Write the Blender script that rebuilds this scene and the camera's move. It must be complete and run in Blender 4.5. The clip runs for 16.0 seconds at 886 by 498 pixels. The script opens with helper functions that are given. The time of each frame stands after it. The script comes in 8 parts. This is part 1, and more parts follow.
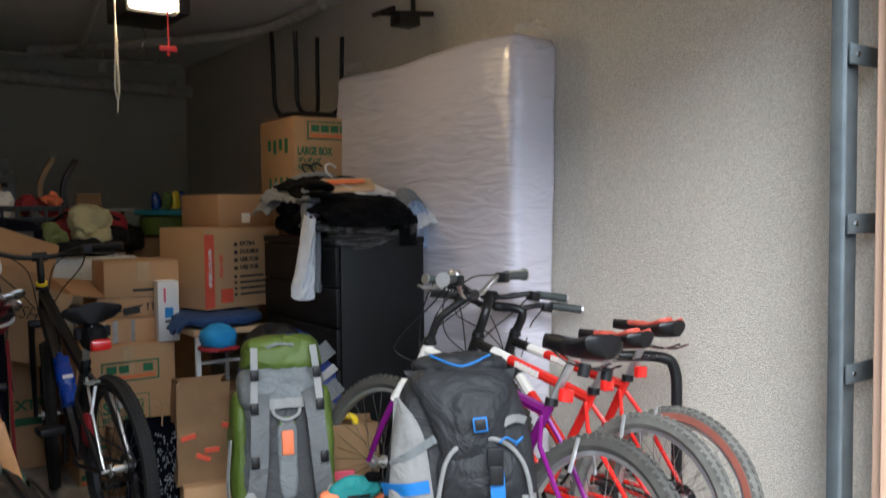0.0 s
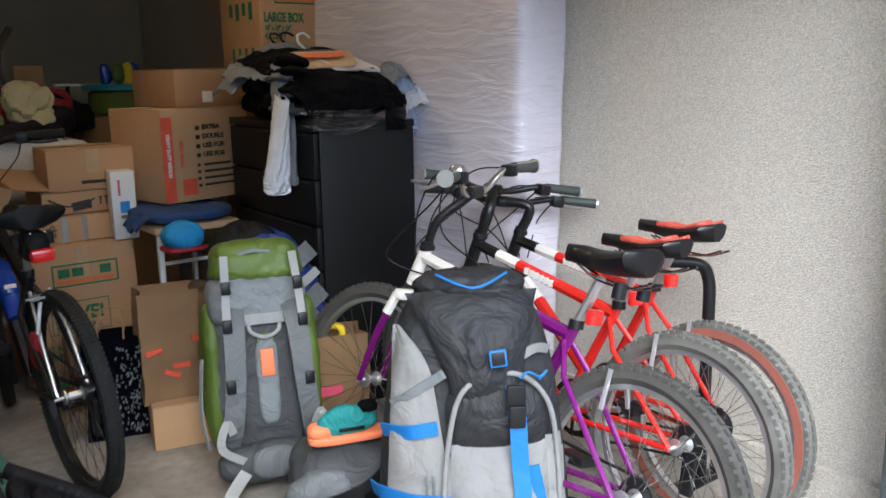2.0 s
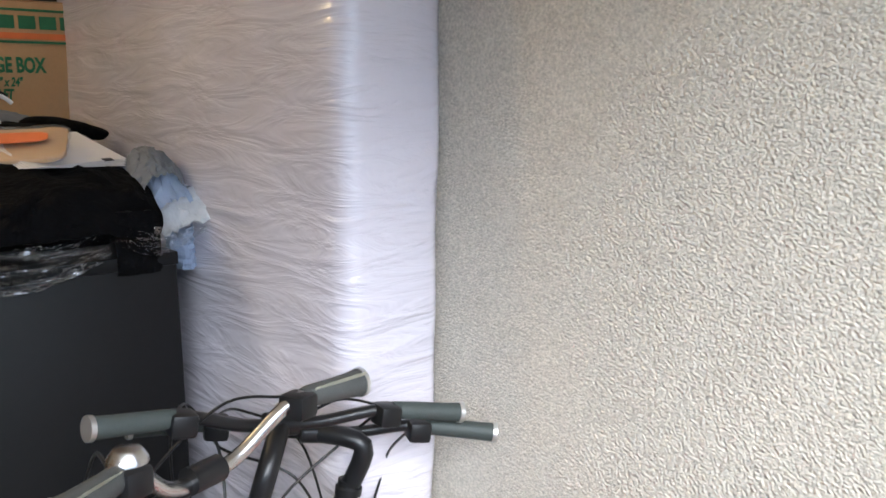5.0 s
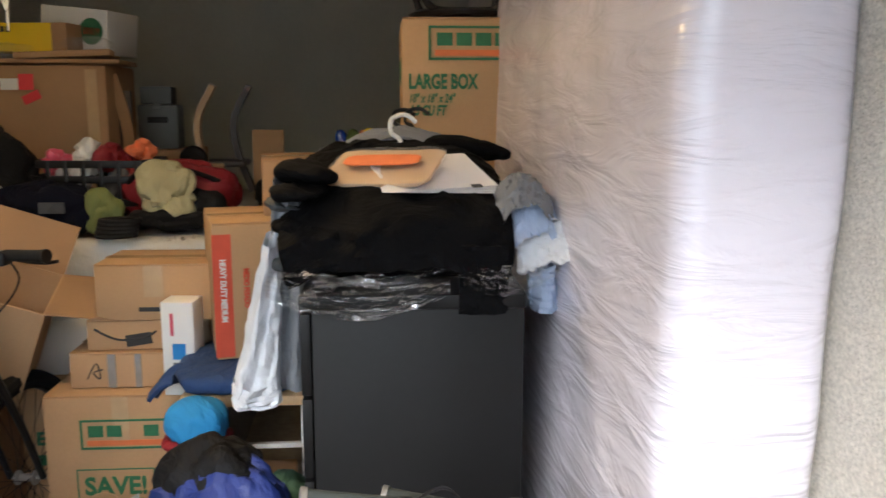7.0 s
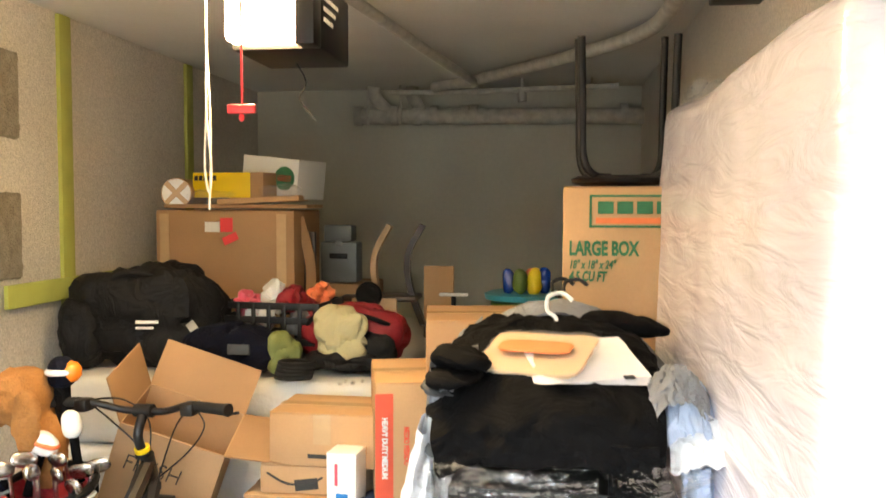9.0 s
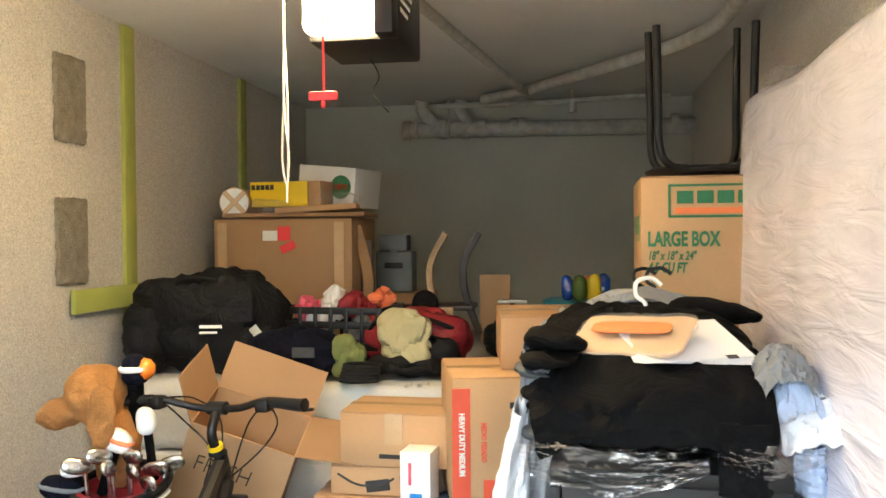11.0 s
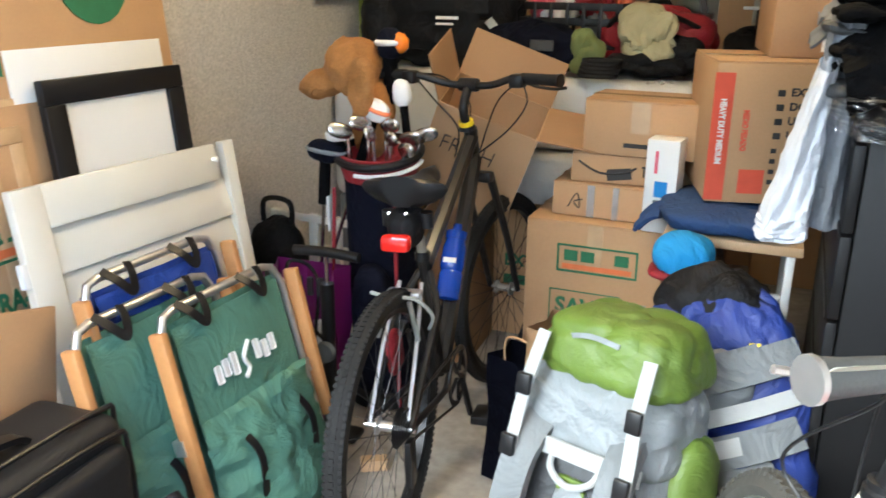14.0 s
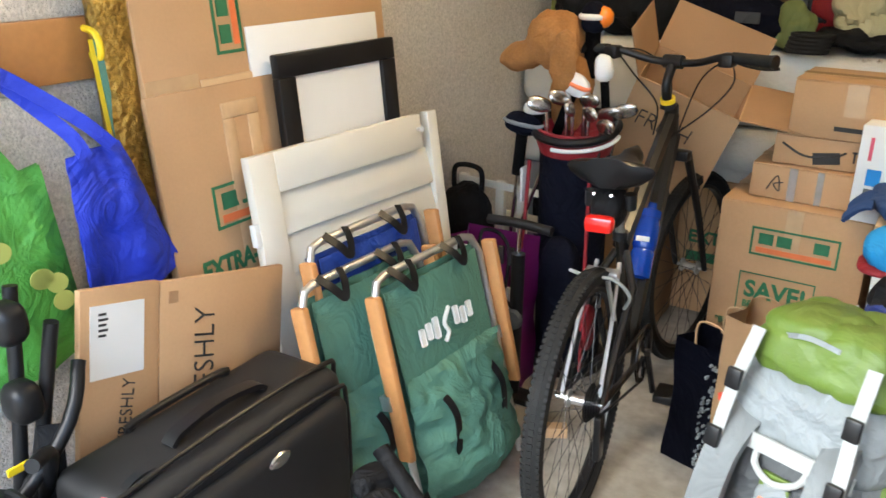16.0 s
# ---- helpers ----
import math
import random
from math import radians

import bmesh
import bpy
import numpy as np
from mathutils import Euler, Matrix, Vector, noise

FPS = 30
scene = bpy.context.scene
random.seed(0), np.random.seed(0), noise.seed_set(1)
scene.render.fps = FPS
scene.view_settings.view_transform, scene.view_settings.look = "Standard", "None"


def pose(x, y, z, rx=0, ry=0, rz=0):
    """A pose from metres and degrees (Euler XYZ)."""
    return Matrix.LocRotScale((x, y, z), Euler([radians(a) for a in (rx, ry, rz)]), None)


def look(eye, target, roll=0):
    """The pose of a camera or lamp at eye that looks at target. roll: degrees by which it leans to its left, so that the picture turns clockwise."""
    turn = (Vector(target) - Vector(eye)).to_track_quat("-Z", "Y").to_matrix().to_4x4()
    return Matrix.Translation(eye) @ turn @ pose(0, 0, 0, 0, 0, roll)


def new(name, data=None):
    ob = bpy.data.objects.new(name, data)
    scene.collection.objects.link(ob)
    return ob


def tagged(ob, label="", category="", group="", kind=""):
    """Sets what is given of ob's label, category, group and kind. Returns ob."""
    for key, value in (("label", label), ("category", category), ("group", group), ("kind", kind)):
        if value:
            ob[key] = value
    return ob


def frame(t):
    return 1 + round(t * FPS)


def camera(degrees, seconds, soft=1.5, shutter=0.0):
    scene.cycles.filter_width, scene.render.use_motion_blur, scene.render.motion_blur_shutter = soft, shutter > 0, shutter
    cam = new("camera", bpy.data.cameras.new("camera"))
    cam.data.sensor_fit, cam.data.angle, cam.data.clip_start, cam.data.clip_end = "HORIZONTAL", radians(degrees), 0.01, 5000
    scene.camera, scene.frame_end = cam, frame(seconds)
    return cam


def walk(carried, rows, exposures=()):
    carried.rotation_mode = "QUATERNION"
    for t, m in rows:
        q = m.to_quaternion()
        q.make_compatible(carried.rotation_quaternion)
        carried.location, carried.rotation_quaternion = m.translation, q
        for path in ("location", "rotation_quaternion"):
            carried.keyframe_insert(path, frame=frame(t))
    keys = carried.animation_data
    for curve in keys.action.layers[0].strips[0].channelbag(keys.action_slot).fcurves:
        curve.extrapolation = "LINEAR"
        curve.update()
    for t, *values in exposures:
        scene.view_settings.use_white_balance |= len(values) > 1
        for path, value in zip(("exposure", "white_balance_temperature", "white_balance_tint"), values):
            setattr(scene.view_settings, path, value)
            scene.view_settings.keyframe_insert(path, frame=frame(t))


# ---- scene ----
cam = camera(56.0, 16.0, soft=1.5, shutter=0.3)
PATH = [
    (0, (-1.468, -1.551, 1.288), (-0.295, 0.066, 1.191), -0.6),
    (0.5, (-1.444, -1.541, 1.293), (-0.285, 0.057, 0.972), -0.6),
    (1, (-1.410, -1.528, 1.311), (-0.261, 0.054, 0.893), -0.8),
    (1.5, (-1.342, -1.376, 1.312), (-0.186, 0.201, 0.892), -0.7),
    (2, (-1.274, -1.135, 1.348), (-0.075, 0.411, 0.930), -0.9),
    (2.5, (-1.118, -0.948, 1.375), (0.191, 0.509, 0.969), -1.1),
    (3, (-0.843, -0.760, 1.367), (0.580, 0.597, 1.005), -1.2),
    (3.2, (-0.750, -0.692, 1.362), (0.714, 0.626, 1.019), -1.1),
    (5.5, (0.118, -0.079, 1.522), (1.256, 1.528, 1.172), -0.3),
    (6, (0.253, -0.032, 1.542), (1.135, 1.727, 1.187), -0.3),
    (6.5, (0.376, -0.021, 1.558), (0.872, 1.885, 1.211), -0.2),
    (7, (0.429, 0.009, 1.536), (0.596, 1.973, 1.197), 0.0),
    (7.5, (0.447, 0.030, 1.542), (0.406, 2.002, 1.213), 0.1),
    (8, (0.456, 0.021, 1.589), (0.300, 1.994, 1.298), 0.2),
    (8.5, (0.468, -0.003, 1.666), (0.248, 1.974, 1.457), 0.2),
    (9, (0.479, -0.017, 1.733), (0.228, 1.964, 1.631), 0.1),
    (9.2, (0.492, -0.014, 1.766), (0.225, 1.967, 1.691), 0.0),
    (11.3, (0.318, -0.004, 1.571), (-0.011, 1.969, 1.539), -0.3),
    (11.5, (0.307, 0.005, 1.536), (-0.026, 1.975, 1.445), -0.2),
    (12, (0.257, 0.026, 1.490), (-0.097, 1.975, 1.215), -0.1),
    (12.5, (0.236, 0.030, 1.451), (-0.171, 1.948, 1.053), 0.1),
    (13, (0.198, 0.019, 1.442), (-0.272, 1.898, 0.942), 0.3),
    (13.5, (0.162, -0.008, 1.414), (-0.397, 1.829, 0.855), 0.6),
    (14, (0.126, -0.068, 1.410), (-0.568, 1.704, 0.793), 0.7),
    (14.5, (0.091, -0.113, 1.410), (-0.743, 1.580, 0.746), 0.8),
    (15, (0.086, -0.157, 1.411), (-0.843, 1.469, 0.709), 0.7),
    (15.5, (0.113, -0.161, 1.465), (-0.855, 1.432, 0.740), 0.4),
    (16, (0.021, -0.162, 1.489), (-0.970, 1.415, 0.759), 0.5),
]
EXPOSURES = [
    (0.0, 1.55, 5850, 6), (1.0, 1.5, 6050, 6), (2.0, 1.75, 5850, 7), (3.2, 2.1, 5800, 7), (5.5, 2.2, 6000, 6), (7.0, 2.65, 6400, 7), (8.0, 3.25, 6800, 5), (8.5, 3.7, 7000, 5), (9.0, 3.95, 7150, 4),
    (11.3, 3.75, 6250, 1), (12.0, 3.6, 5900, 1), (13.0, 3.45, 5850, 1), (14.2, 3.25, 5900, 2), (15.0, 3.25, 6100, 3), (16.0, 3.15, 6100, 3),
]
walk(cam, [(t, look(eye, target, roll)) for t, eye, target, roll in PATH], EXPOSURES)

# ---- light: soft daylight from the open front ----
world = bpy.data.worlds.new("sky")
scene.world = world
world.use_nodes = True
wn = world.node_tree
sky = wn.nodes.new("ShaderNodeTexSky")
sky.sky_type, sky.sun_disc = "NISHITA", False
sky.sun_elevation, sky.sun_rotation = radians(40), radians(180)
wn.links.new(sky.outputs[0], wn.nodes["Background"].inputs[0])
wn.nodes["Background"].inputs[1].default_value = 0.12
sun_data = bpy.data.lights.new("sun", "SUN")
sun_data.energy, sun_data.angle, sun_data.color = 2.5, radians(48), (1.0, 0.96, 0.90)
sun = new("sun", sun_data)
sun.matrix_world = look((-4.3, -6.0, 6.2), (0, 0, 0))


# ---- materials ----
def mat(name, color, rough=0.6, metal=0.0, vary=0.12, scale=8.0, grain=0.0, grain_scale=200.0, bump=0.0, bump_scale=60.0, coat=0.0, sheen=0.0, dark=None, alpha=1.0, spec=0.5):
    """A surface with patches of wear at one scale and grain at another."""
    m = bpy.data.materials.new(name)
    m.use_nodes = True
    nt = m.node_tree
    b = nt.nodes["Principled BSDF"]
    tc = nt.nodes.new("ShaderNodeTexCoord")
    n1 = nt.nodes.new("ShaderNodeTexNoise")
    n1.inputs["Scale"].default_value, n1.inputs["Detail"].default_value = scale, 6
    nt.links.new(tc.outputs["Object"], n1.inputs["Vector"])
    ramp = nt.nodes.new("ShaderNodeMix")
    ramp.data_type = "RGBA"
    c2 = dark or tuple(c * (1 - 2 * vary) for c in color)
    ramp.inputs[6].default_value = (*c2, 1)
    ramp.inputs[7].default_value = (*(min(1, c * (1 + vary)) for c in color), 1)
    nt.links.new(n1.outputs["Fac"], ramp.inputs[0])
    out = ramp.outputs[2]
    if grain:
        n2 = nt.nodes.new("ShaderNodeTexNoise")
        n2.inputs["Scale"].default_value = grain_scale
        nt.links.new(tc.outputs["Object"], n2.inputs["Vector"])
        mr = nt.nodes.new("ShaderNodeMapRange")
        mr.inputs["To Min"].default_value, mr.inputs["To Max"].default_value = 1 - grain, 1 + grain
        nt.links.new(n2.outputs["Fac"], mr.inputs["Value"])
        mx = nt.nodes.new("ShaderNodeVectorMath")
        mx.operation = "SCALE"
        nt.links.new(out, mx.inputs[0])
        nt.links.new(mr.outputs[0], mx.inputs["Scale"])
        out = mx.outputs[0]
    nt.links.new(out, b.inputs["Base Color"])
    b.inputs["Roughness"].default_value, b.inputs["Metallic"].default_value = rough, metal
    b.inputs["Coat Weight"].default_value, b.inputs["Sheen Weight"].default_value = coat, sheen
    b.inputs["Alpha"].default_value = alpha
    b.inputs["Specular IOR Level"].default_value = spec
    if bump:
        n3 = nt.nodes.new("ShaderNodeTexNoise")
        n3.inputs["Scale"].default_value, n3.inputs["Detail"].default_value = bump_scale, 4
        nt.links.new(tc.outputs["Object"], n3.inputs["Vector"])
        bp = nt.nodes.new("ShaderNodeBump")
        bp.inputs["Strength"].default_value, bp.inputs["Distance"].default_value = min(1.0, bump * 1.0), 0.02 * bump
        nt.links.new(n3.outputs["Fac"], bp.inputs["Height"])
        nt.links.new(bp.outputs[0], b.inputs["Normal"])
    return m


def stucco_mat(name, color, depth=0.012, size=75.0, spec=0.3):
    """Roughcast render: pebbly lumps with pits and faint stains."""
    m = mat(name, color, 0.9, vary=0.07, scale=1.3, spec=spec, grain=0.45, grain_scale=size * 0.75)
    nt = m.node_tree
    b = nt.nodes["Principled BSDF"]
    tc = nt.nodes.new("ShaderNodeTexCoord")
    v = nt.nodes.new("ShaderNodeTexVoronoi")
    v.feature, v.inputs["Scale"].default_value = "SMOOTH_F1", size
    n = nt.nodes.new("ShaderNodeTexNoise")
    n.inputs["Scale"].default_value, n.inputs["Detail"].default_value, n.inputs["Roughness"].default_value = size * 0.8, 5, 0.65
    add = nt.nodes.new("ShaderNodeMath")
    add.operation = "SUBTRACT"
    nt.links.new(tc.outputs["Object"], n.inputs["Vector"])
    nt.links.new(tc.outputs["Object"], v.inputs["Vector"])
    nt.links.new(n.outputs["Fac"], add.inputs[0])
    nt.links.new(v.outputs["Distance"], add.inputs[1])
    bp = nt.nodes.new("ShaderNodeBump")
    bp.inputs["Strength"].default_value, bp.inputs["Distance"].default_value = 0.75, depth
    nt.links.new(add.outputs[0], bp.inputs["Height"])
    nt.links.new(bp.outputs[0], b.inputs["Normal"])
    return m


def cloth(name, color, rough=0.85, wrinkle=0.34, wrinkle_scale=7.0, **kw):
    """Woven cloth: a fine weave under soft folds with sharp creases."""
    m = mat(name, color, rough, vary=kw.pop("vary", 0.15), scale=kw.pop("scale", 6.0), bump=kw.pop("bump", 0.25), bump_scale=kw.pop("bump_scale", 350.0), **kw)
    nt = m.node_tree
    b = nt.nodes["Principled BSDF"]
    weave = b.inputs["Normal"].links[0].from_socket
    tc = nt.nodes.new("ShaderNodeTexCoord")
    n = nt.nodes.new("ShaderNodeTexNoise")
    n.inputs["Scale"].default_value, n.inputs["Detail"].default_value = wrinkle_scale, 3.0
    n.inputs["Roughness"].default_value, n.inputs["Distortion"].default_value = 0.55, 1.4
    nt.links.new(tc.outputs["Object"], n.inputs["Vector"])
    off = nt.nodes.new("ShaderNodeMath")
    off.operation = "SUBTRACT"
    off.inputs[1].default_value = 0.5
    nt.links.new(n.outputs["Fac"], off.inputs[0])
    ridge = nt.nodes.new("ShaderNodeMath")
    ridge.operation = "ABSOLUTE"
    nt.links.new(off.outputs[0], ridge.inputs[0])
    bp = nt.nodes.new("ShaderNodeBump")
    bp.invert = True
    bp.inputs["Strength"].default_value, bp.inputs["Distance"].default_value = wrinkle, 0.09
    nt.links.new(ridge.outputs[0], bp.inputs["Height"])
    nt.links.new(weave, bp.inputs["Normal"])
    nt.links.new(bp.outputs[0], b.inputs["Normal"])
    return m


M_STUCCO = stucco_mat("stucco_tan", (0.70, 0.65, 0.57), 0.010, 225.0)
M_STUCCO_L = stucco_mat("stucco_grey", (0.66, 0.62, 0.56), 0.008, 170.0)
M_BACK = mat("painted_back_wall", (0.58, 0.57, 0.485), 0.75, vary=0.1, scale=1.6, grain=0.06, grain_scale=40, bump=0.15, bump_scale=30)
M_CEIL = mat("painted_ceiling", (0.82, 0.81, 0.76), 0.85, vary=0.1, scale=1.4, grain=0.05, grain_scale=60, bump=0.2, bump_scale=50)
M_CONC = mat("concrete", (0.36, 0.325, 0.28), 0.65, vary=0.42, scale=3.4, grain=0.35, grain_scale=26, bump=0.12, bump_scale=120)
M_PIPE = mat("painted_pipe", (0.58, 0.56, 0.49), 0.8, vary=0.25, scale=18, bump=0.4, bump_scale=70)
M_JAMB = mat("painted_wood_jamb", (0.72, 0.47, 0.33), 0.55, vary=0.06, scale=3, bump=0.05, bump_scale=90)
M_GALV = mat("galvanised_steel", (0.17, 0.20, 0.215), 0.5, 0.6, vary=0.25, scale=14)
M_LIME = mat("lime_paint", (0.40, 0.43, 0.10), 0.6, vary=0.12, scale=7, bump=0.1)
M_CARPET = mat("carpet_sample", (0.36, 0.32, 0.25), 1.0, vary=0.35, scale=22, grain=0.25, grain_scale=160, bump=1.0, bump_scale=120)
M_CARD = mat("cardboard", (0.50, 0.305, 0.155), 0.8, vary=0.1, scale=4, grain=0.06, grain_scale=120, bump=0.06, bump_scale=90)
M_CARD2 = mat("cardboard_dark", (0.40, 0.235, 0.12), 0.8, vary=0.14, scale=4, grain=0.06, grain_scale=120, bump=0.06, bump_scale=90)
M_CARD_IN = mat("cardboard_inside", (0.36, 0.21, 0.105), 0.85, vary=0.1, scale=5, grain=0.05)
M_TAPE = mat("clear_tape", (0.55, 0.38, 0.22), 0.15, vary=0.1, scale=20, bump=0.2, bump_scale=40)
M_SHINE_TAPE = mat("silver_tape", (0.55, 0.53, 0.50), 0.25, 0.5, vary=0.2, scale=30, bump=0.3)
M_GREENINK = mat("green_ink", (0.03, 0.17, 0.075), 0.7, vary=0.15, scale=30)
M_ORANGEINK = mat("orange_ink", (0.75, 0.19, 0.06), 0.7, vary=0.1, scale=30)
M_REDINK = mat("red_ink", (0.72, 0.10, 0.05), 0.7, vary=0.1, scale=20)
M_BLACKINK = mat("black_ink", (0.03, 0.03, 0.03), 0.7)
M_WHITE = mat("white_board", (0.78, 0.78, 0.76), 0.5, vary=0.04, scale=5)
M_CREAM = mat("cream_paint", (0.74, 0.71, 0.62), 0.45, vary=0.05, scale=4, bump=0.04)
M_BLUEINK = mat("blue_ink", (0.02, 0.25, 0.65), 0.5)
M_BLACKWOOD = mat("black_brown_veneer", (0.006, 0.006, 0.0065), 0.5, spec=0.25, vary=0.25, scale=5, grain=0.2, grain_scale=60, bump=0.04)
M_BLACK = mat("black_plastic", (0.010, 0.010, 0.011), 0.4, spec=0.3, vary=0.2, scale=12)
M_RUBBER = mat("rubber", (0.014, 0.014, 0.014), 0.75, spec=0.25, vary=0.25, scale=18, bump=0.2)
M_TYREWORN = mat("worn_tyre", (0.06, 0.057, 0.05), 0.85, vary=0.3, scale=12, bump=0.3)
M_TYREWHITE = mat("scuffed_tyre", (0.14, 0.135, 0.12), 0.85, vary=0.4, scale=9, bump=0.3)
M_TYRERED = mat("red_tyre_wall", (0.26, 0.08, 0.055), 0.8, vary=0.15, scale=15)
M_STEEL = mat("steel", (0.62, 0.62, 0.62), 0.25, 1.0, vary=0.1, scale=20)
M_ALU = mat("brushed_aluminium", (0.68, 0.68, 0.68), 0.35, 0.9, vary=0.12, scale=25)
M_DARKMETAL = mat("dark_metal", (0.018, 0.018, 0.02), 0.35, 0.4, vary=0.2, scale=16)
M_PURPLE = mat("purple_paint", (0.16, 0.008, 0.15), 0.22, 0.15, vary=0.1, coat=0.6)
M_RED = mat("red_paint", (0.66, 0.02, 0.015), 0.22, vary=0.08, coat=0.6)
M_WHITEPAINT = mat("white_frame_paint", (0.78, 0.76, 0.72), 0.25, vary=0.05, coat=0.5)
M_BLACKPAINT = mat("black_frame_paint", (0.007, 0.007, 0.008), 0.3, vary=0.2, coat=0.2)
M_REFLECT = mat("red_reflector", (0.75, 0.02, 0.015), 0.15, vary=0.1, coat=0.8)
M_ORANGE_REFL = mat("amber_reflector", (0.85, 0.22, 0.02), 0.15, vary=0.1, coat=0.8)
M_SADDLERED = mat("red_saddle_panel", (0.55, 0.09, 0.06), 0.55, vary=0.15, scale=20, bump=0.2)
M_LEATHER = mat("black_vinyl", (0.008, 0.008, 0.009), 0.38, spec=0.35, vary=0.2, scale=12, bump=0.12, bump_scale=260)
M_GREYGRIP = mat("grey_grip", (0.28, 0.32, 0.29), 0.7, vary=0.15, scale=20, bump=0.2, bump_scale=200)
M_TEALGRIP = mat("grey_green_grip", (0.045, 0.056, 0.054), 0.6, vary=0.15, scale=20, bump=0.2, bump_scale=200)
M_DARKGRIP = mat("dark_grey_grip", (0.06, 0.063, 0.062), 0.65, vary=0.15, scale=20, bump=0.2, bump_scale=220)
M_INLAY = mat("pale_grip_inlay", (0.50, 0.50, 0.40), 0.6, vary=0.1, scale=25, bump=0.1, bump_scale=200)
M_WHITEGRIP = mat("pale_grip", (0.36, 0.38, 0.36), 0.6, vary=0.12, scale=20, bump=0.2, bump_scale=200)
M_LUGGAGE = mat("ballistic_nylon", (0.013, 0.013, 0.014), 0.55, spec=0.35, vary=0.2, scale=10, bump=0.2, bump_scale=420)
M_BLACKCLOTH = cloth("black_cloth", (0.0035, 0.0035, 0.004), spec=0.08)
M_BLACKNYLON = cloth("black_nylon", (0.007, 0.007, 0.008), 0.65, spec=0.2)
M_NAVY = cloth("navy_cloth", (0.004, 0.005, 0.012), spec=0.12)
M_GREYCLOTH = cloth("grey_cloth", (0.20, 0.21, 0.23))
M_GREYPACK = cloth("grey_nylon", (0.13, 0.142, 0.147), 0.6)
M_LIGHTGREY = cloth("light_grey_nylon", (0.20, 0.22, 0.23), 0.6)
M_DARKGREY = cloth("dark_grey_nylon", (0.05, 0.054, 0.058), 0.65)
M_STRAP = cloth("grey_webbing", (0.34, 0.35, 0.34), 0.75, wrinkle=0.2)
M_CHARCOAL = cloth("charcoal_nylon", (0.020, 0.021, 0.023), 0.6, spec=0.3)
M_GREENPACK = cloth("olive_green_nylon", (0.105, 0.165, 0.022), 0.5, vary=0.2, wrinkle=0.16)
M_BLUEPACK = cloth("blue_nylon", (0.014, 0.035, 0.20), 0.5, vary=0.2)
M_BLUESTRAP = cloth("bright_blue_webbing", (0.010, 0.14, 0.42), 0.6, wrinkle=0.1)
M_SHIRTBLUE = cloth("pale_blue_shirt", (0.36, 0.44, 0.60))
M_SHIRTWHITE = cloth("white_shirt", (0.62, 0.64, 0.68), wrinkle=0.2)
M_DENIM = cloth("dark_denim", (0.02, 0.055, 0.16))
M_PACKGREY = cloth("pack_grey_cloth", (0.20, 0.20, 0.195), 0.8, wrinkle=0.22)
M_PEACH = cloth("peach_woven_cloth", (0.72, 0.27, 0.16), 0.6)
M_LIGHTDENIM = cloth("light_denim", (0.16, 0.29, 0.42))
M_BLUEBAG = cloth("royal_blue_tote", (0.015, 0.04, 0.52), 0.6, vary=0.1)
M_GREENBAG = cloth("green_tote", (0.09, 0.34, 0.05), 0.55, vary=0.2)
M_CANVAS = cloth("green_canvas", (0.088, 0.215, 0.16), 0.7, vary=0.12, wrinkle=0.3)
M_BLUECANVAS = cloth("blue_canvas", (0.012, 0.05, 0.30), 0.7)
M_KHAKI = cloth("khaki_cloth", (0.46, 0.42, 0.24))
M_OLIVE = cloth("olive_mesh", (0.16, 0.19, 0.06))
M_REDCLOTH = cloth("red_cloth", (0.26, 0.010, 0.018), 0.6)
M_PLUSH = mat("brown_plush", (0.52, 0.235, 0.07), 0.95, vary=0.25, scale=15, grain=0.2, grain_scale=140, bump=0.8, bump_scale=220)
M_WOOD = mat("oiled_oak", (0.52, 0.25, 0.09), 0.45, vary=0.2, scale=5, grain=0.12, grain_scale=60)
M_WOODPALE = mat("pale_wood", (0.60, 0.40, 0.22), 0.5, vary=0.15, scale=5, grain=0.1, grain_scale=50)
M_WOODDARK = mat("dark_wood", (0.040, 0.022, 0.015), 0.4, vary=0.2, scale=6)
M_GOLD = mat("gilded_frame", (0.52, 0.34, 0.08), 0.32, 0.85, vary=0.45, scale=38, grain=0.3, grain_scale=90, bump=1.0, bump_scale=55)
M_YELLOW = mat("yellow_board", (0.80, 0.56, 0.01), 0.45, vary=0.05, scale=6)
M_YELLOWTOY = mat("yellow_plastic", (0.85, 0.62, 0.02), 0.35, vary=0.06)
M_REDPLASTIC = mat("red_plastic", (0.80, 0.05, 0.06), 0.4, vary=0.05)
M_CORD = mat("white_cord", (0.66, 0.64, 0.58), 0.9, vary=0.1, bump=0.3, bump_scale=300)
M_ORANGECLOTH = cloth("orange_edging", (0.80, 0.13, 0.02), 0.6)
M_ENVELOPE = mat("kraft_envelope", (0.55, 0.36, 0.19), 0.55, vary=0.12, scale=7, bump=0.1, bump_scale=30)
M_PAPER = mat("paper", (0.78, 0.75, 0.73), 0.6, vary=0.04, scale=9)
M_GREYPLASTIC = mat("grey_plastic", (0.13, 0.15, 0.16), 0.5, vary=0.12)
M_BLUEPLASTIC = mat("blue_plastic", (0.005, 0.05, 0.36), 0.2, vary=0.15, coat=0.4)
M_TEAL = cloth("teal_knit", (0.015, 0.22, 0.22), 0.7)
M_CORAL = mat("coral_foam", (0.85, 0.22, 0.09), 0.6, vary=0.08)
M_PINK = mat("pink_plastic", (0.70, 0.10, 0.16), 0.35, vary=0.1)
M_CYAN = cloth("cyan_knit", (0.02, 0.25, 0.55), 0.8)
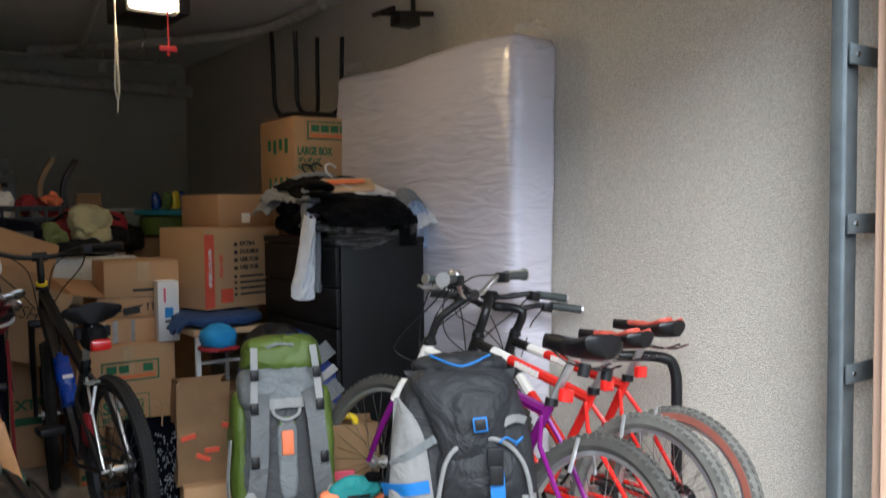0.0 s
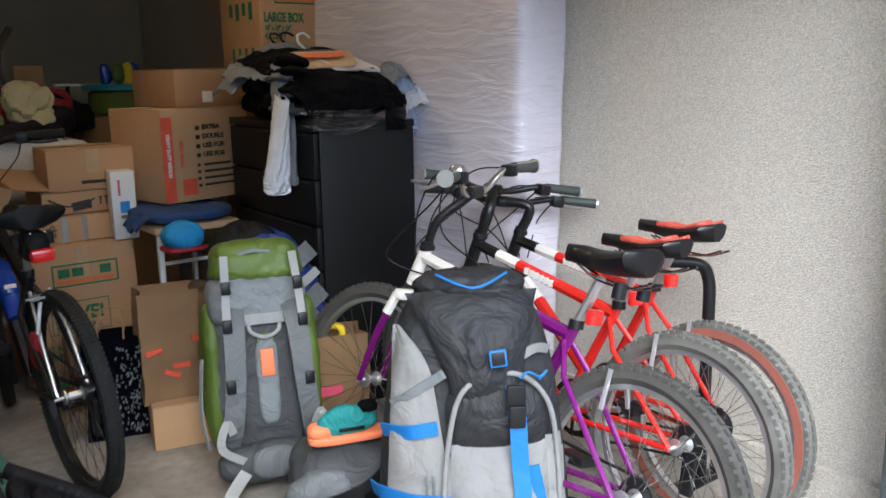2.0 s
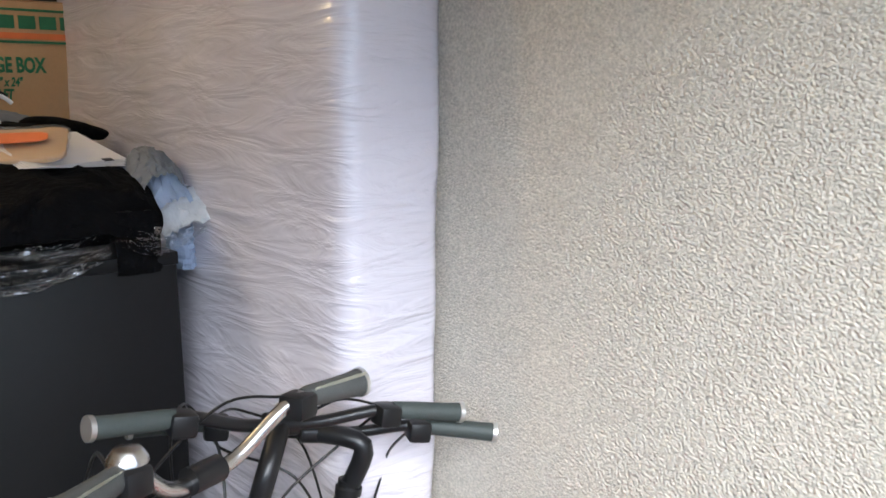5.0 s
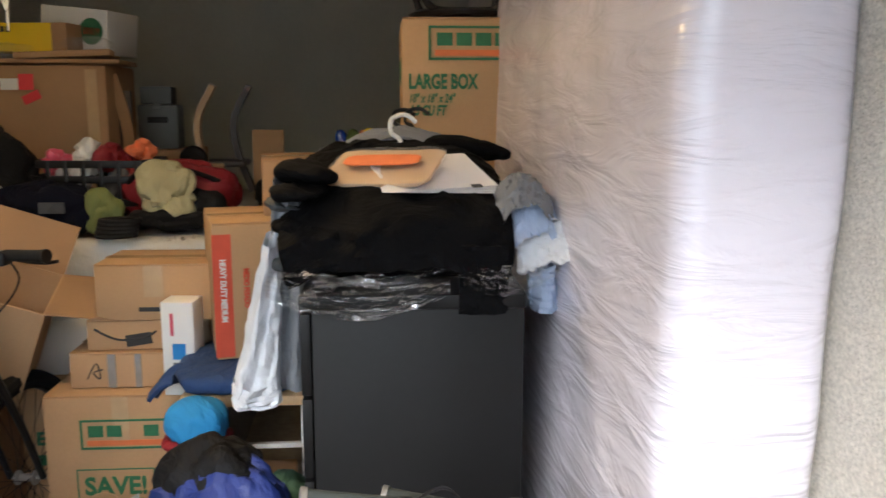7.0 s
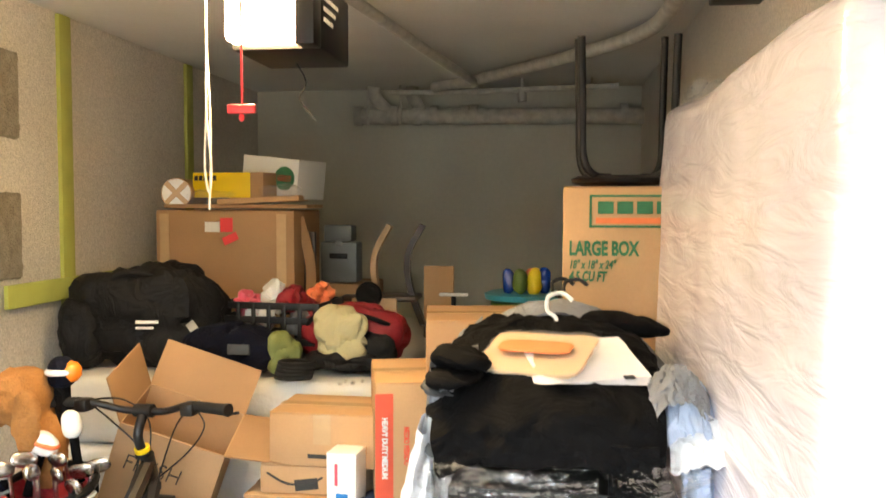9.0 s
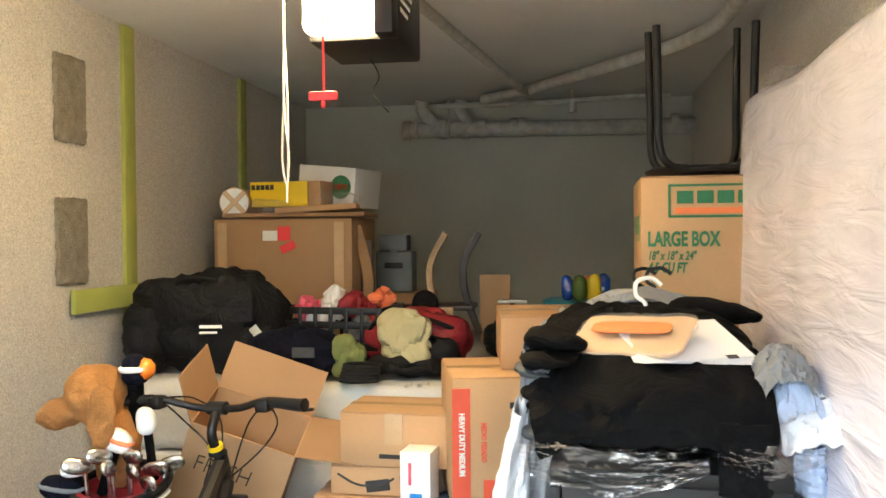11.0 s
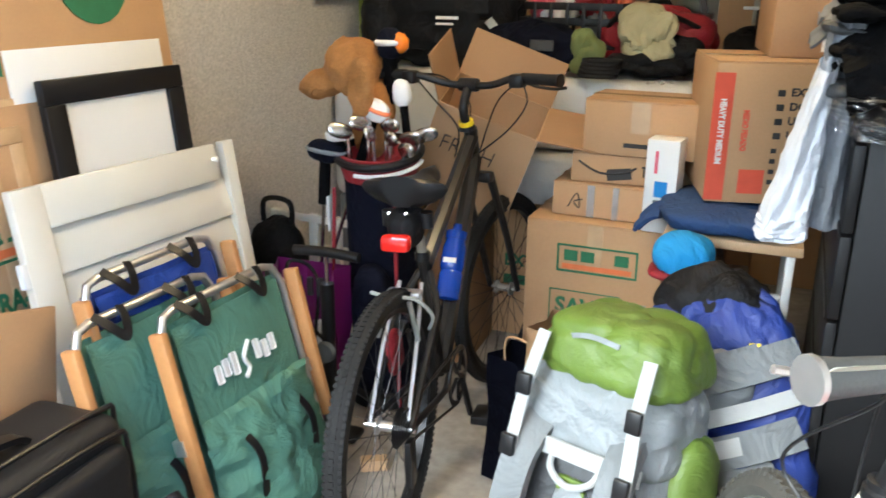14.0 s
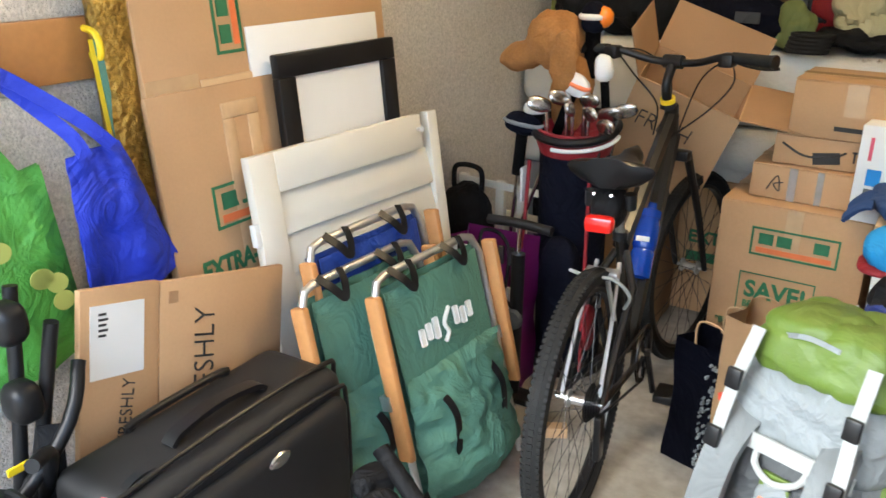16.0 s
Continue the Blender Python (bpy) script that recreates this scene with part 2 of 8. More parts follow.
M_MAGENTA = mat("magenta_bag", (0.27, 0.02, 0.20), 0.4, vary=0.1)
M_LINER = mat("worn_white_liner", (0.56, 0.52, 0.47), 0.7, vary=0.14, scale=9, grain=0.1, grain_scale=60, bump=0.1, bump_scale=40)
M_KRAFT = mat("kraft_paper", (0.46, 0.29, 0.15), 0.75, vary=0.15, scale=9, bump=0.4, bump_scale=14)
M_QUILT = mat("quilted_ticking", (0.62, 0.61, 0.57), 0.85, vary=0.05, scale=5, bump=0.5, bump_scale=45)


def glass_film(name, alpha, tint=(0.9, 0.9, 0.92), rough=0.12):
    m = mat(name, tint, rough, vary=0.03, scale=6, bump=0.9, bump_scale=16, alpha=alpha, spec=1.0)
    return m


M_FILM = glass_film("clear_film", 0.10)


def mattress_mat():
    """White ticking under a tight, creased plastic wrap."""
    m = mat("wrapped_mattress", (0.69, 0.66, 0.74), 0.24, vary=0.04, scale=3)
    nt = m.node_tree
    b = nt.nodes["Principled BSDF"]
    tc = nt.nodes.new("ShaderNodeTexCoord")
    mp = nt.nodes.new("ShaderNodeMapping")
    mp.inputs["Scale"].default_value = (1.6, 1.3, 7.0)
    mp.inputs["Rotation"].default_value = (radians(22), 0, 0)
    n = nt.nodes.new("ShaderNodeTexNoise")
    n.inputs["Scale"].default_value, n.inputs["Detail"].default_value, n.inputs["Distortion"].default_value = 2.4, 4, 1.2
    nt.links.new(tc.outputs["Object"], mp.inputs["Vector"])
    nt.links.new(mp.outputs[0], n.inputs["Vector"])
    bp = nt.nodes.new("ShaderNodeBump")
    bp.inputs["Strength"].default_value, bp.inputs["Distance"].default_value = 0.65, 0.026
    nt.links.new(n.outputs["Fac"], bp.inputs["Height"])
    nt.links.new(bp.outputs[0], b.inputs["Normal"])
    b.inputs["Coat Weight"].default_value, b.inputs["Coat Roughness"].default_value = 0.5, 0.15
    return m


M_MATTRESS = mattress_mat()


# ---- building helpers ----
def finish(bm, name, material, smooth=True):
    me = bpy.data.meshes.new(name)
    bmesh.ops.recalc_face_normals(bm, faces=bm.faces)
    bm.to_mesh(me)
    bm.free()
    me.materials.append(material)
    if smooth:
        me.polygons.foreach_set("use_smooth", [True] * len(me.polygons))
        me.set_sharp_from_angle(angle=radians(38))
    return me


def part(name, bm, material, parent=None, label="", smooth=True):
    ob = new(name, finish(bm, name, material, smooth))
    if parent is not None:
        ob.parent = parent
    if label:
        tagged(ob, label)
    return ob


def thing(name, m, label, category, group="", kind=""):
    ob = new(name)
    ob.empty_display_size = 0.1
    ob.matrix_world = m
    return tagged(ob, label, category, group, kind)


def setting(name, bm, material, label, smooth=False):
    ob = part(name, bm, material, None, smooth=smooth)
    return tagged(ob, label, name.split("_")[0], kind="structure")


def B():
    return bmesh.new()


def add_box(bm, lo, hi, bevel=0.0, m=None, seg=2):
    lo, hi = Vector(lo), Vector(hi)
    r = bmesh.ops.create_cube(bm, size=1.0)
    vs = r["verts"]
    bmesh.ops.scale(bm, verts=vs, vec=hi - lo)
    bmesh.ops.translate(bm, verts=vs, vec=(lo + hi) / 2)
    if bevel:
        es = list({e for v in vs for e in v.link_edges})
        out = bmesh.ops.bevel(bm, geom=es, offset=bevel, segments=seg, profile=0.5, affect="EDGES")
        vs = list({v for f in out["faces"] for v in f.verts} | {v for v in vs if v.is_valid})
    if m is not None:
        bmesh.ops.transform(bm, matrix=m, verts=[v for v in vs if v.is_valid])
    return vs


def boxbm(lo, hi, bevel=0.0, m=None):
    bm = B()
    add_box(bm, lo, hi, bevel, m)
    return bm


def add_tube(bm, pts, r, n=8, caps=True, r2=None):
    """A round bar along the points."""
    pts = [Vector(p) for p in pts]
    rings, up = [], None
    for i, p in enumerate(pts):
        d = (pts[min(i + 1, len(pts) - 1)] - pts[max(i - 1, 0)]).normalized()
        if up is None:
            up = d.orthogonal().normalized()
        up = (up - d * up.dot(d)).normalized()
        side = d.cross(up)
        rad = r if r2 is None else r + (r2 - r) * i / (len(pts) - 1)
        rings.append([bm.verts.new(p + rad * (math.cos(a) * up + math.sin(a) * side)) for a in (2 * math.pi * k / n for k in range(n))])
    for a, b in zip(rings, rings[1:]):
        for k in range(n):
            bm.faces.new((a[k], a[(k + 1) % n], b[(k + 1) % n], b[k]))
    if caps:
        bm.faces.new(rings[0][::-1])
        bm.faces.new(rings[-1])


def tube(pts, r, n=8, r2=None):
    bm = B()
    add_tube(bm, pts, r, n, True, r2)
    return bm


def curve(pts, steps=8, closed=False):
    """A smooth line through the points."""
    pts = [Vector(p) for p in pts]
    out, n = [], len(pts)
    for i in range(n if closed else n - 1):
        p0, p1, p2, p3 = (pts[j % n] if closed else pts[max(0, min(n - 1, j))] for j in (i - 1, i, i + 1, i + 2))
        for k in range(steps):
            t = k / steps
            out.append(0.5 * ((2 * p1) + (p2 - p0) * t + (2 * p0 - 5 * p1 + 4 * p2 - p3) * t * t + (3 * p1 - p0 - 3 * p2 + p3) * t**3))
    if not closed:
        out.append(pts[-1])
    return out


def add_ribbon(bm, pts, width, normal, thick=0.003):
    """A strap: a flat band along the points, facing the normal."""
    pts = [Vector(p) for p in pts]
    nrm = Vector(normal).normalized()
    rings = []
    for i, p in enumerate(pts):
        d = (pts[min(i + 1, len(pts) - 1)] - pts[max(i - 1, 0)]).normalized()
        s = d.cross(nrm).normalized() * width / 2
        k = s.cross(d).normalized() * thick / 2
        rings.append([bm.verts.new(p + q) for q in (s + k, s - k, -s - k, -s + k)])
    for a, b in zip(rings, rings[1:]):
        for k in range(4):
            bm.faces.new((a[k], a[(k + 1) % 4], b[(k + 1) % 4], b[k]))
    bm.faces.new(rings[0][::-1])
    bm.faces.new(rings[-1])


def ribbon(pts, width, normal, thick=0.003, steps=6):
    bm = B()
    add_ribbon(bm, curve(pts, steps), width, normal, thick)
    return bm


def add_lathe(bm, profile, n=24, m=None):
    """Profile of (radius, z) turned round z."""
    rings = [[bm.verts.new((r * math.cos(2 * math.pi * k / n), r * math.sin(2 * math.pi * k / n), z)) for k in range(n)] for r, z in profile]
    for a, b in zip(rings, rings[1:]):
        for k in range(n):
            bm.faces.new((a[k], a[(k + 1) % n], b[(k + 1) % n], b[k]))
    bm.faces.new(rings[0][::-1])
    bm.faces.new(rings[-1])
    if m is not None:
        bmesh.ops.transform(bm, matrix=m, verts=[v for ring in rings for v in ring])


def lathe(profile, n=24, m=None):
    bm = B()
    add_lathe(bm, profile, n, m)
    return bm


def soft(size, power=3.0, lump=0.02, freq=4.0, seed=0.0, n=28, crease=0.0, m=None, taper=0.0):
    """A stuffed cloth form: a rounded block with lumps and creases; it stands on z = 0."""
    bm = B()
    bmesh.ops.create_uvsphere(bm, u_segments=n * 2, v_segments=n, radius=1.0)
    sx, sy, sz = (s / 2 for s in size)
    for v in bm.verts:
        c = v.co.normalized()
        k = (abs(c.x) ** power + abs(c.y) ** power + abs(c.z) ** power) ** (-1 / power)
        p = c * k
        t = 1 - taper * (p.z + 1) / 2
        q = Vector((p.x * sx * t, p.y * sy * t, p.z * sz))
        o = q * freq + Vector((seed, seed * 1.7, seed * 0.6))
        d = lump * noise.fractal(o, 1.0, 2.0, 4)
        if crease:
            d -= crease * (1 - abs(noise.noise(o * 1.9 + Vector((3, 1, 7))))) ** 6
        v.co = q + c * d + Vector((0, 0, sz))
    if m is not None:
        bm.transform(m)
    return bm


def drape(width, depth, height, shape, nu=40, nv=30, thick=0.004, m=None):
    """A hanging or lying cloth: shape(u, v) gives its place, u and v from 0 to 1."""
    bm = B()
    g = [[bm.verts.new(Vector(shape(i / nu, j / nv))) for j in range(nv + 1)] for i in range(nu + 1)]
    for i in range(nu):
        for j in range(nv):
            bm.faces.new((g[i][j], g[i + 1][j], g[i + 1][j + 1], g[i][j + 1]))
    bmesh.ops.recalc_face_normals(bm, faces=bm.faces)
    if thick:
        bmesh.ops.solidify(bm, geom=bm.faces[:], thickness=thick)
    if m is not None:
        bm.transform(m)
    return bm


def add_text(bm, words, size, m, bold=0.0, thick=0.0012, shear=0.0, width=1.0):
    """Built-in lettering, flat in x and y of m, joined into bm; centred on its left baseline."""
    cu = bpy.data.curves.new("lettering", "FONT")
    cu.body, cu.size, cu.offset, cu.extrude, cu.shear = words, size, bold, thick, shear
    cu.resolution_u = 3
    ob = bpy.data.objects.new("lettering", cu)
    me = bpy.data.meshes.new_from_object(ob)
    me.transform(m @ Matrix.Diagonal((width, 1, 1, 1)))
    bm.from_mesh(me)
    bpy.data.objects.remove(ob)
    bpy.data.curves.remove(cu)
    bpy.data.meshes.remove(me)


def line(parent, words, size, m, material, bold=0.0, shear=0.0, width=1.0):
    """One printed line as a part."""
    bm = bmesh.new()
    add_text(bm, words, size, m, bold, shear=shear, width=width)
    return part("lettering", bm, material, parent, smooth=False)


def front(x, y, z):
    """The pose of a print on a face that looks to -y."""
    return pose(x, y, z, 90, 0, 0)


def add_frame(bm, x0, z0, x1, z1, w, y, t=0.0015):
    """A ruled outline on a face that looks to -y."""
    for a, b in (((x0, z0), (x1, z0 + w)), ((x0, z1 - w), (x1, z1)), ((x0, z0 + w), (x0 + w, z1 - w)), ((x1 - w, z0 + w), (x1, z1 - w))):
        add_box(bm, (a[0], y - t, a[1]), (b[0], y + t, b[1]))


def logo_block(parent, x, z, w, y, gap=False):
    """The mover's mark as plain shapes: a green outline with bars over an orange stripe."""
    h = w * 0.36
    bm = B()
    add_frame(bm, x, z, x + w, z + h, w * 0.025, y)
    for i in range(4):
        if gap and i == 2:
            continue
        a = x + w * (0.09 + 0.21 * i)
        add_box(bm, (a, y - 0.0015, z + h * 0.42), (a + w * 0.17, y + 0.0015, z + h * 0.80))
    part("mark", bm, M_GREENINK, parent, "green printed mark", smooth=False)
    part("stripe", boxbm((x + w * 0.07, y - 0.0015, z + h * 0.12), (x + w * 0.93, y + 0.0015, z + h * 0.3)), M_ORANGEINK, parent, "orange printed stripe", smooth=False)


def carton(m, w, d, h, label, material=None, tape=True, group="", name="cardboard_box"):
    """A closed carton standing on z = 0, its printed face at y = -d / 2."""
    material = material or M_CARD
    ob = thing(name, m, label, "box", group)
    bm = B()
    add_box(bm, (-w / 2, -d / 2, 0), (w / 2, d / 2, h), 0.006)
    for v in bm.verts:
        v.co += Vector((1, 1, 0)) * 0.004 * noise.noise(v.co * 5 + m.translation)
    part("body", bm, material, ob)
    fl = B()
    add_box(fl, (-w / 2 + 0.002, -d / 2 + 0.002, h + 0.0005), (w / 2 - 0.002, -0.004, h + 0.004), 0.001)
    part("flap", fl, material, ob)
    fl = B()
    add_box(fl, (-w / 2 + 0.002, 0.004, h + 0.0005), (w / 2 - 0.002, d / 2 - 0.002, h + 0.005), 0.001)
    part("flap", fl, material, ob)
    if tape:
        tp = B()
        add_box(tp, (-w / 2, -0.025, h + 0.0052), (w / 2, 0.025, h + 0.0062))
        part("tape", tp, M_TAPE, ob, "glossy brown packing tape", smooth=False)
    return ob


# ---- the garage ----
XL, XR, YB, ZC, YF = -1.65, 1.112, 5.93, 2.57, -0.30

bm = boxbm((-60, -60, -0.3), (60, 60, 0.0))
setting("ground", bm, M_CONC, "worn grey concrete slab with dark stains")


def rough_plane(name, material, label, lo, hi, base=False):
    bm = boxbm(lo, hi)
    return setting(name, bm, material, label)


rough_plane("wall_left", M_STUCCO_L, "rough grey stucco side wall of a garage", (XL - 0.2, YF - 0.25, 0), (XL, YB, ZC))
rough_plane("wall_right", M_STUCCO, "rough tan stucco side wall of a garage", (XR, YF, 0), (XR + 0.2, YB, ZC))
rough_plane("wall_back", M_BACK, "smooth painted grey-green end wall", (XL - 0.2, YB, 0), (XR + 0.2, YB + 0.2, ZC))
rough_plane("ceiling", M_CEIL, "painted grey garage ceiling", (XL - 0.2, YF - 0.25, ZC), (XR + 0.2, YB + 0.2, ZC + 0.2))
rough_plane("wall_front", M_STUCCO, "stucco lintel over the open garage door", (XL, YF - 0.22, 2.2), (XR - 0.06, YF - 0.05, ZC))
# unseen wall added outside to cut horizon light and darken the deep interior
rough_plane("wall_opposite", M_STUCCO, "added unseen stucco wall that blocks low sky light", (-14, -9.3, 0), (14, -9.0, 3.1))
# plinth of coarser render along the foot of the wall
bm = B()
for i in range(60):
    y0 = YF + 0.04 + i * 0.1
    add_box(bm, (XR - 0.02 - 0.012 * abs(noise.noise((i * 0.7, 0, 0))), y0, 0.0), (XR + 0.01, y0 + 0.1, 0.13 + 0.03 * noise.noise((i * 0.5, 3, 0))))
setting("trim", bm, M_STUCCO, "crumbling roughcast plinth along the foot of the wall")
# jamb
bm = B()
add_box(bm, (0.985, YF - 0.20, 0), (XR + 0.5, YF - 0.02, 2.6), 0.006)
add_box(bm, (0.955, YF - 0.165, 0), (0.985, YF - 0.06, 2.6), 0.004)
setting("door_1", bm, M_JAMB, "peach painted wooden garage door jamb")


# ---- mattress ----
def mattress():
    ob = thing("mattress", pose(0, 0, 0), "white mattress in clear plastic wrap standing on end against the wall", "mattress")
    bm = B()
    add_box(bm, (-0.13, 0, 0), (0.13, 1.50, 2.03), 0.05, seg=5)
    bmesh.ops.subdivide_edges(bm, edges=[e for e in bm.edges if e.calc_length() > 0.3], cuts=40, use_grid_fill=True)
    for v in bm.verts:
        c = v.co
        o = Vector((c.x * 2, c.y * 2.2 + c.z * 1.1, c.z * 3.2 - c.y * 1.6))
        side = -1 if c.x < 0 else 1
        v.co.x += side * 0.008 * noise.fractal(o, 1.0, 2.0, 3)
        if c.y < 0.05:
            v.co.y += 0.006 * noise.noise(Vector((c.x * 4, 0, c.z * 5)))
        v.co.z += 0.03 * noise.noise(Vector((c.y * 1.5, 0, 0))) * c.z / 2
    part("body", bm, M_MATTRESS, ob)
    # loose film gathered at the top corners
    for y in (1.44, 0.02):
        f = soft((0.16, 0.12, 0.12), 2.2, 0.05, 16, y * 3, 16, crease=0.02, m=pose(0.0, y, 1.98))
        part("film", f, M_FILM, ob, "crumpled clear plastic film")
    ob.matrix_world = pose(0.945, 1.13, 0, 0, 1.6, 2)
    return ob


mattress()


# ---- chest of drawers ----
def dresser():
    ob = thing("chest_of_drawers", pose(0.283, 1.652, 0, 0, 0, -1.5), "tall black-brown wooden chest of drawers", "dresser")
    W, D, H = 0.452, 0.80, 1.16
    part("carcass", boxbm((0.02, 0, 0), (W, D, H - 0.03), 0.003), M_BLACKWOOD, ob)
    part("top", boxbm((-0.005, -0.003, H - 0.03), (W + 0.003, D + 0.003, H), 0.003), M_BLACKWOOD, ob)
    for i in range(6):
        z = 0.05 + i * 0.18
        d = part("drawer_front", boxbm((-0.004, 0.004, z), (0.017, D - 0.004, z + 0.172), 0.003), M_BLACKWOOD, ob)
        # no recess is cut: a raised black strip stands in for the slot's shade
        part("finger_slot", boxbm((-0.006, 0.05, z + 0.160), (-0.003, D - 0.05, z + 0.170)), M_BLACK, d, "black strip standing in for grip slot shade")
    return ob


dresser()


# ---- moving cartons ----
large = carton(pose(0.705, 2.765, 1.18, 0, 0, -1), 0.357, 0.457, 0.61, "large brown printed moving carton stacked behind the chest", group="moving cartons")
line(large, "LARGE BOX", 0.060, front(-0.160, -0.2300, 0.407), M_GREENINK, 0.0022, 0, 0.64)
line(large, '18" x 18" x 24"', 0.036, front(-0.160, -0.2300, 0.366), M_GREENINK, 0.001, 0.25, 0.62)
line(large, "4.5 CU FT", 0.042, front(-0.160, -0.2300, 0.328), M_GREENINK, 0.0016, 0.2, 0.62)
logo_block(large, -0.10, 0.490, 0.275, -0.2300)
for i in range(4):
    part("side_print", boxbm((-0.1805, -0.15 + i * 0.075, 0.42 + 0.02 * (i % 2)), (-0.1788, -0.11 + i * 0.075, 0.50)), M_GREENINK, large, smooth=False)
    part("side_print", boxbm((-0.1805, -0.15 + i * 0.075, 0.20), (-0.1788, -0.12 + i * 0.075, 0.29)), M_GREENINK, large, smooth=False)
bm = boxbm((0.05, -0.2305, 0.05), (0.15, -0.2288, 0.12))
part("tree_print", bm, M_GREENINK, large, smooth=False)
carton(pose(0.66, 2.80, 0.60, 0, 0, 0), 0.30, 0.457, 0.575, "brown carton under the large moving carton", M_CARD2, group="moving cartons")
carton(pose(0.64, 2.80, 0.0, 0, 0, 0), 0.28, 0.46, 0.595, "brown carton at the foot of a stack", M_CARD2, group="moving cartons")

# carton on the floor with a printed saving offer
save = carton(pose(-0.365, 2.785, 0, 0, 0, -1), 0.46, 0.457, 0.645, "brown moving carton printed with a saving offer on the floor", group="moving cartons")
line(save, "SAVE!", 0.082, front(-0.118, -0.2300, 0.325), M_GREENINK, 0.0026, 0, 0.95)
line(save, "BETTER BOXES", 0.034, front(-0.118, -0.2300, 0.285), M_GREENINK, 0.0012, 0, 0.8)
line(save, "*BUY & SELL USED", 0.032, front(-0.20, -0.2300, 0.205), M_GREENINK, 0.001, 0, 0.85)
bm = B()
add_frame(bm, -0.14, 0.27, 0.10, 0.41, 0.004, -0.2290)
part("rule", bm, M_GREENINK, save, smooth=False)
part("bar", boxbm((-0.17, -0.2305, 0.165), (0.05, -0.2288, 0.185)), M_GREENINK, save, smooth=False)
part("bar", boxbm((-0.22, -0.2305, 0.03), (0.2, -0.2288, 0.055)), M_GREENINK, save, smooth=False)
part("stripe", boxbm((-0.22, -0.2305, 0.008), (0.2, -0.2288, 0.026)), M_ORANGEINK, save, smooth=False)
logo_block(save, -0.12, 0.475, 0.27, -0.2300, gap=True)
part("tape", boxbm((-0.02, -0.231, 0.50), (0.03, -0.2288, 0.645)), M_TAPE, save, smooth=False)


def print_lines(parent, x0, z0, w, n, step, h, y, material, name="print"):
    bm = B()
    for i in range(n):
        add_box(bm, (x0, y - 0.0015, z0 - i * step), (x0 + w * (0.6 + 0.4 * ((i * 7 + 3) % 5) / 4), y + 0.0015, z0 - i * step + h))
    return part(name, bm, material, parent, smooth=False)


# heavy-duty carton with an orange edge stripe
hd = carton(pose(0.145, 2.655, 0.80, 0, 0, 14), 0.46, 0.40, 0.40, "medium heavy-duty carton with an orange printed corner", group="moving cartons")
part("stripe", boxbm((-0.232, -0.2020, 0.008), (-0.178, -0.1995, 0.372)), M_REDINK, hd, "orange-red printed stripe", smooth=False)
words = ("EXTRA", "DOUBLE", "USE FOR", "USE FOR")
for i in range(4):
    part("tick_box", boxbm((-0.06, -0.2022, 0.31 - i * 0.04), (-0.04, -0.1995, 0.328 - i * 0.04)), M_BLACKINK, hd, smooth=False)
    part("tick_box", boxbm((-0.06, -0.2022, 0.15 - i * 0.03), (-0.045, -0.1995, 0.163 - i * 0.03)), M_BLACKINK, hd, smooth=False)
    line(hd, words[i], 0.03, front(-0.025, -0.2015, 0.312 - i * 0.04), M_BLACKINK, 0.001)
    part("text_bar", boxbm((-0.025, -0.2022, 0.151 - i * 0.03), (0.12 + 0.01 * i, -0.1995, 0.162 - i * 0.03)), M_BLACKINK, hd, smooth=False)
line(hd, "HEAVY DUTY MEDIUM", 0.023, Matrix.Translation((-0.211, -0.2035, 0.30)) @ pose(0, 0, 0, 90, 90, 0), M_WHITE, 0.001, 0, 0.8)
line(hd, "MEDIO PESADO", 0.022, Matrix.Translation((-0.145, -0.2015, 0.27)) @ pose(0, 0, 0, 90, 90, 0), M_REDINK, 0.001, 0, 0.75)
part("square_mark", boxbm((-0.14, -0.2022, 0.03), (-0.07, -0.1995, 0.10)), M_REDINK, hd, "orange-red square mark", smooth=False)
small = carton(pose(0.235, 2.78, 1.205, 0, 0, 8), 0.33, 0.40, 0.165, "small worn carton on the heavy-duty carton", M_CARD2, group="moving cartons")
part("tag", boxbm((-0.03, -0.203, 0.02), (0.02, -0.2, 0.07)), M_WHITE, small, "white address tag", smooth=False)


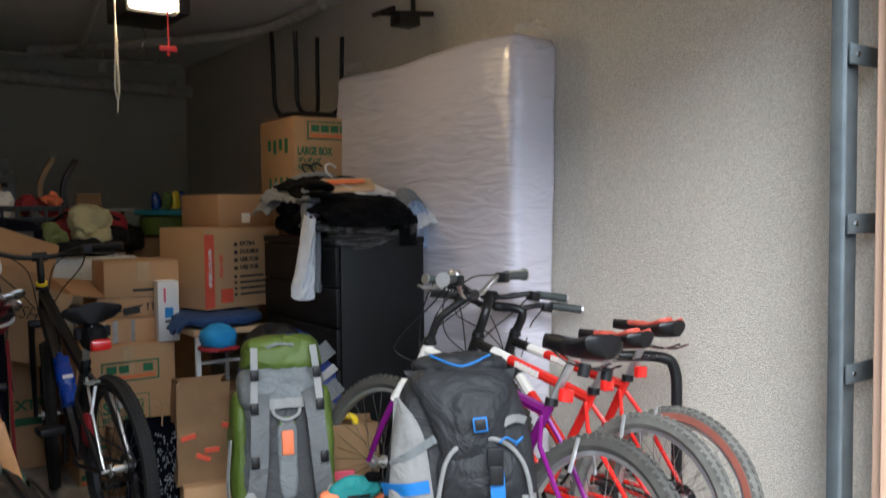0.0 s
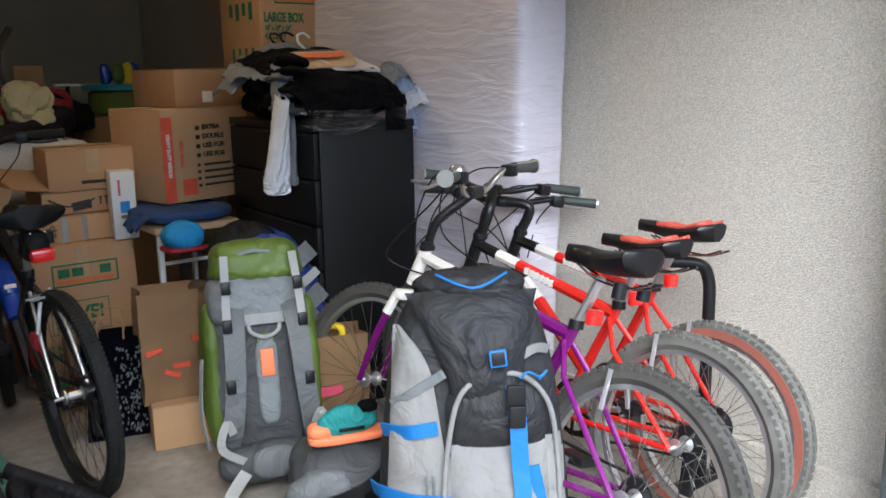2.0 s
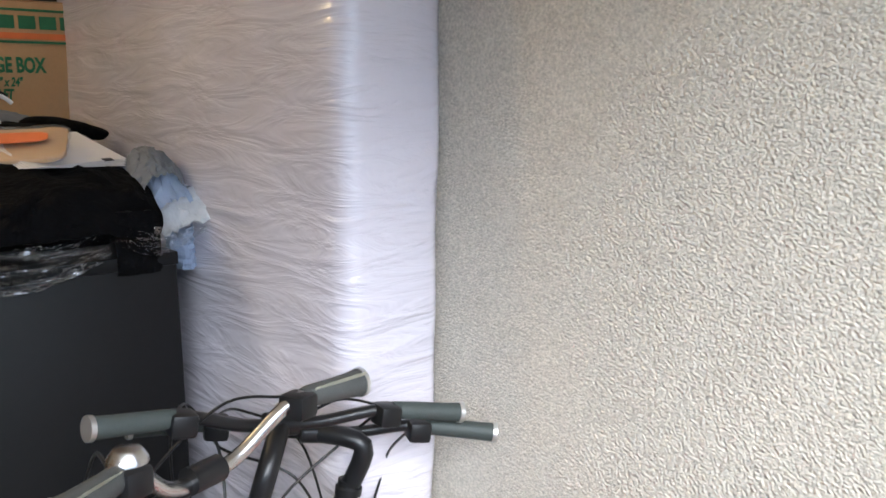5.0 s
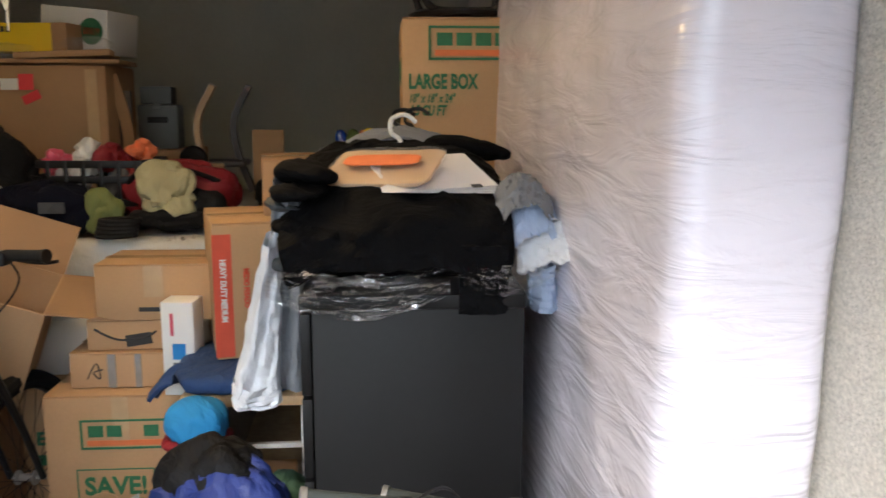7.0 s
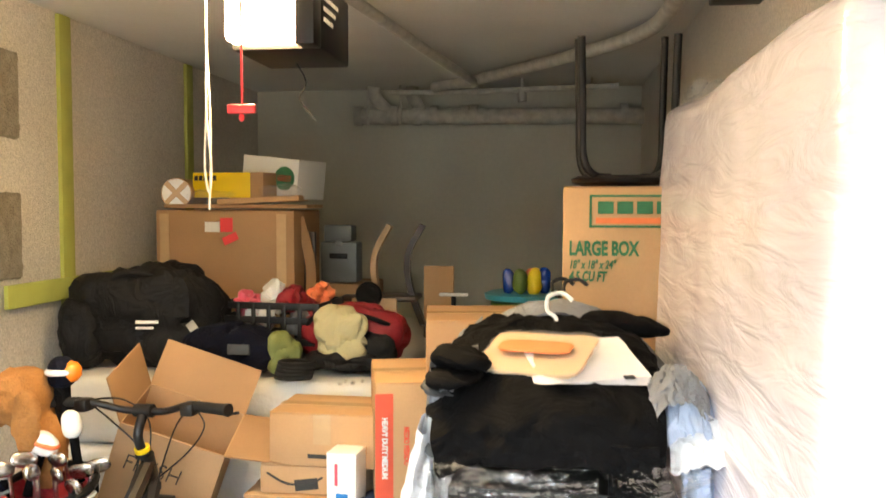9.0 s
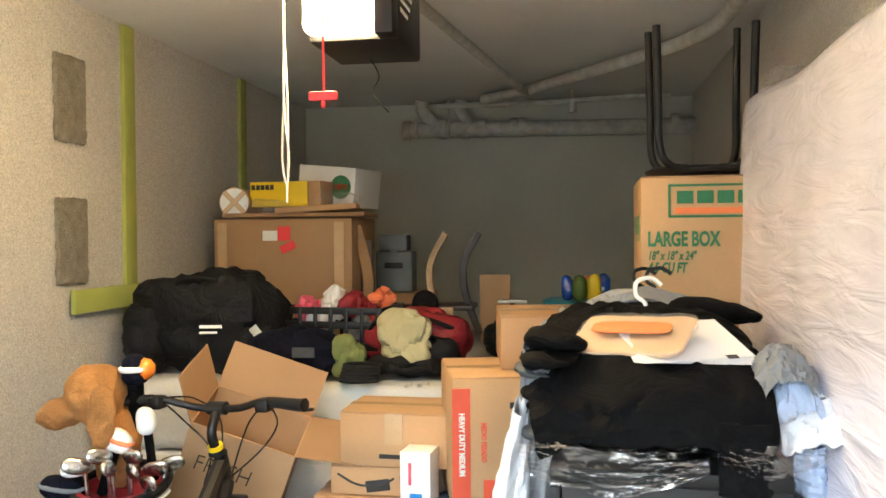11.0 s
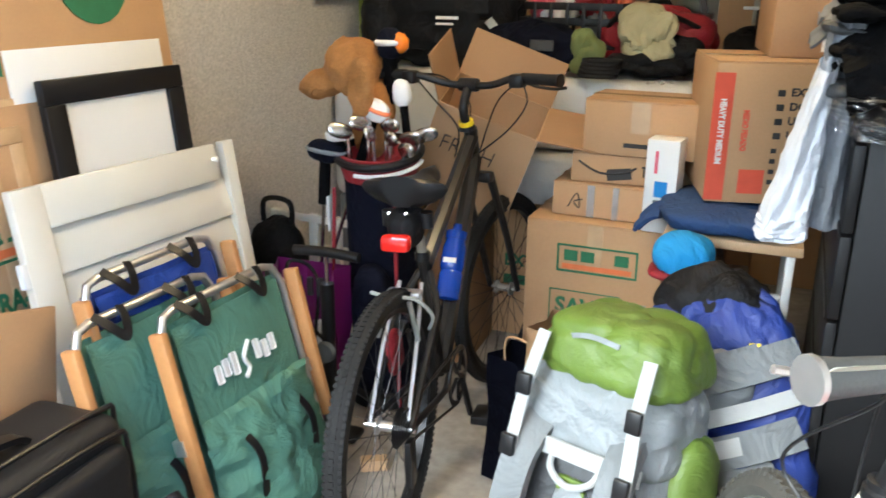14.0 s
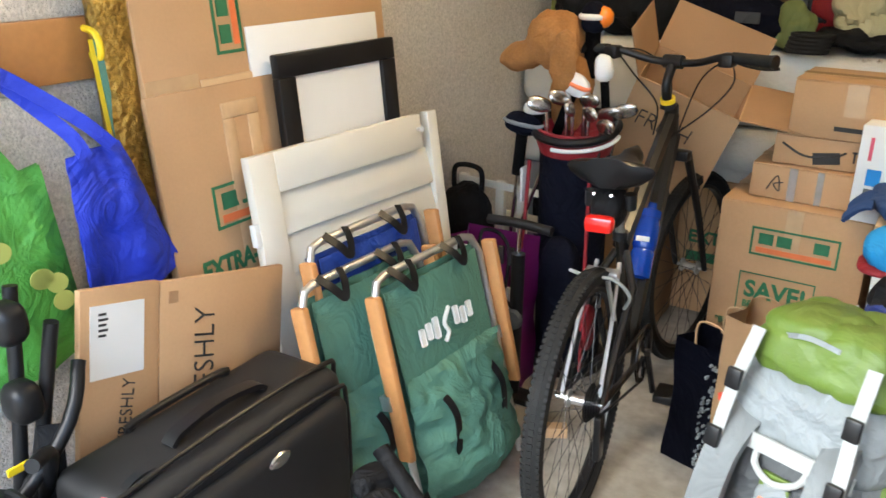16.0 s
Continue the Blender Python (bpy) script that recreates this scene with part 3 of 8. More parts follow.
# ---- bicycles ----
def wheel(parent, hub, r, tyre_mat, wall_mat=None, steer=0.0, knob=True, fine=False, name="wheel", rim_mat=None):
    m = Matrix.Translation(hub) @ pose(0, 0, 0, 0, 0, steer) @ pose(0, 0, 0, 0, 90, 0)
    bm = B()
    n = 72
    prof = [(r - 0.045, -0.012), (r - 0.030, -0.024), (r - 0.010, -0.021), (r, -0.008), (r, 0.008), (r - 0.010, 0.021), (r - 0.030, 0.024), (r - 0.045, 0.012)]
    rings = [[bm.verts.new((q * math.cos(2 * math.pi * k / n), q * math.sin(2 * math.pi * k / n), z)) for q, z in prof] for k in range(n)]
    for k in range(n):
        a, b = rings[k], rings[(k + 1) % n]
        for j in range(len(prof)):
            bm.faces.new((a[j], a[(j + 1) % len(prof)], b[(j + 1) % len(prof)], b[j]))
    w = new(name)
    w.parent, w.matrix_local = parent, m
    tyre = part("tyre", bm, tyre_mat, w, "knobbly tyre")
    if knob:
        bm = B()
        cnt, half = (130, 0.005) if fine else (n, 0.008)
        for k in range(cnt):
            for s in (-1, 0, 1):
                a = 2 * math.pi * (k + (0.5 if s == 0 else 0)) / cnt
                q = r + (0.0 if s == 0 else -0.008) - (0.003 if fine else -0.001 * (s == 0))
                mm = pose(q * math.cos(a), q * math.sin(a), s * 0.017, 0, 0, math.degrees(a))
                add_box(bm, (-0.003, -half, -0.006), (0.006, half, 0.006), 0, mm)
        t = part("tread", bm, tyre_mat, w, smooth=False)
        t["kind"] = "stuff"
    if wall_mat:
        for s in (-1, 1):
            bm = B()
            add_ring(bm, r - 0.040, r - 0.016, s * 0.0245, 0.002, 64)
            part("sidewall", bm, wall_mat, w, "coloured tyre sidewall")
    bm = B()
    add_ring(bm, r - 0.058, r - 0.040, 0, 0.022, 64)
    part("rim_as_wheel", bm, rim_mat or M_ALU, w)
    bm = B()
    for k in range(32):
        a, s = 2 * math.pi * k / 32, (-1 if k % 2 else 1)
        e = a + (0.45 if (k // 2) % 2 else -0.45)
        add_tube(bm, [(0.022 * math.cos(e), 0.022 * math.sin(e), s * 0.028), ((r - 0.056) * math.cos(a), (r - 0.056) * math.sin(a), 0)], 0.0011, 4, False)
    sp = part("spokes", bm, M_DARKMETAL if rim_mat is M_DARKMETAL else M_STEEL, w, smooth=False)
    sp["kind"] = "stuff"
    part("hub", lathe([(0.006, -0.062), (0.006, -0.034), (0.024, -0.032), (0.024, -0.026), (0.013, -0.02), (0.013, 0.02), (0.024, 0.026), (0.024, 0.032), (0.006, 0.034), (0.006, 0.062)], 16), M_ALU, w)
    return w


def add_ring(bm, r0, r1, z, t, n=48):
    rings = []
    for k in range(n):
        c, s = math.cos(2 * math.pi * k / n), math.sin(2 * math.pi * k / n)
        rings.append([bm.verts.new((q * c, q * s, z + h)) for q, h in ((r0, -t / 2), (r1, -t / 2), (r1, t / 2), (r0, t / 2))])
    for k in range(n):
        a, b = rings[k], rings[(k + 1) % n]
        for j in range(4):
            bm.faces.new((a[j], a[(j + 1) % 4], b[(j + 1) % 4], b[j]))


def flat(ob):
    """Hang the meshes below bare empties straight on the thing; a wheel hangs on its rim."""
    for e in [c for c in ob.children_recursive if c.type == "EMPTY"]:
        m, up = e.matrix_basis.copy(), e.parent
        while up is not ob:
            m, up = up.matrix_basis @ m, up.parent
        kids = [c for c in e.children if c.type == "MESH"]
        rim = next((c for c in kids if c.name.startswith("rim_as_wheel")), None)
        for c in kids:
            if rim is not None and c is not rim:
                c.parent = rim
            else:
                c.parent, c.matrix_basis = ob, m @ c.matrix_basis
        if rim is not None:
            rim.name = "wheel"
    for e in [c for c in ob.children_recursive if c.type == "EMPTY"][::-1]:
        bpy.data.objects.remove(e)


def saddle_bm(L=0.27, W=0.17, nose=0.045, h=0.06, crown=0.022):
    bm = B()
    nu, nv = 20, 14
    g = []
    for i in range(nu + 1):
        u = i / nu
        w = (nose + (W - nose) * max(0.0, (0.62 - u) / 0.62) ** 0.8) / 2 * min(1, 6 * u + 0.45) * min(1, 5 * (1 - u) + 0.35)
        top = 0.030 * (1 - u) ** 2 - 0.012 * math.sin(u * 3.14) - 0.012 * max(0.0, u - 0.8) * 5
        ring = []
        for j in range(nv):
            a = 2 * math.pi * j / nv
            ca, sa = math.cos(a), math.sin(a)
            ring.append(bm.verts.new((w * math.copysign(abs(ca) ** 0.8, ca), u * L, top + (crown if sa > 0 else h * (0.66 - 0.35 * u) * (1 - 0.45 * abs(ca) ** 2)) * math.copysign(abs(sa) ** 0.9, sa))))
        g.append(ring)
    for a, b in zip(g, g[1:]):
        for j in range(nv):
            bm.faces.new((a[j], a[(j + 1) % nv], b[(j + 1) % nv], b[j]))
    bm.faces.new(g[0][::-1])
    bm.faces.new(g[-1])
    return bm


def bike(m, label, kind, r=0.335, steer=0.0, bar_turn=None, saddle_z=0.86, bar_z=1.0, bar_place=None):
    """A bicycle: forward is +y, the ground under its tyres z = 0, the rear hub over the origin."""
    ob = thing("bicycle", m, label, "bicycle", "bicycles")
    base = {"purple": 1.09, "red": 1.03, "hybrid": 1.06}[kind]
    rear, fore, bb = Vector((0, 0, r)), Vector((0, base, r)), Vector((0, 0.43, 0.29))
    seat_top = Vector((0, 0.26, saddle_z - 0.18)) if kind != "hybrid" else Vector((0, 0.30, 0.70))
    head_t, head_b = Vector((0, base - 0.155, bar_z - 0.16)), Vector((0, base - 0.11, bar_z - 0.29))
    if kind == "hybrid":
        head_t, head_b = Vector((0, 0.80, 0.965)), Vector((0, 0.845, 0.84))
    frame_mat, fork_mat = {"purple": (M_PURPLE, M_PURPLE), "red": (M_RED, M_RED), "hybrid": (M_BLACKPAINT, M_BLACKPAINT)}[kind]
    thick = 0.024 if kind == "hybrid" else 0.020
    front_mat = {"purple": M_WHITEPAINT, "red": M_BLACKPAINT, "hybrid": M_BLACKPAINT}[kind]

    def lerp(a, b, t):
        return a + (b - a) * t

    part("seat_tube", tube([bb, seat_top], 0.016), frame_mat, ob)
    for nm, a, b, rad in (("top_tube", lerp(bb, seat_top, 0.92), lerp(head_t, head_b, 0.25), thick), ("down_tube", bb, lerp(head_t, head_b, 0.8), thick * 1.12)):
        if kind == "red":
            part(nm, tube([a, lerp(a, b, 0.66)], rad), M_RED, ob)
            part(nm, tube([lerp(a, b, 0.66), lerp(a, b, 0.82)], rad * 1.002), M_WHITEPAINT, ob, "white painted section")
            part(nm, tube([lerp(a, b, 0.82), b], rad * 1.004), M_BLACKPAINT, ob, "black painted section")
        elif kind == "purple":
            part(nm, tube([a, lerp(a, b, 0.76)], rad), M_PURPLE, ob)
            part(nm, tube([lerp(a, b, 0.76), b], rad * 1.003), M_WHITEPAINT, ob, "white painted section")
        else:
            part(nm, tube([a, b], rad), frame_mat, ob)
    if kind != "hybrid":
        bm = B()
        a, b = lerp(bb, seat_top, 0.92), lerp(head_t, head_b, 0.25)
        for i in range(6):
            p = lerp(a, b, 0.40 + 0.035 * i)
            add_box(bm, (-thick - 0.0015, p.y - 0.010, p.z - 0.011), (-thick + 0.004, p.y + 0.008, p.z + 0.011))
        part("name_mark", bm, M_WHITEPAINT if kind == "red" else M_CORAL, ob, "pale unreadable name bars", smooth=False)
    for s in (-1, 1):
        q = Vector((s * 0.055, 0, 0))
        part("chain_stay", tube([bb + q * 0.5, bb + q + Vector((0, -0.12, 0.01)), rear + q * 1.05], 0.009), frame_mat, ob)
        part("seat_stay", tube([lerp(bb, seat_top, 0.88) + q * 0.25, lerp(bb, seat_top, 0.8) + q + Vector((0, -0.07, -0.05)), rear + q * 1.05], 0.008 if kind != "hybrid" else 0.011), frame_mat, ob)
    part("head_tube", tube([head_t, head_b], 0.022, 12), front_mat, ob)
    part("seat_post", tube([lerp(bb, seat_top, 0.9), lerp(bb, seat_top, 0.9) + (seat_top - bb).normalized() * (saddle_z - 0.03 - lerp(bb, seat_top, 0.9).z)], 0.0135), M_ALU, ob)
    part("seat_clamp", tube([seat_top - Vector((0, 0, 0.012)), seat_top + Vector((0, 0, 0.012))], 0.021, 12), M_DARKMETAL, ob)
    back = 0.09 if kind == "hybrid" else 0.0
    sx = Vector((0, 0.06 + back, saddle_z))
    if kind == "red":
        sd = part("saddle", saddle_bm(0.285, 0.155, 0.045, 0.06, 0.018), M_LEATHER, ob, "black racing saddle")
        sd.matrix_local = pose(*sx, 4)
        for s in (-1, 1):
            p2 = saddle_bm(0.19, 0.072, 0.024, 0.02, 0.012)
            pp = part("panel", p2, M_SADDLERED, sd, "coral red saddle panel")
            pp.matrix_local = pose(s * 0.034, 0.02, 0.012, 0, -s * 6, s * 6)
    else:
        sd = part("saddle", saddle_bm(0.275, 0.255 if kind == "hybrid" else 0.19, 0.06, 0.085 if kind == "hybrid" else 0.075, 0.026), M_LEATHER, ob, "padded black vinyl saddle")
        sd.matrix_local = pose(*sx, 3)
        for s in (-0.05, 0.05):
            part("spring", tube([(s, 0.04, -0.045), (s, 0.04, -0.085)], 0.018, 10), M_DARKMETAL, sd)
    for s in (-0.022, 0.022):
        bm = B()
        add_tube(bm, curve([(s, 0.03 + back, saddle_z - 0.03), (s, 0.1 + back, saddle_z - 0.055), (s, 0.2 + back, saddle_z - 0.05), (s * 0.4, 0.29 + back, saddle_z - 0.02)], 4), 0.0035, 6)
        part("saddle_rail", bm, M_STEEL, ob)
    # steering
    st = new("steering")
    st.parent = ob
    axis_base = head_b
    st.matrix_local = Matrix.Translation(axis_base) @ pose(0, 0, 0, 0, 0, steer)
    rel = fore - axis_base
    up = (head_t - head_b).normalized()
    crown = -0.04 * up
    fm = {"purple": M_PURPLE, "red": M_BLACKPAINT, "hybrid": M_DARKMETAL}[kind]
    for s in (-1, 1):
        part("fork_leg", tube(curve([crown + Vector((s * 0.05, 0, 0)), lerp(crown, rel, 0.5) + Vector((s * 0.055, 0.01, 0)), rel + Vector((s * 0.055, 0, 0))], 5), 0.015, 8, 0.010), fm, st)
        if kind == "purple":
            part("fork_shoulder", tube([crown + Vector((s * 0.05, 0, 0)), lerp(crown, rel, 0.22) + Vector((s * 0.054, 0.006, 0))], 0.0165, 8), M_WHITEPAINT, st)
    part("fork_crown", boxbm((-0.065, -0.02, -0.055), (0.065, 0.02, -0.02), 0.008), fm if kind != "purple" else M_WHITEPAINT, st)
    wh = wheel(st, rel, r, M_RUBBER if kind == "hybrid" else M_TYREWORN, None, 0, fine=kind == "hybrid", rim_mat=M_DARKMETAL if kind == "hybrid" else M_ALU)
    bt = new("cockpit")
    bt.parent = st
    bc = head_t - head_b + up * 0.10 + Vector((0, 0.06, 0.04))
    bt.matrix_local = Matrix.Translation(head_t - head_b) @ pose(0, 0, 0, 0, 0, (bar_turn if bar_turn is not None else 0))
    c = up * (0.12 if kind == "hybrid" else 0.09) + Vector((0, 0.14 if kind == "purple" else 0.055, 0.02))
    wbar = 0.30 if kind == "purple" else 0.335
    foot, mid = Vector(), up * 0.07
    if bar_place is not None:
        # the bar stands turned in its clamp, at a place of its own
        lower = m @ Matrix.Translation(axis_base) @ pose(0, 0, 0, 0, 0, steer)
        bt.matrix_local = lower.inverted() @ bar_place
        c = Vector((0, 0, 0))
        foot = bar_place.inverted() @ m @ head_t
        mid = bar_place.inverted() @ m @ (head_t + up * 0.10)
    part("stem", tube(curve([foot, mid, c], 5), 0.019 if kind == "red" else 0.015, 12), M_DARKMETAL, bt)
    part("headset", lathe([(0.016, -0.012), (0.026, -0.010), (0.026, 0.004), (0.022, 0.008), (0.022, 0.018), (0.016, 0.020)], 18, Matrix.Translation(foot)), M_BLACK, bt)
    part("stem_clamp", tube([c - Vector((0.03, 0, 0)), c + Vector((0.03, 0, 0))], 0.021, 12), M_DARKMETAL, bt)
    rise = 0.07 if kind == "purple" else 0.03
    pts = curve([(-wbar, c.y - 0.07, c.z + rise), (-wbar * 0.55, c.y - 0.035, c.z + rise), (-wbar * 0.2, c.y, c.z), (wbar * 0.2, c.y, c.z), (wbar * 0.55, c.y - 0.035, c.z + rise), (wbar, c.y - 0.07, c.z + rise)], 6)
    part("handlebar", tube(pts, 0.0115, 10), M_STEEL if kind == "purple" else M_DARKMETAL, bt)
    for s in (-1, 1):
        a, b = Vector((s * wbar, c.y - 0.07, c.z + rise)), Vector((s * wbar * 0.60, c.y - 0.038, c.z + rise))
        gm = {"purple": M_DARKGRIP, "red": M_TEALGRIP, "hybrid": M_RUBBER}[kind]
        g = part("grip", tube([a, lerp(a, b, 0.1), lerp(a, b, 0.3), lerp(a, b, 0.9), b], 0.025 if kind == "purple" else 0.0185, 16, 0.0155), gm, bt)
        part("end_ring", tube([a + (a - b) * 0.01, lerp(a, b, 0.05)], 0.0255 if kind == "purple" else 0.020, 16), M_ALU if kind != "hybrid" else M_BLACK, g)
        if kind == "purple":
            def inlay(u, v, a=a, b=b):
                q = 0.10 + 0.80 * v
                th = (u - 0.5) * 2 * (0.25 + 1.1 * math.sin(math.pi * (0.15 + 0.75 * (1 - v))) ** 2)
                rad = 0.0265 - 0.0100 * q
                return lerp(a, b, q) + Vector((0, -rad * math.cos(th - 0.7), rad * math.sin(th + 0.9)))

            part("inlay", drape(0, 0, 0, inlay, 12, 18, 0.001), M_INLAY, g, "pale rubber inlay")
        k = lerp(a, b, 1.1)
        part("shifter", boxbm((-0.022, -0.03, -0.028), (0.022, 0.02, 0.012), 0.008, Matrix.Translation(k)), M_BLACK, bt)
        part("brake_lever", tube(curve([k + Vector((0, 0.03, -0.012)), k + Vector((s * 0.03, 0.06, -0.03)), k + Vector((s * 0.09, 0.055, -0.035)), k + Vector((s * 0.13, 0.05, -0.03))], 5), 0.0055, 6), M_ALU if kind != "hybrid" else M_BLACK, bt)
        part("cable", tube(curve([k + Vector((0, 0.03, 0)), k + Vector((-s * 0.05, 0.12, -0.02)), foot.lerp(c, 0.5) + Vector((s * 0.05, 0.10, 0.0)), foot + Vector((s * 0.02, 0.03, -0.10))], 8), 0.0028, 6), M_BLACK, bt)
        part("cable", tube(curve([k + Vector((0, 0.02, -0.01)), k + Vector((-s * 0.02, 0.10, -0.09)), foot + Vector((s * 0.09, 0.10, -0.02)), foot + Vector((s * 0.03, -0.03, -0.09))], 8), 0.0028, 6), M_BLACK, bt)
    if kind == "purple":
        part("bell", lathe([(0.001, 0.02), (0.018, 0.017), (0.026, 0.006), (0.027, 0.0)], 16, Matrix.Translation((-0.16, c.y - 0.03, c.z + rise + 0.012))), M_STEEL, bt)
    if kind == "hybrid":
        part("steerer_band", tube([up * 0.012, up * 0.026], 0.024, 12), M_YELLOWTOY, bt, "yellow band")
    # rear wheel and drive
    tm, wm = {"purple": (M_TYREWORN, None), "red": (M_TYREWHITE, M_TYRERED if saddle_z > 0.85 else None), "hybrid": (M_RUBBER, None)}[kind]
    wheel(ob, rear, r, tm, wm, fine=kind == "hybrid", rim_mat=M_DARKMETAL if kind == "hybrid" else M_ALU)
    cs = new("cassette")
    cs.parent, cs.matrix_local = ob, Matrix.Translation(rear) @ pose(0, 0, 0, 0, 90, 0)
    for i in range(6):
        part("sprocket", lathe([(0.01, 0.0), (0.052 - 0.006 * i, 0.0), (0.052 - 0.006 * i, 0.002), (0.01, 0.002)], 24, Matrix.Translation((0, 0, 0.026 + 0.005 * i))), M_DARKMETAL, cs)
    part("derailleur", boxbm((0.045, -0.02, r - 0.16), (0.065, 0.02, r - 0.03), 0.006), M_DARKMETAL, ob)
    cr = new("crankset")
    cr.parent, cr.matrix_local = ob, Matrix.Translation(bb) @ pose(0, 0, 0, 0, 90, 0)
    bm = B()
    add_ring(bm, 0.075, 0.092, 0.055, 0.004, 40)
    for k in range(5):
        a = 2 * math.pi * k / 5
        add_tube(bm, [(0.015 * math.cos(a), 0.015 * math.sin(a), 0.055), (0.08 * math.cos(a), 0.08 * math.sin(a), 0.055)], 0.006, 6)
    part("chainring", bm, M_DARKMETAL, cr)
    for s in (-1, 1):
        a = Vector((-s * 0.12 * 0.3, -s * 0.16, s * 0.075)) if kind != "hybrid" else Vector((s * 0.155, s * 0.06, s * 0.075))
        part("crank_arm", tube([(0, 0, s * 0.065), a], 0.010, 8), M_ALU if kind != "hybrid" else M_DARKMETAL, cr)
        part("pedal", boxbm((-0.014, -0.045, -0.045), (0.014, 0.045, 0.045), 0.006, Matrix.Translation(a + Vector((0, 0, s * 0.055)))), M_BLACK, cr)
    bm = B()
    for z0, z1 in ((0.09, 0.045), (-0.09, -0.045)):
        add_tube(bm, [(0.055, 0.43, 0.29 + z0), (0.045, 0, r + z1)], 0.0045, 5)
    part("chain", bm, M_DARKMETAL, ob)
    for s in (-1, 1):
        part("brake_arm", tube([(s * 0.03, 0.10, r + 0.30), (s * 0.055, 0.09, r + 0.20)], 0.007, 6), M_ALU, ob)
    rc = Vector((0, 0.215, saddle_z - 0.15))
    if kind in ("purple", "red"):
        part("reflector", boxbm((-0.026, -0.022, -0.021), (0.026, 0.0, 0.021), 0.006, Matrix.Translation(rc)), M_REFLECT, ob, "red rear reflector")
    flat(ob)
    return ob


bike(pose(0.140, 0.065, 0, 0, 14, 1), "purple and white mountain bike leaning beside two red bikes", "purple", 0.325, 12, 0, 0.885, 0.97, pose(0.443, 0.909, 0.963, 0, 2.4, 20.7))
bike(pose(0.53, 0.17, 0, 0, 7.5, 3), "red, white and black mountain bike with coral saddle", "red", 0.315, 2, -6, 0.845, 0.95, pose(0.66, 1.067, 0.935, 0, 10, -8.2))
bike(pose(0.72, 0.20, 0, 0, 7.5, 1), "red, white and black mountain bike beside the stucco wall", "red", 0.308, 0, -3, 0.86, 0.93, pose(0.765, 1.12, 0.875, 0, 8, -24))
hyb = bike(pose(-0.655, 1.60, 0, 0, -2, 4.5), "black hybrid bicycle with blue water bottle and red tail light", "hybrid", 0.345, -13, 0, 0.895, 1.08)
# fittings of the hybrid
part("tail_light", boxbm((-0.037, 0.085, 0.772), (0.037, 0.125, 0.815), 0.012), M_REFLECT, hyb, "red tail light")
part("saddle_bag", soft((0.085, 0.12, 0.10), 3, 0.004, 10, 2, 14, m=pose(0, 0.18, 0.765)), M_BLACKNYLON, hyb, "small black saddle bag")
btl = part("bottle", lathe([(0.02, 0), (0.036, 0.005), (0.037, 0.08), (0.032, 0.09), (0.037, 0.10), (0.037, 0.165), (0.03, 0.185), (0.03, 0.2)], 20, pose(0.0, 0.515, 0.49, -33)), M_BLUEPLASTIC, hyb, "blue plastic water bottle")
part("cap", lathe([(0.034, 0.19), (0.034, 0.215), (0.015, 0.222), (0.014, 0.24), (0.004, 0.243)], 18, pose(0.0, 0.515, 0.49, -33)), M_BLUEPLASTIC, btl)
part("bar_mark", boxbm((-0.02, -0.0385, 0.11), (0.02, -0.034, 0.125), 0, pose(0.0, 0.515, 0.49, -33)), M_WHITE, btl, "white unreadable brand bar", smooth=False)
part("lock_cable", tube(curve([(-0.07, 0.10, 0.66), (-0.02, 0.07, 0.665), (0.05, 0.09, 0.655), (0.08, 0.13, 0.60), (0.06, 0.16, 0.55)], 6), 0.005, 6), M_WHITEGRIP, hyb)
part("red_lock", soft((0.03, 0.09, 0.13), 3, 0.005, 8, 1, 12, m=pose(-0.045, 0.20, 0.40, 15)), M_REDCLOTH, hyb, "red folded lock pouch")

for s in (-1, 1):
    part("fender_stay", tube([(s * 0.05, 0.0, 0.345), (s * 0.045, 0.10, 0.52), (s * 0.03, 0.20, 0.66)], 0.006, 8), M_ALU, hyb, "silver stay")
part("bracket", boxbm((-0.045, 0.13, 0.642), (0.045, 0.17, 0.654), 0.003), M_ALU, hyb, "silver carrier clip")

# tubular bar of a bicycle stand behind the saddles
rk = thing("bike_stand", pose(0.95, 0.36, 0), "black tubular steel bicycle stand beside the wall", "bike rack")
part("post", tube(curve([(0, 0, 0), (0, 0, 0.55), (0, 0.01, 0.70), (-0.04, 0.04, 0.745), (-0.16, 0.14, 0.75)], 6), 0.02, 12), M_BLACK, rk)
part("sleeve", tube([(-0.16, 0.14, 0.75), (-0.26, 0.22, 0.752)], 0.0235, 12), M_WHITEGRIP, rk, "grey foam sleeve")
part("foot", boxbm((-0.12, -0.03, 0), (0.10, 0.03, 0.02), 0.006), M_BLACK, rk)


# ---- packs and luggage ----
def buckle(parent, p, m=None, s=0.03):
    part("buckle", boxbm((-s / 2, -0.008, -s * 0.7), (s / 2, 0.006, s * 0.7), 0.004, (m or Matrix()) @ Matrix.Translation(p)), M_BLACK, parent, "black plastic buckle")


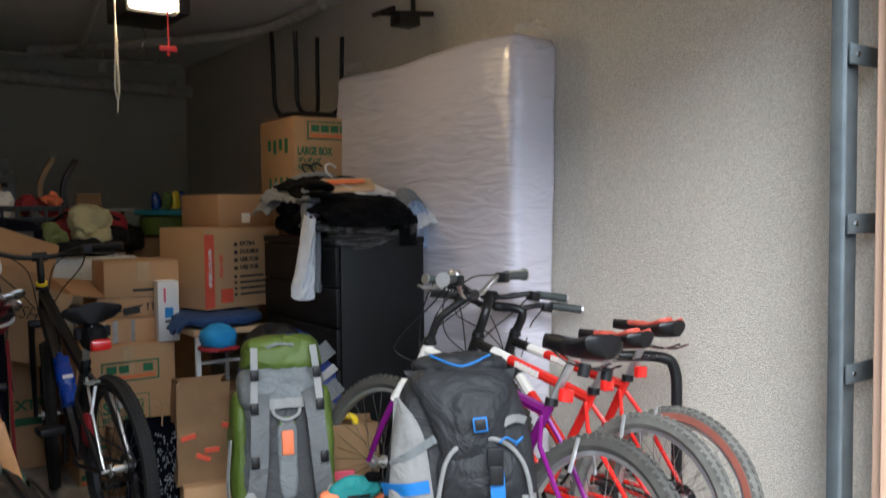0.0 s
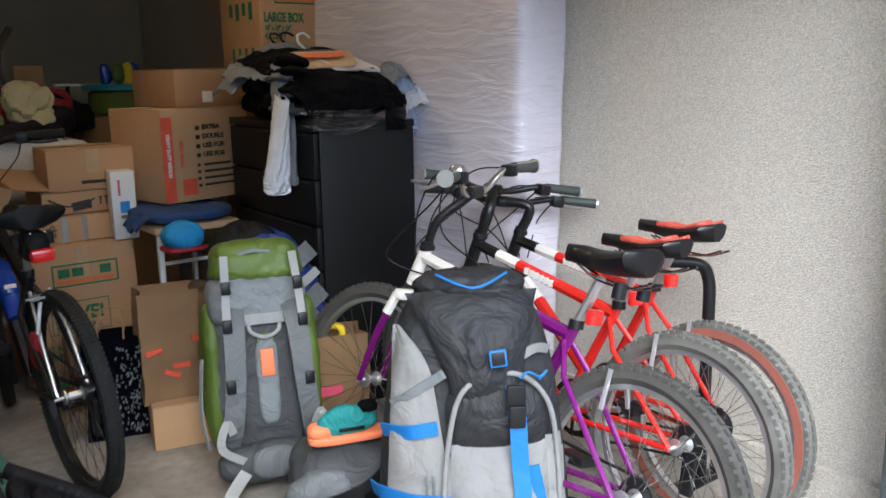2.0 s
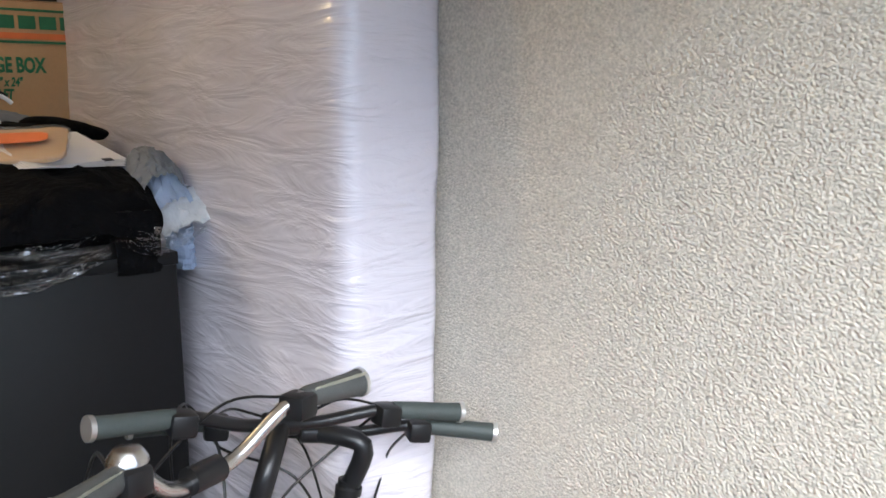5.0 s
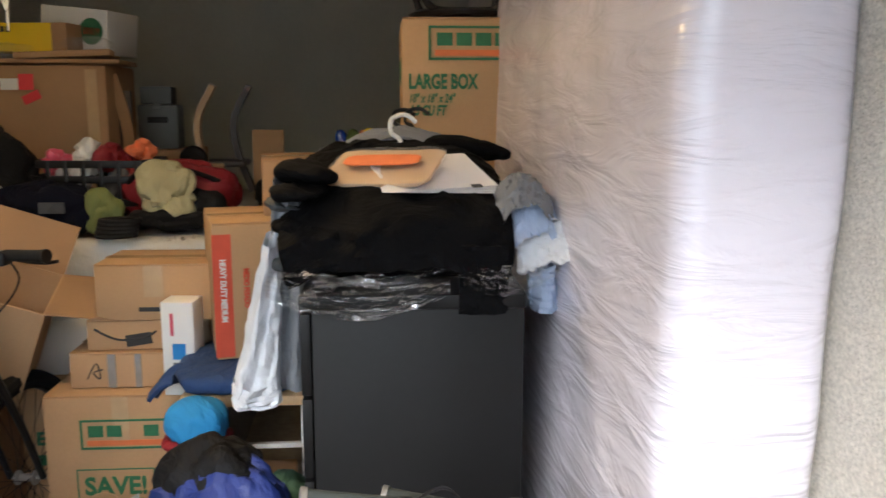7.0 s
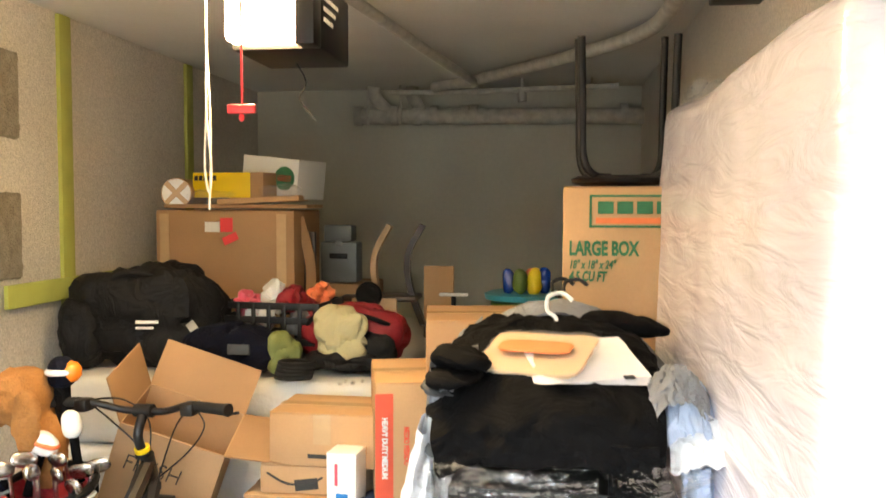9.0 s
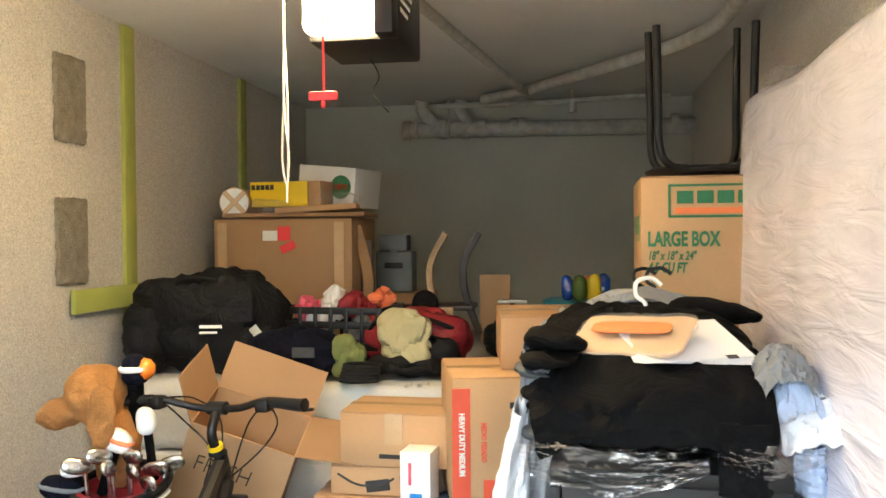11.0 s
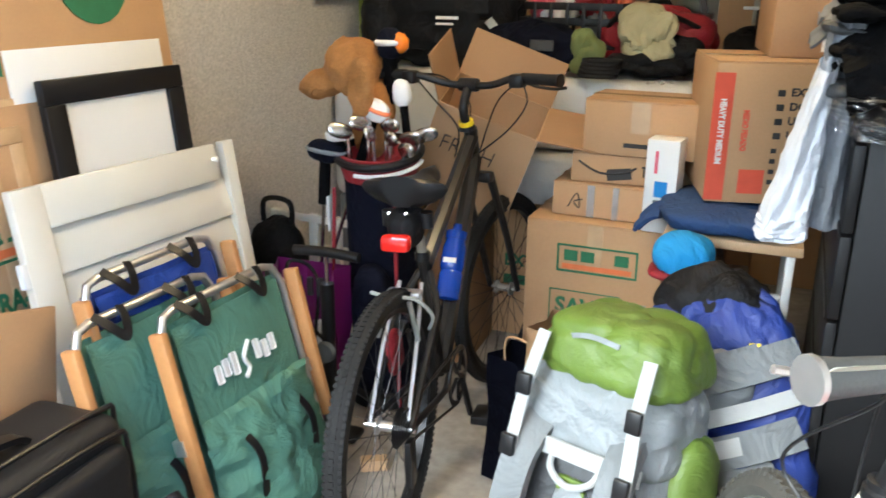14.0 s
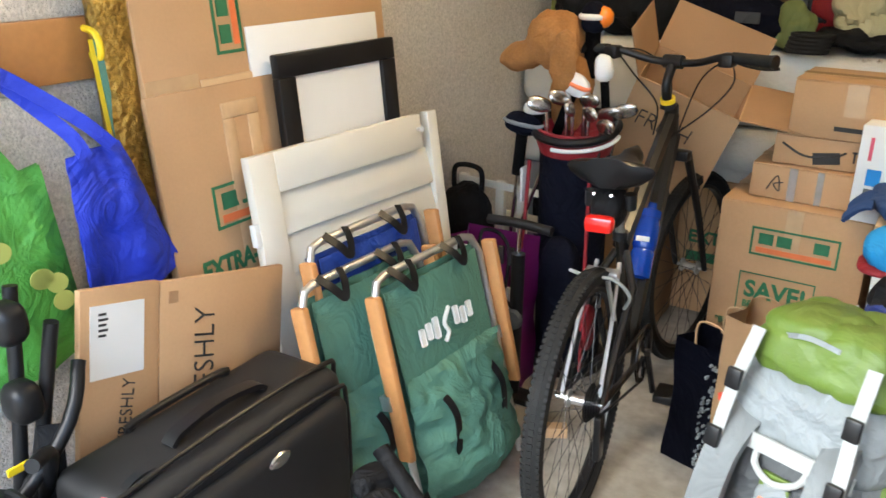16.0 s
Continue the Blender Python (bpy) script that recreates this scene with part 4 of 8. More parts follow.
def pack_green():
    ob = thing("backpack", pose(-0.115, 1.36, 0, 0, 0, -18), "green and grey hiking backpack standing on the floor", "backpack", "hiking packs")
    lean = pose(0, 0, 0, -9)
    part("body", soft((0.34, 0.24, 0.70), 3.2, 0.012, 5, 1.0, 26, 0.012, lean), M_GREYPACK, ob, "grey nylon body")
    for s in (-1, 1):
        part("side_panel", soft((0.09, 0.22, 0.52), 2.6, 0.012, 7, 3 + s, 18, 0.012, lean @ pose(s * 0.16, 0.02, 0.08)), M_GREENPACK, ob, "olive green side pocket")
    part("lid", soft((0.325, 0.29, 0.145), 4.2, 0.009, 6, 5.0, 44, 0.010, lean @ pose(0, 0.0, 0.66), 0.16), M_GREENPACK, ob, "olive green lid pocket")
    part("lid_edge", soft((0.335, 0.285, 0.20), 3.6, 0.008, 6, 9.0, 44, 0.010, lean @ pose(0, -0.008, 0.50)), M_LIGHTGREY, ob, "grey gathered collar")
    part("back_pad", soft((0.25, 0.07, 0.46), 3.5, 0.006, 6, 2.0, 20, 0, lean @ pose(0, -0.115, 0.09)), M_DARKGREY, ob, "dark grey back padding")
    part("hip_belt", soft((0.36, 0.10, 0.15), 2.6, 0.010, 7, 4.0, 20, 0.008, lean @ pose(0, -0.15, 0.0)), M_DARKGREY, ob, "padded hip belt")
    part("lumbar", soft((0.16, 0.05, 0.11), 2.6, 0.004, 7, 4.0, 16, 0, lean @ pose(0, -0.195, 0.03)), M_GREYPACK, ob)
    part("handle", tube([lean @ Vector(p) for p in curve([(-0.05, -0.14, 0.55), (-0.045, -0.165, 0.51), (0, -0.175, 0.49), (0.045, -0.165, 0.51), (0.05, -0.14, 0.55)], 5)], 0.007, 8), M_STRAP, ob)
    part("yoke", ribbon([lean @ Vector(p) for p in ((-0.13, -0.150, 0.545), (-0.05, -0.163, 0.55), (0.05, -0.163, 0.55), (0.13, -0.150, 0.545))], 0.036, (0, -1, 0), 0.005), M_STRAP, ob, "pale grey yoke band")
    part("spine", soft((0.075, 0.03, 0.30), 3.5, 0.003, 9, 6.0, 16, 0.004, lean @ pose(0, -0.150, 0.20)), M_LIGHTGREY, ob, "pale grey spine pad")
    part("patch", boxbm((-0.022, -0.172, 0.36), (0.022, -0.155, 0.45), 0.004, lean), M_CORAL, ob, "coral adjuster patch")
    part("lid_zip", ribbon([lean @ Vector(p) for p in ((-0.08, -0.115, 0.752), (-0.02, -0.13, 0.77), (0.04, -0.128, 0.765))], 0.010, (0, -1, 0.6), 0.004), M_LIGHTGREY, ob, "pale zip flap")
    for i in range(3):
        part("webbing", boxbm((-0.03, -0.160, 0.47 + i * 0.018 - 0.19 * (i == 2)), (0.03, -0.150, 0.482 + i * 0.018 - 0.19 * (i == 2)), 0.002, lean), M_GREENPACK, ob)
    for s in (-1, 1):
        pts = [lean @ Vector(p) for p in ((s * 0.09, -0.12, 0.60), (s * 0.10, -0.19, 0.52), (s * 0.11, -0.21, 0.36), (s * 0.125, -0.19, 0.22), (s * 0.14, -0.14, 0.14))]
        part("shoulder_strap", ribbon(pts, 0.065, (0, -1, 0), 0.022), M_GREYPACK, ob, "padded grey shoulder strap")
        pts = [lean @ Vector(p) for p in ((s * 0.11, -0.14, 0.76), (s * 0.115, -0.175, 0.66), (s * 0.12, -0.19, 0.56), (s * 0.125, -0.21, 0.40), (s * 0.13, -0.205, 0.30))]
        part("webbing_strap", ribbon(pts, 0.026, (0, -1, 0), 0.004), M_STRAP, ob)
        buckle(ob, (s * 0.115, -0.185, 0.66), lean)
        buckle(ob, (s * 0.12, -0.205, 0.54), lean)
        buckle(ob, (s * 0.125, -0.225, 0.35), lean)
        pts = [lean @ Vector(p) for p in ((s * 0.10, -0.20, 0.10), (s * 0.17, -0.23, 0.16), (s * 0.15, -0.24, 0.24), (s * 0.13, -0.225, 0.20))]
        part("hip_webbing", ribbon(pts, 0.026, (0, -1, 0), 0.004), M_STRAP, ob)
    part("loose_strap", ribbon([(-0.10, -0.20, 0.10), (-0.16, -0.26, 0.05), (-0.17, -0.30, 0.012), (-0.10, -0.34, 0.008)], 0.04, (0.2, -0.6, 1), 0.005), M_STRAP, ob)
    part("side_strap", ribbon([lean @ Vector(p) for p in ((-0.20, -0.05, 0.42), (-0.215, -0.06, 0.25), (-0.20, -0.07, 0.12))], 0.022, (-1, -0.4, 0), 0.003), M_STRAP, ob)
    return ob


pack_green()


def pack_blue():
    ob = thing("backpack", pose(0.17, 1.65, 0.0, -9, -11, -16) @ Matrix.Diagonal((1.05, 0.9, 1.18, 1)), "blue, grey and black hiking backpack leaning on the chest", "backpack", "hiking packs")
    part("body", soft((0.40, 0.27, 0.66), 3.0, 0.022, 9, 7.0, 36, 0.022), M_BLUEPACK, ob, "blue nylon body")
    part("top_collar", soft((0.27, 0.22, 0.15), 2.4, 0.02, 6, 2.0, 22, 0.02, pose(-0.02, 0.02, 0.545)), M_BLACKNYLON, ob, "black nylon collar")
    part("panel", soft((0.30, 0.08, 0.15), 2.5, 0.012, 7, 1.0, 18, 0.012, pose(-0.02, -0.115, 0.40, 0, -14)), M_GREYPACK, ob, "grey panel")
    part("panel", soft((0.28, 0.08, 0.10), 2.5, 0.012, 7, 3.0, 18, 0.012, pose(0.0, -0.12, 0.20, 0, -14)), M_GREYPACK, ob, "grey panel")
    part("panel", soft((0.20, 0.06, 0.12), 2.5, 0.012, 7, 8.0, 18, 0.012, pose(0.03, -0.125, 0.02, 0, -14)), M_LIGHTGREY, ob, "pale grey panel")
    for z, w in ((0.36, 0.14), (0.17, 0.15)):
        pts = [(-w, -0.13, z - 0.03), (-0.05, -0.175, z), (0.06, -0.175, z + 0.03), (w, -0.12, z + 0.05)]
        part("compression_strap", ribbon(pts, 0.032, (0, -1, 0.2), 0.005), M_STRAP, ob)
        buckle(ob, (-0.05, -0.185, z))
    for i, (z, x) in enumerate(((0.50, -0.03), (0.30, 0.02), (0.10, 0.05))):
        part("sewn_panel", ribbon([(-0.15 + x, -0.125, z - 0.04), (-0.03 + x, -0.158, z + 0.01), (0.08 + x, -0.150, z + 0.03), (0.14 + x * 0.5, -0.11, z + 0.05)], 0.055, (0, -1, 0.15), 0.012), M_GREYPACK, ob, "grey sewn panel")
    part("side_strap", ribbon([(-0.15, -0.05, 0.62), (-0.13, -0.16, 0.45), (-0.13, -0.165, 0.25)], 0.026, (-0.4, -1, 0.2), 0.004), M_STRAP, ob)
    part("tab", boxbm((0.09, -0.10, 0.53), (0.115, -0.085, 0.57), 0.003), M_YELLOWTOY, ob, "yellow pull tab")
    for z, wide, mm, lab in ((0.50, 0.060, M_GREYPACK, "grey sewn panel"), (0.425, 0.030, M_STRAP, "pale webbing strap"), (0.36, 0.060, M_GREYPACK, "grey sewn panel"), (0.25, 0.050, M_GREYPACK, "grey sewn panel")):
        part("sewn_panel", ribbon([(-0.185, -0.095, z - 0.055), (-0.10, -0.150, z - 0.025), (0.02, -0.165, z + 0.01), (0.12, -0.145, z + 0.04), (0.19, -0.075, z + 0.06)], wide, (0.05, -1, 0.25), 0.010), mm, ob, lab)
    for c in ob.children:
        if c.name.split(".")[0] in ("panel", "compression_strap", "sewn_panel", "side_strap", "buckle"):
            c.location.y -= 0.028
    return ob


pack_blue()


def duffel():
    """The tall wheeled pack: panels sewn flat on the front of its body."""
    ob = thing("travel_pack", pose(0.015, 0.41, 0, 0, 0, -33), "tall black and grey wheeled travel pack with bright blue straps", "travel bag", "hiking packs")
    lean = pose(0, 0, 0, -7, 0, 0)
    sx, sy, sz, pw, tp = 0.275, 0.165, 0.415, 3.6, 0.30

    def face(x, z, out=0.0):
        pz = max(-0.985, min(0.985, (z - sz) / sz))
        t = 1 - tp * (pz + 1) / 2
        q = max(0.02, 1 - abs(x / (sx * t)) ** pw - abs(pz) ** pw)
        wr = 0.010 * noise.fractal(Vector((x * 7, z * 7, 2.0)), 1.0, 2.0, 4)
        return lean @ Vector((x, -sy * t * q ** (1 / pw) - out + wr, z))

    def patch(name, left, right, z0, z1, out, material, label, nu=24, nv=34, puff=0.0):
        def f(u, v):
            z = z0 + (z1 - z0) * v
            x = left(v) + (right(v) - left(v)) * u
            k = noise.fractal(Vector((x * 16, z * 13, out * 90)), 1.0, 2.0, 4)
            return face(x, z, out + puff * (math.sin(math.pi * u) * math.sin(math.pi * min(1, v * 1.0))) ** 0.6 + 0.006 * (1 - 2 * abs(k)) * math.sin(math.pi * u))
        return part(name, drape(0, 0, 0, f, nu, nv, 0.006), material, ob, label)

    part("body", soft((sx * 2, sy * 2, sz * 2), pw, 0.002, 6, 3.0, 32, 0, lean, tp), M_CHARCOAL, ob, "black nylon body")
    patch("lower_panel", lambda v: -0.10, lambda v: 0.225, 0.04, 0.40, 0.010, M_PACKGREY, "pale grey lower panel")
    patch("side_panel", lambda v: -0.245 + 0.045 * v, lambda v: -0.075 - 0.05 * max(0, v - 0.45) / 0.55 - 0.06 * (max(0, v - 0.8) / 0.2) ** 2, 0.04, 0.72, 0.013, M_PACKGREY, "pale grey side panel")
    patch("side_panel", lambda v: 0.17, lambda v: 0.235 - 0.02 * v, 0.05, 0.44, 0.016, M_PACKGREY, "pale grey side panel")
    patch("pocket", lambda v: -0.05 - 0.03 * math.sin(v * 3.14), lambda v: 0.165 + 0.02 * math.sin(v * 3.14), 0.42, 0.60, 0.012, M_CHARCOAL, "black front pocket", puff=0.040)
    patch("lower_pocket", lambda v: -0.07, lambda v: 0.18, 0.10, 0.43, 0.014, M_PACKGREY, "pale grey lower pocket", puff=0.035)
    patch("hood", lambda v: -0.06 - 0.11 * v ** 1.4, lambda v: 0.10 + 0.07 * v, 0.53, 0.80, 0.020, M_CHARCOAL, "black draped flap", puff=0.045)
    patch("base_panel", lambda v: 0.02 + 0.05 * v, lambda v: 0.225, 0.045, 0.20, 0.052, M_CHARCOAL, "black lower corner panel", puff=0.012)
    part("crest", soft((0.30, 0.20, 0.09), 2.4, 0.014, 7, 8.0, 22, 0.012, lean @ pose(0.0, 0.01, 0.765)), M_CHARCOAL, ob, "black gathered top")
    part("foot", soft((0.44, 0.28, 0.10), 3.0, 0.006, 6, 5.0, 18, 0, pose(0, -0.03, 0.0)), M_BLACK, ob, "black base")
    part("piping", tube(curve([face(-0.085, 0.06, 0.02), face(-0.09, 0.30, 0.028), face(-0.075, 0.45, 0.045), face(-0.045, 0.56, 0.05), face(0.02, 0.605, 0.045), face(0.11, 0.60, 0.045), face(0.175, 0.53, 0.04), face(0.20, 0.40, 0.03), face(0.205, 0.20, 0.025)], 7), 0.007, 8), M_PACKGREY, ob, "pale grey piping")
    part("seam_band", ribbon([face(-0.21, 0.53, 0.018), face(-0.17, 0.555, 0.020), face(-0.12, 0.585, 0.020), face(-0.08, 0.61, 0.022)], 0.024, (-0.1, -1, 0), 0.004), M_GREYPACK, ob, "grey seam band")
    part("seam_band", ribbon([face(0.10, 0.64, 0.030), face(0.15, 0.66, 0.026), face(0.19, 0.65, 0.022)], 0.024, (0.1, -1, 0), 0.004), M_PACKGREY, ob, "grey seam band")
    for x in (-0.112, -0.128):
        part("zip", tube(curve([face(x, 0.05, 0.02), face(x, 0.22, 0.024), face(x - 0.004, 0.36, 0.024)], 6), 0.003, 6), M_GREYPACK, ob)
    bm = boxbm((-0.021, -0.006, -0.021), (0.021, 0.004, 0.021), 0.003, Matrix.Translation(face(0.045, 0.655, 0.084)) @ pose(0, 0, 0, -7, -6))
    part("badge", bm, M_BLUESTRAP, ob, "blue square badge")
    part("badge_edge", boxbm((-0.016, -0.009, -0.016), (0.016, 0.0, 0.016), 0.002, Matrix.Translation(face(0.045, 0.655, 0.084)) @ pose(0, 0, 0, -7, -6)), M_BLACK, ob)
    part("top_loop", tube([lean @ Vector(p) for p in curve([(-0.09, -0.075, 0.845), (0.0, -0.125, 0.815), (0.09, -0.075, 0.845)], 6)], 0.0035, 8), M_BLUESTRAP, ob, "blue braided edge")
    for pts, w in (
        ([(-0.265, 0.30, 0.0), (-0.235, 0.30, 0.024), (-0.16, 0.295, 0.026), (-0.07, 0.29, 0.034), (-0.03, 0.26, 0.036), (-0.02, 0.14, 0.030), (-0.015, 0.03, 0.026)], 0.038),
        ([(0.085, 0.585, 0.066), (0.09, 0.50, 0.074), (0.095, 0.40, 0.065), (0.10, 0.33, 0.062), (0.10, 0.28, 0.060)], 0.042),
        ([(0.13, 0.38, 0.055), (0.15, 0.28, 0.036), (0.155, 0.16, 0.03), (0.15, 0.10, 0.03)], 0.030),
        ([(-0.235, 0.455, 0.022), (-0.17, 0.465, 0.026), (-0.10, 0.475, 0.026)], 0.036),
        ([(0.235, 0.16, 0.02), (0.22, 0.13, 0.03), (0.215, 0.08, 0.03)], 0.034),
    ):
        part("strap", ribbon([face(*p) for p in pts], w, (-0.1, -1, 0), 0.005), M_BLUESTRAP, ob, "bright blue webbing strap")
    buckle(ob, face(0.085, 0.56, 0.085), None, 0.046)
    buckle(ob, face(0.087, 0.515, 0.085), None, 0.040)
    part("drawcord", tube(curve([face(0.10, 0.60, 0.07), face(0.12, 0.615, 0.08), face(0.15, 0.60, 0.07), face(0.17, 0.612, 0.07), face(0.15, 0.59, 0.06)], 6), 0.0032, 6), M_BLUESTRAP, ob)
    return ob


duffel()


def daypack():
    ob = thing("daypack", pose(-0.09, 0.86, 0, 0, 0, -25), "grey daypack lying on the concrete floor", "backpack")
    part("body", soft((0.38, 0.30, 0.30), 2.6, 0.018, 5, 11, 26, 0.015), M_DARKGREY, ob, "dark grey nylon body")
    part("front_panel", soft((0.24, 0.10, 0.22), 2.6, 0.01, 6, 3, 20, 0.01, pose(-0.06, -0.11, 0.03, 0, -12)), M_GREYPACK, ob, "mesh front pocket")
    part("strap", ribbon([(-0.16, -0.10, 0.10), (-0.10, -0.17, 0.17), (0.03, -0.18, 0.22), (0.14, -0.10, 0.28)], 0.03, (0, -1, 0.2), 0.006), M_BLACK, ob, "black webbing strap")
    part("patch", soft((0.13, 0.05, 0.10), 2.6, 0.004, 6, 3, 16, 0, pose(0.08, -0.13, 0.12)), M_BLACK, ob)
    return ob


daypack()


def shoe(m):
    ob = thing("shoe", m, "teal running shoe with an orange sole", "shoe")
    part("upper", soft((0.09, 0.26, 0.10), 2.6, 0.006, 9, 2, 20, 0.006, pose(0, 0, 0.025, -4), 0.35), M_TEAL, ob, "teal knit upper")
    part("sole", soft((0.095, 0.28, 0.035), 4, 0.002, 9, 2, 16, 0, pose(0, 0, 0)), M_CORAL, ob, "orange foam sole")
    part("toe", soft((0.08, 0.09, 0.05), 2.6, 0.003, 9, 2, 14, 0, pose(0, 0.095, 0.022)), M_CORAL, ob, "orange toe panel")
    part("swoosh_bar", boxbm((-0.047, -0.05, 0.05), (-0.040, 0.04, 0.062), 0.003), M_BLACK, ob, "dark side stripe")
    part("collar", lathe([(0.02, 0), (0.033, 0.003), (0.035, 0.02), (0.03, 0.026), (0.02, 0.01)], 18, pose(0, -0.07, 0.10)), M_BLACKCLOTH, ob, "dark padded collar")
    return ob


shoe(pose(-0.11, 0.83, 0.300, 0, 0, 70) @ Matrix.Diagonal((0.85, 0.85, 0.85, 1)))


def paper_bag(m, w, d, h, material, label, handles=True, name="paper_bag"):
    ob = thing(name, m, label, "bag", "shopping bags")
    bm = B()
    n = 14
    ring = []
    for k in range(n + 1):
        z = h * k / n
        row = []
        per = [(-w / 2, -d / 2), (-w / 6, -d / 2), (w / 6, -d / 2), (w / 2, -d / 2), (w / 2, 0), (w / 2, d / 2), (w / 6, d / 2), (-w / 6, d / 2), (-w / 2, d / 2), (-w / 2, 0)]
        for x, y in per:
            j = noise.noise(Vector((x * 9, y * 9, z * 7)) + m.translation) * 0.018
            inn = 1 - (0.25 * z / h if abs(y) < 1e-6 else 0)
            row.append(bm.verts.new((x * inn + j, y + j * 0.7, z)))
        ring.append(row)
    for a, b in zip(ring, ring[1:]):
        for j in range(10):
            bm.faces.new((a[j], a[(j + 1) % 10], b[(j + 1) % 10], b[j]))
    bm.faces.new(ring[0][::-1])
    bmesh.ops.solidify(bm, geom=bm.faces[:], thickness=0.002)
    part("body", bm, material, ob)
    if handles:
        for y in (-d / 2, d / 2):
            part("handle", tube(curve([(-w / 5, y, h - 0.01), (-w / 6, y * 1.1, h + 0.07), (w / 6, y * 1.1, h + 0.07), (w / 5, y, h - 0.01)], 6), 0.003, 6), M_KRAFT, ob)
    return ob


bag = paper_bag(pose(-0.26, 1.86, 0.16, 0, 0, -12), 0.22, 0.15, 0.42, M_KRAFT, "crumpled kraft paper bag with a red print", False)
for i, (x, z) in enumerate(((-0.02, 0.20), (0.03, 0.13), (0.05, 0.24), (-0.05, 0.09))):
    part("print", boxbm((x - 0.03, -0.085, z), (x + 0.03, -0.072, z + 0.02), 0.002, pose(0, 0, 0, 0, 12 * (i - 1))), M_REDINK, bag, "red printed flourish", smooth=False)
carton(pose(-0.24, 1.84, 0, 0, 0, -14), 0.23, 0.24, 0.165, "small carton on the floor under a paper bag", group="small cartons")
nb = paper_bag(pose(-0.42, 2.02, 0, 0, 0, -18), 0.22, 0.13, 0.40, M_NAVY, "navy gift bag with a floral side", True, "gift_bag")
bm = B()
for i in range(170):
    x, z = random.uniform(0.0, 0.1), random.uniform(0.02, 0.36)
    add_box(bm, (x, -0.082, z), (x + random.uniform(0.002, 0.007), -0.070, z + random.uniform(0.003, 0.009)))
fl = part("floral_print", bm, M_LIGHTGREY, nb, "pale floral print", smooth=False)
fl["kind"] = "stuff"
paper_bag(pose(-0.30, 2.16, 0, 0, 0, 8), 0.22, 0.15, 0.34, M_KRAFT, "kraft paper shopping bag with twisted handles", True)
paper_bag(pose(-0.40, 2.38, 0, 0, 0, -10), 0.22, 0.12, 0.30, M_CARD, "tall kraft paper bag beside the moving carton", True)
# striped paper bag seen behind the bicycle wheel
bg = paper_bag(pose(0.20, 1.45, 0, 0, 0, -20), 0.24, 0.16, 0.42, M_KRAFT, "open kraft grocery bag holding yellow things", False)
part("yellow_toy", tube(curve([(-0.04, 0, 0.36), (-0.05, 0, 0.41), (0, 0, 0.435), (0.04, 0, 0.42), (0.04, 0, 0.36)], 6), 0.014, 10), M_YELLOWTOY, bg, "yellow plastic handle")
part("red_print", boxbm((-0.08, -0.095, 0.20), (0.02, -0.078, 0.235), 0.002), M_PINK, bg, smooth=False)


def suitcase(m, w, d, h, label, logo=True):
    ob = thing("suitcase", m, label, "suitcase", "luggage")
    bm = B()
    add_box(bm, (-w / 2, -d / 2, 0.03), (w / 2, d / 2, h), 0.045, seg=4)
    part("shell", bm, M_LUGGAGE, ob)
    bm = B()
    add_box(bm, (-w / 2 + 0.03, -d / 2 - 0.035, 0.07), (w / 2 - 0.03, -d / 2 + 0.02, h - 0.05), 0.03, seg=4)
    part("front_pocket", bm, M_LUGGAGE, ob)
    for y, i in ((-d / 2 + 0.045, 0.0), (-d / 2 - 0.012, 0.03)):
        e = 0.008
        zz = [(-w / 2 + i - e, y, 0.10), (-w / 2 + i - e, y, h - 0.06 - i), (-w / 2 + 0.06 + i, y, h - i + e), (w / 2 - 0.06 - i, y, h - i + e), (w / 2 - i + e, y, h - 0.06 - i), (w / 2 - i + e, y, 0.10)]
        part("piping", tube(curve(zz, 5), 0.006, 8), M_LEATHER, ob)
    part("handle", ribbon([(-0.13, -0.02, h + 0.002), (-0.10, -0.02, h + 0.02), (0, -0.02, h + 0.032), (0.10, -0.02, h + 0.02), (0.13, -0.02, h + 0.002)], 0.032, (0, 0, 1), 0.012), M_LEATHER, ob, "padded carrying handle")
    if logo:
        part("badge", lathe([(0.001, 0.003), (0.028, 0.003), (0.032, 0.0)], 24, pose(0.03, -d / 2 - 0.037, h * 0.86, 90) @ Matrix.Diagonal((1, 0.5, 1, 1))), M_STEEL, ob, "oval metal badge")
    part("tow_handle", tube(curve([(-0.12, d / 2 - 0.03, h - 0.01), (-0.12, d / 2 - 0.03, h + 0.01), (0.12, d / 2 - 0.03, h + 0.01), (0.12, d / 2 - 0.03, h - 0.01)], 4), 0.009, 8), M_LEATHER, ob)
    for s in (-1, 1):
        part("wheel", lathe([(0.02, -0.012), (0.028, -0.01), (0.028, 0.01), (0.02, 0.012)], 16, pose(s * (w / 2 - 0.06), d / 2 - 0.04, 0.03, 0, 90)), M_RUBBER, ob)
    part("foot", boxbm((-w / 2 + 0.05, -d / 2 + 0.02, 0), (w / 2 - 0.05, -d / 2 + 0.05, 0.035), 0.006), M_BLACK, ob)
    return ob


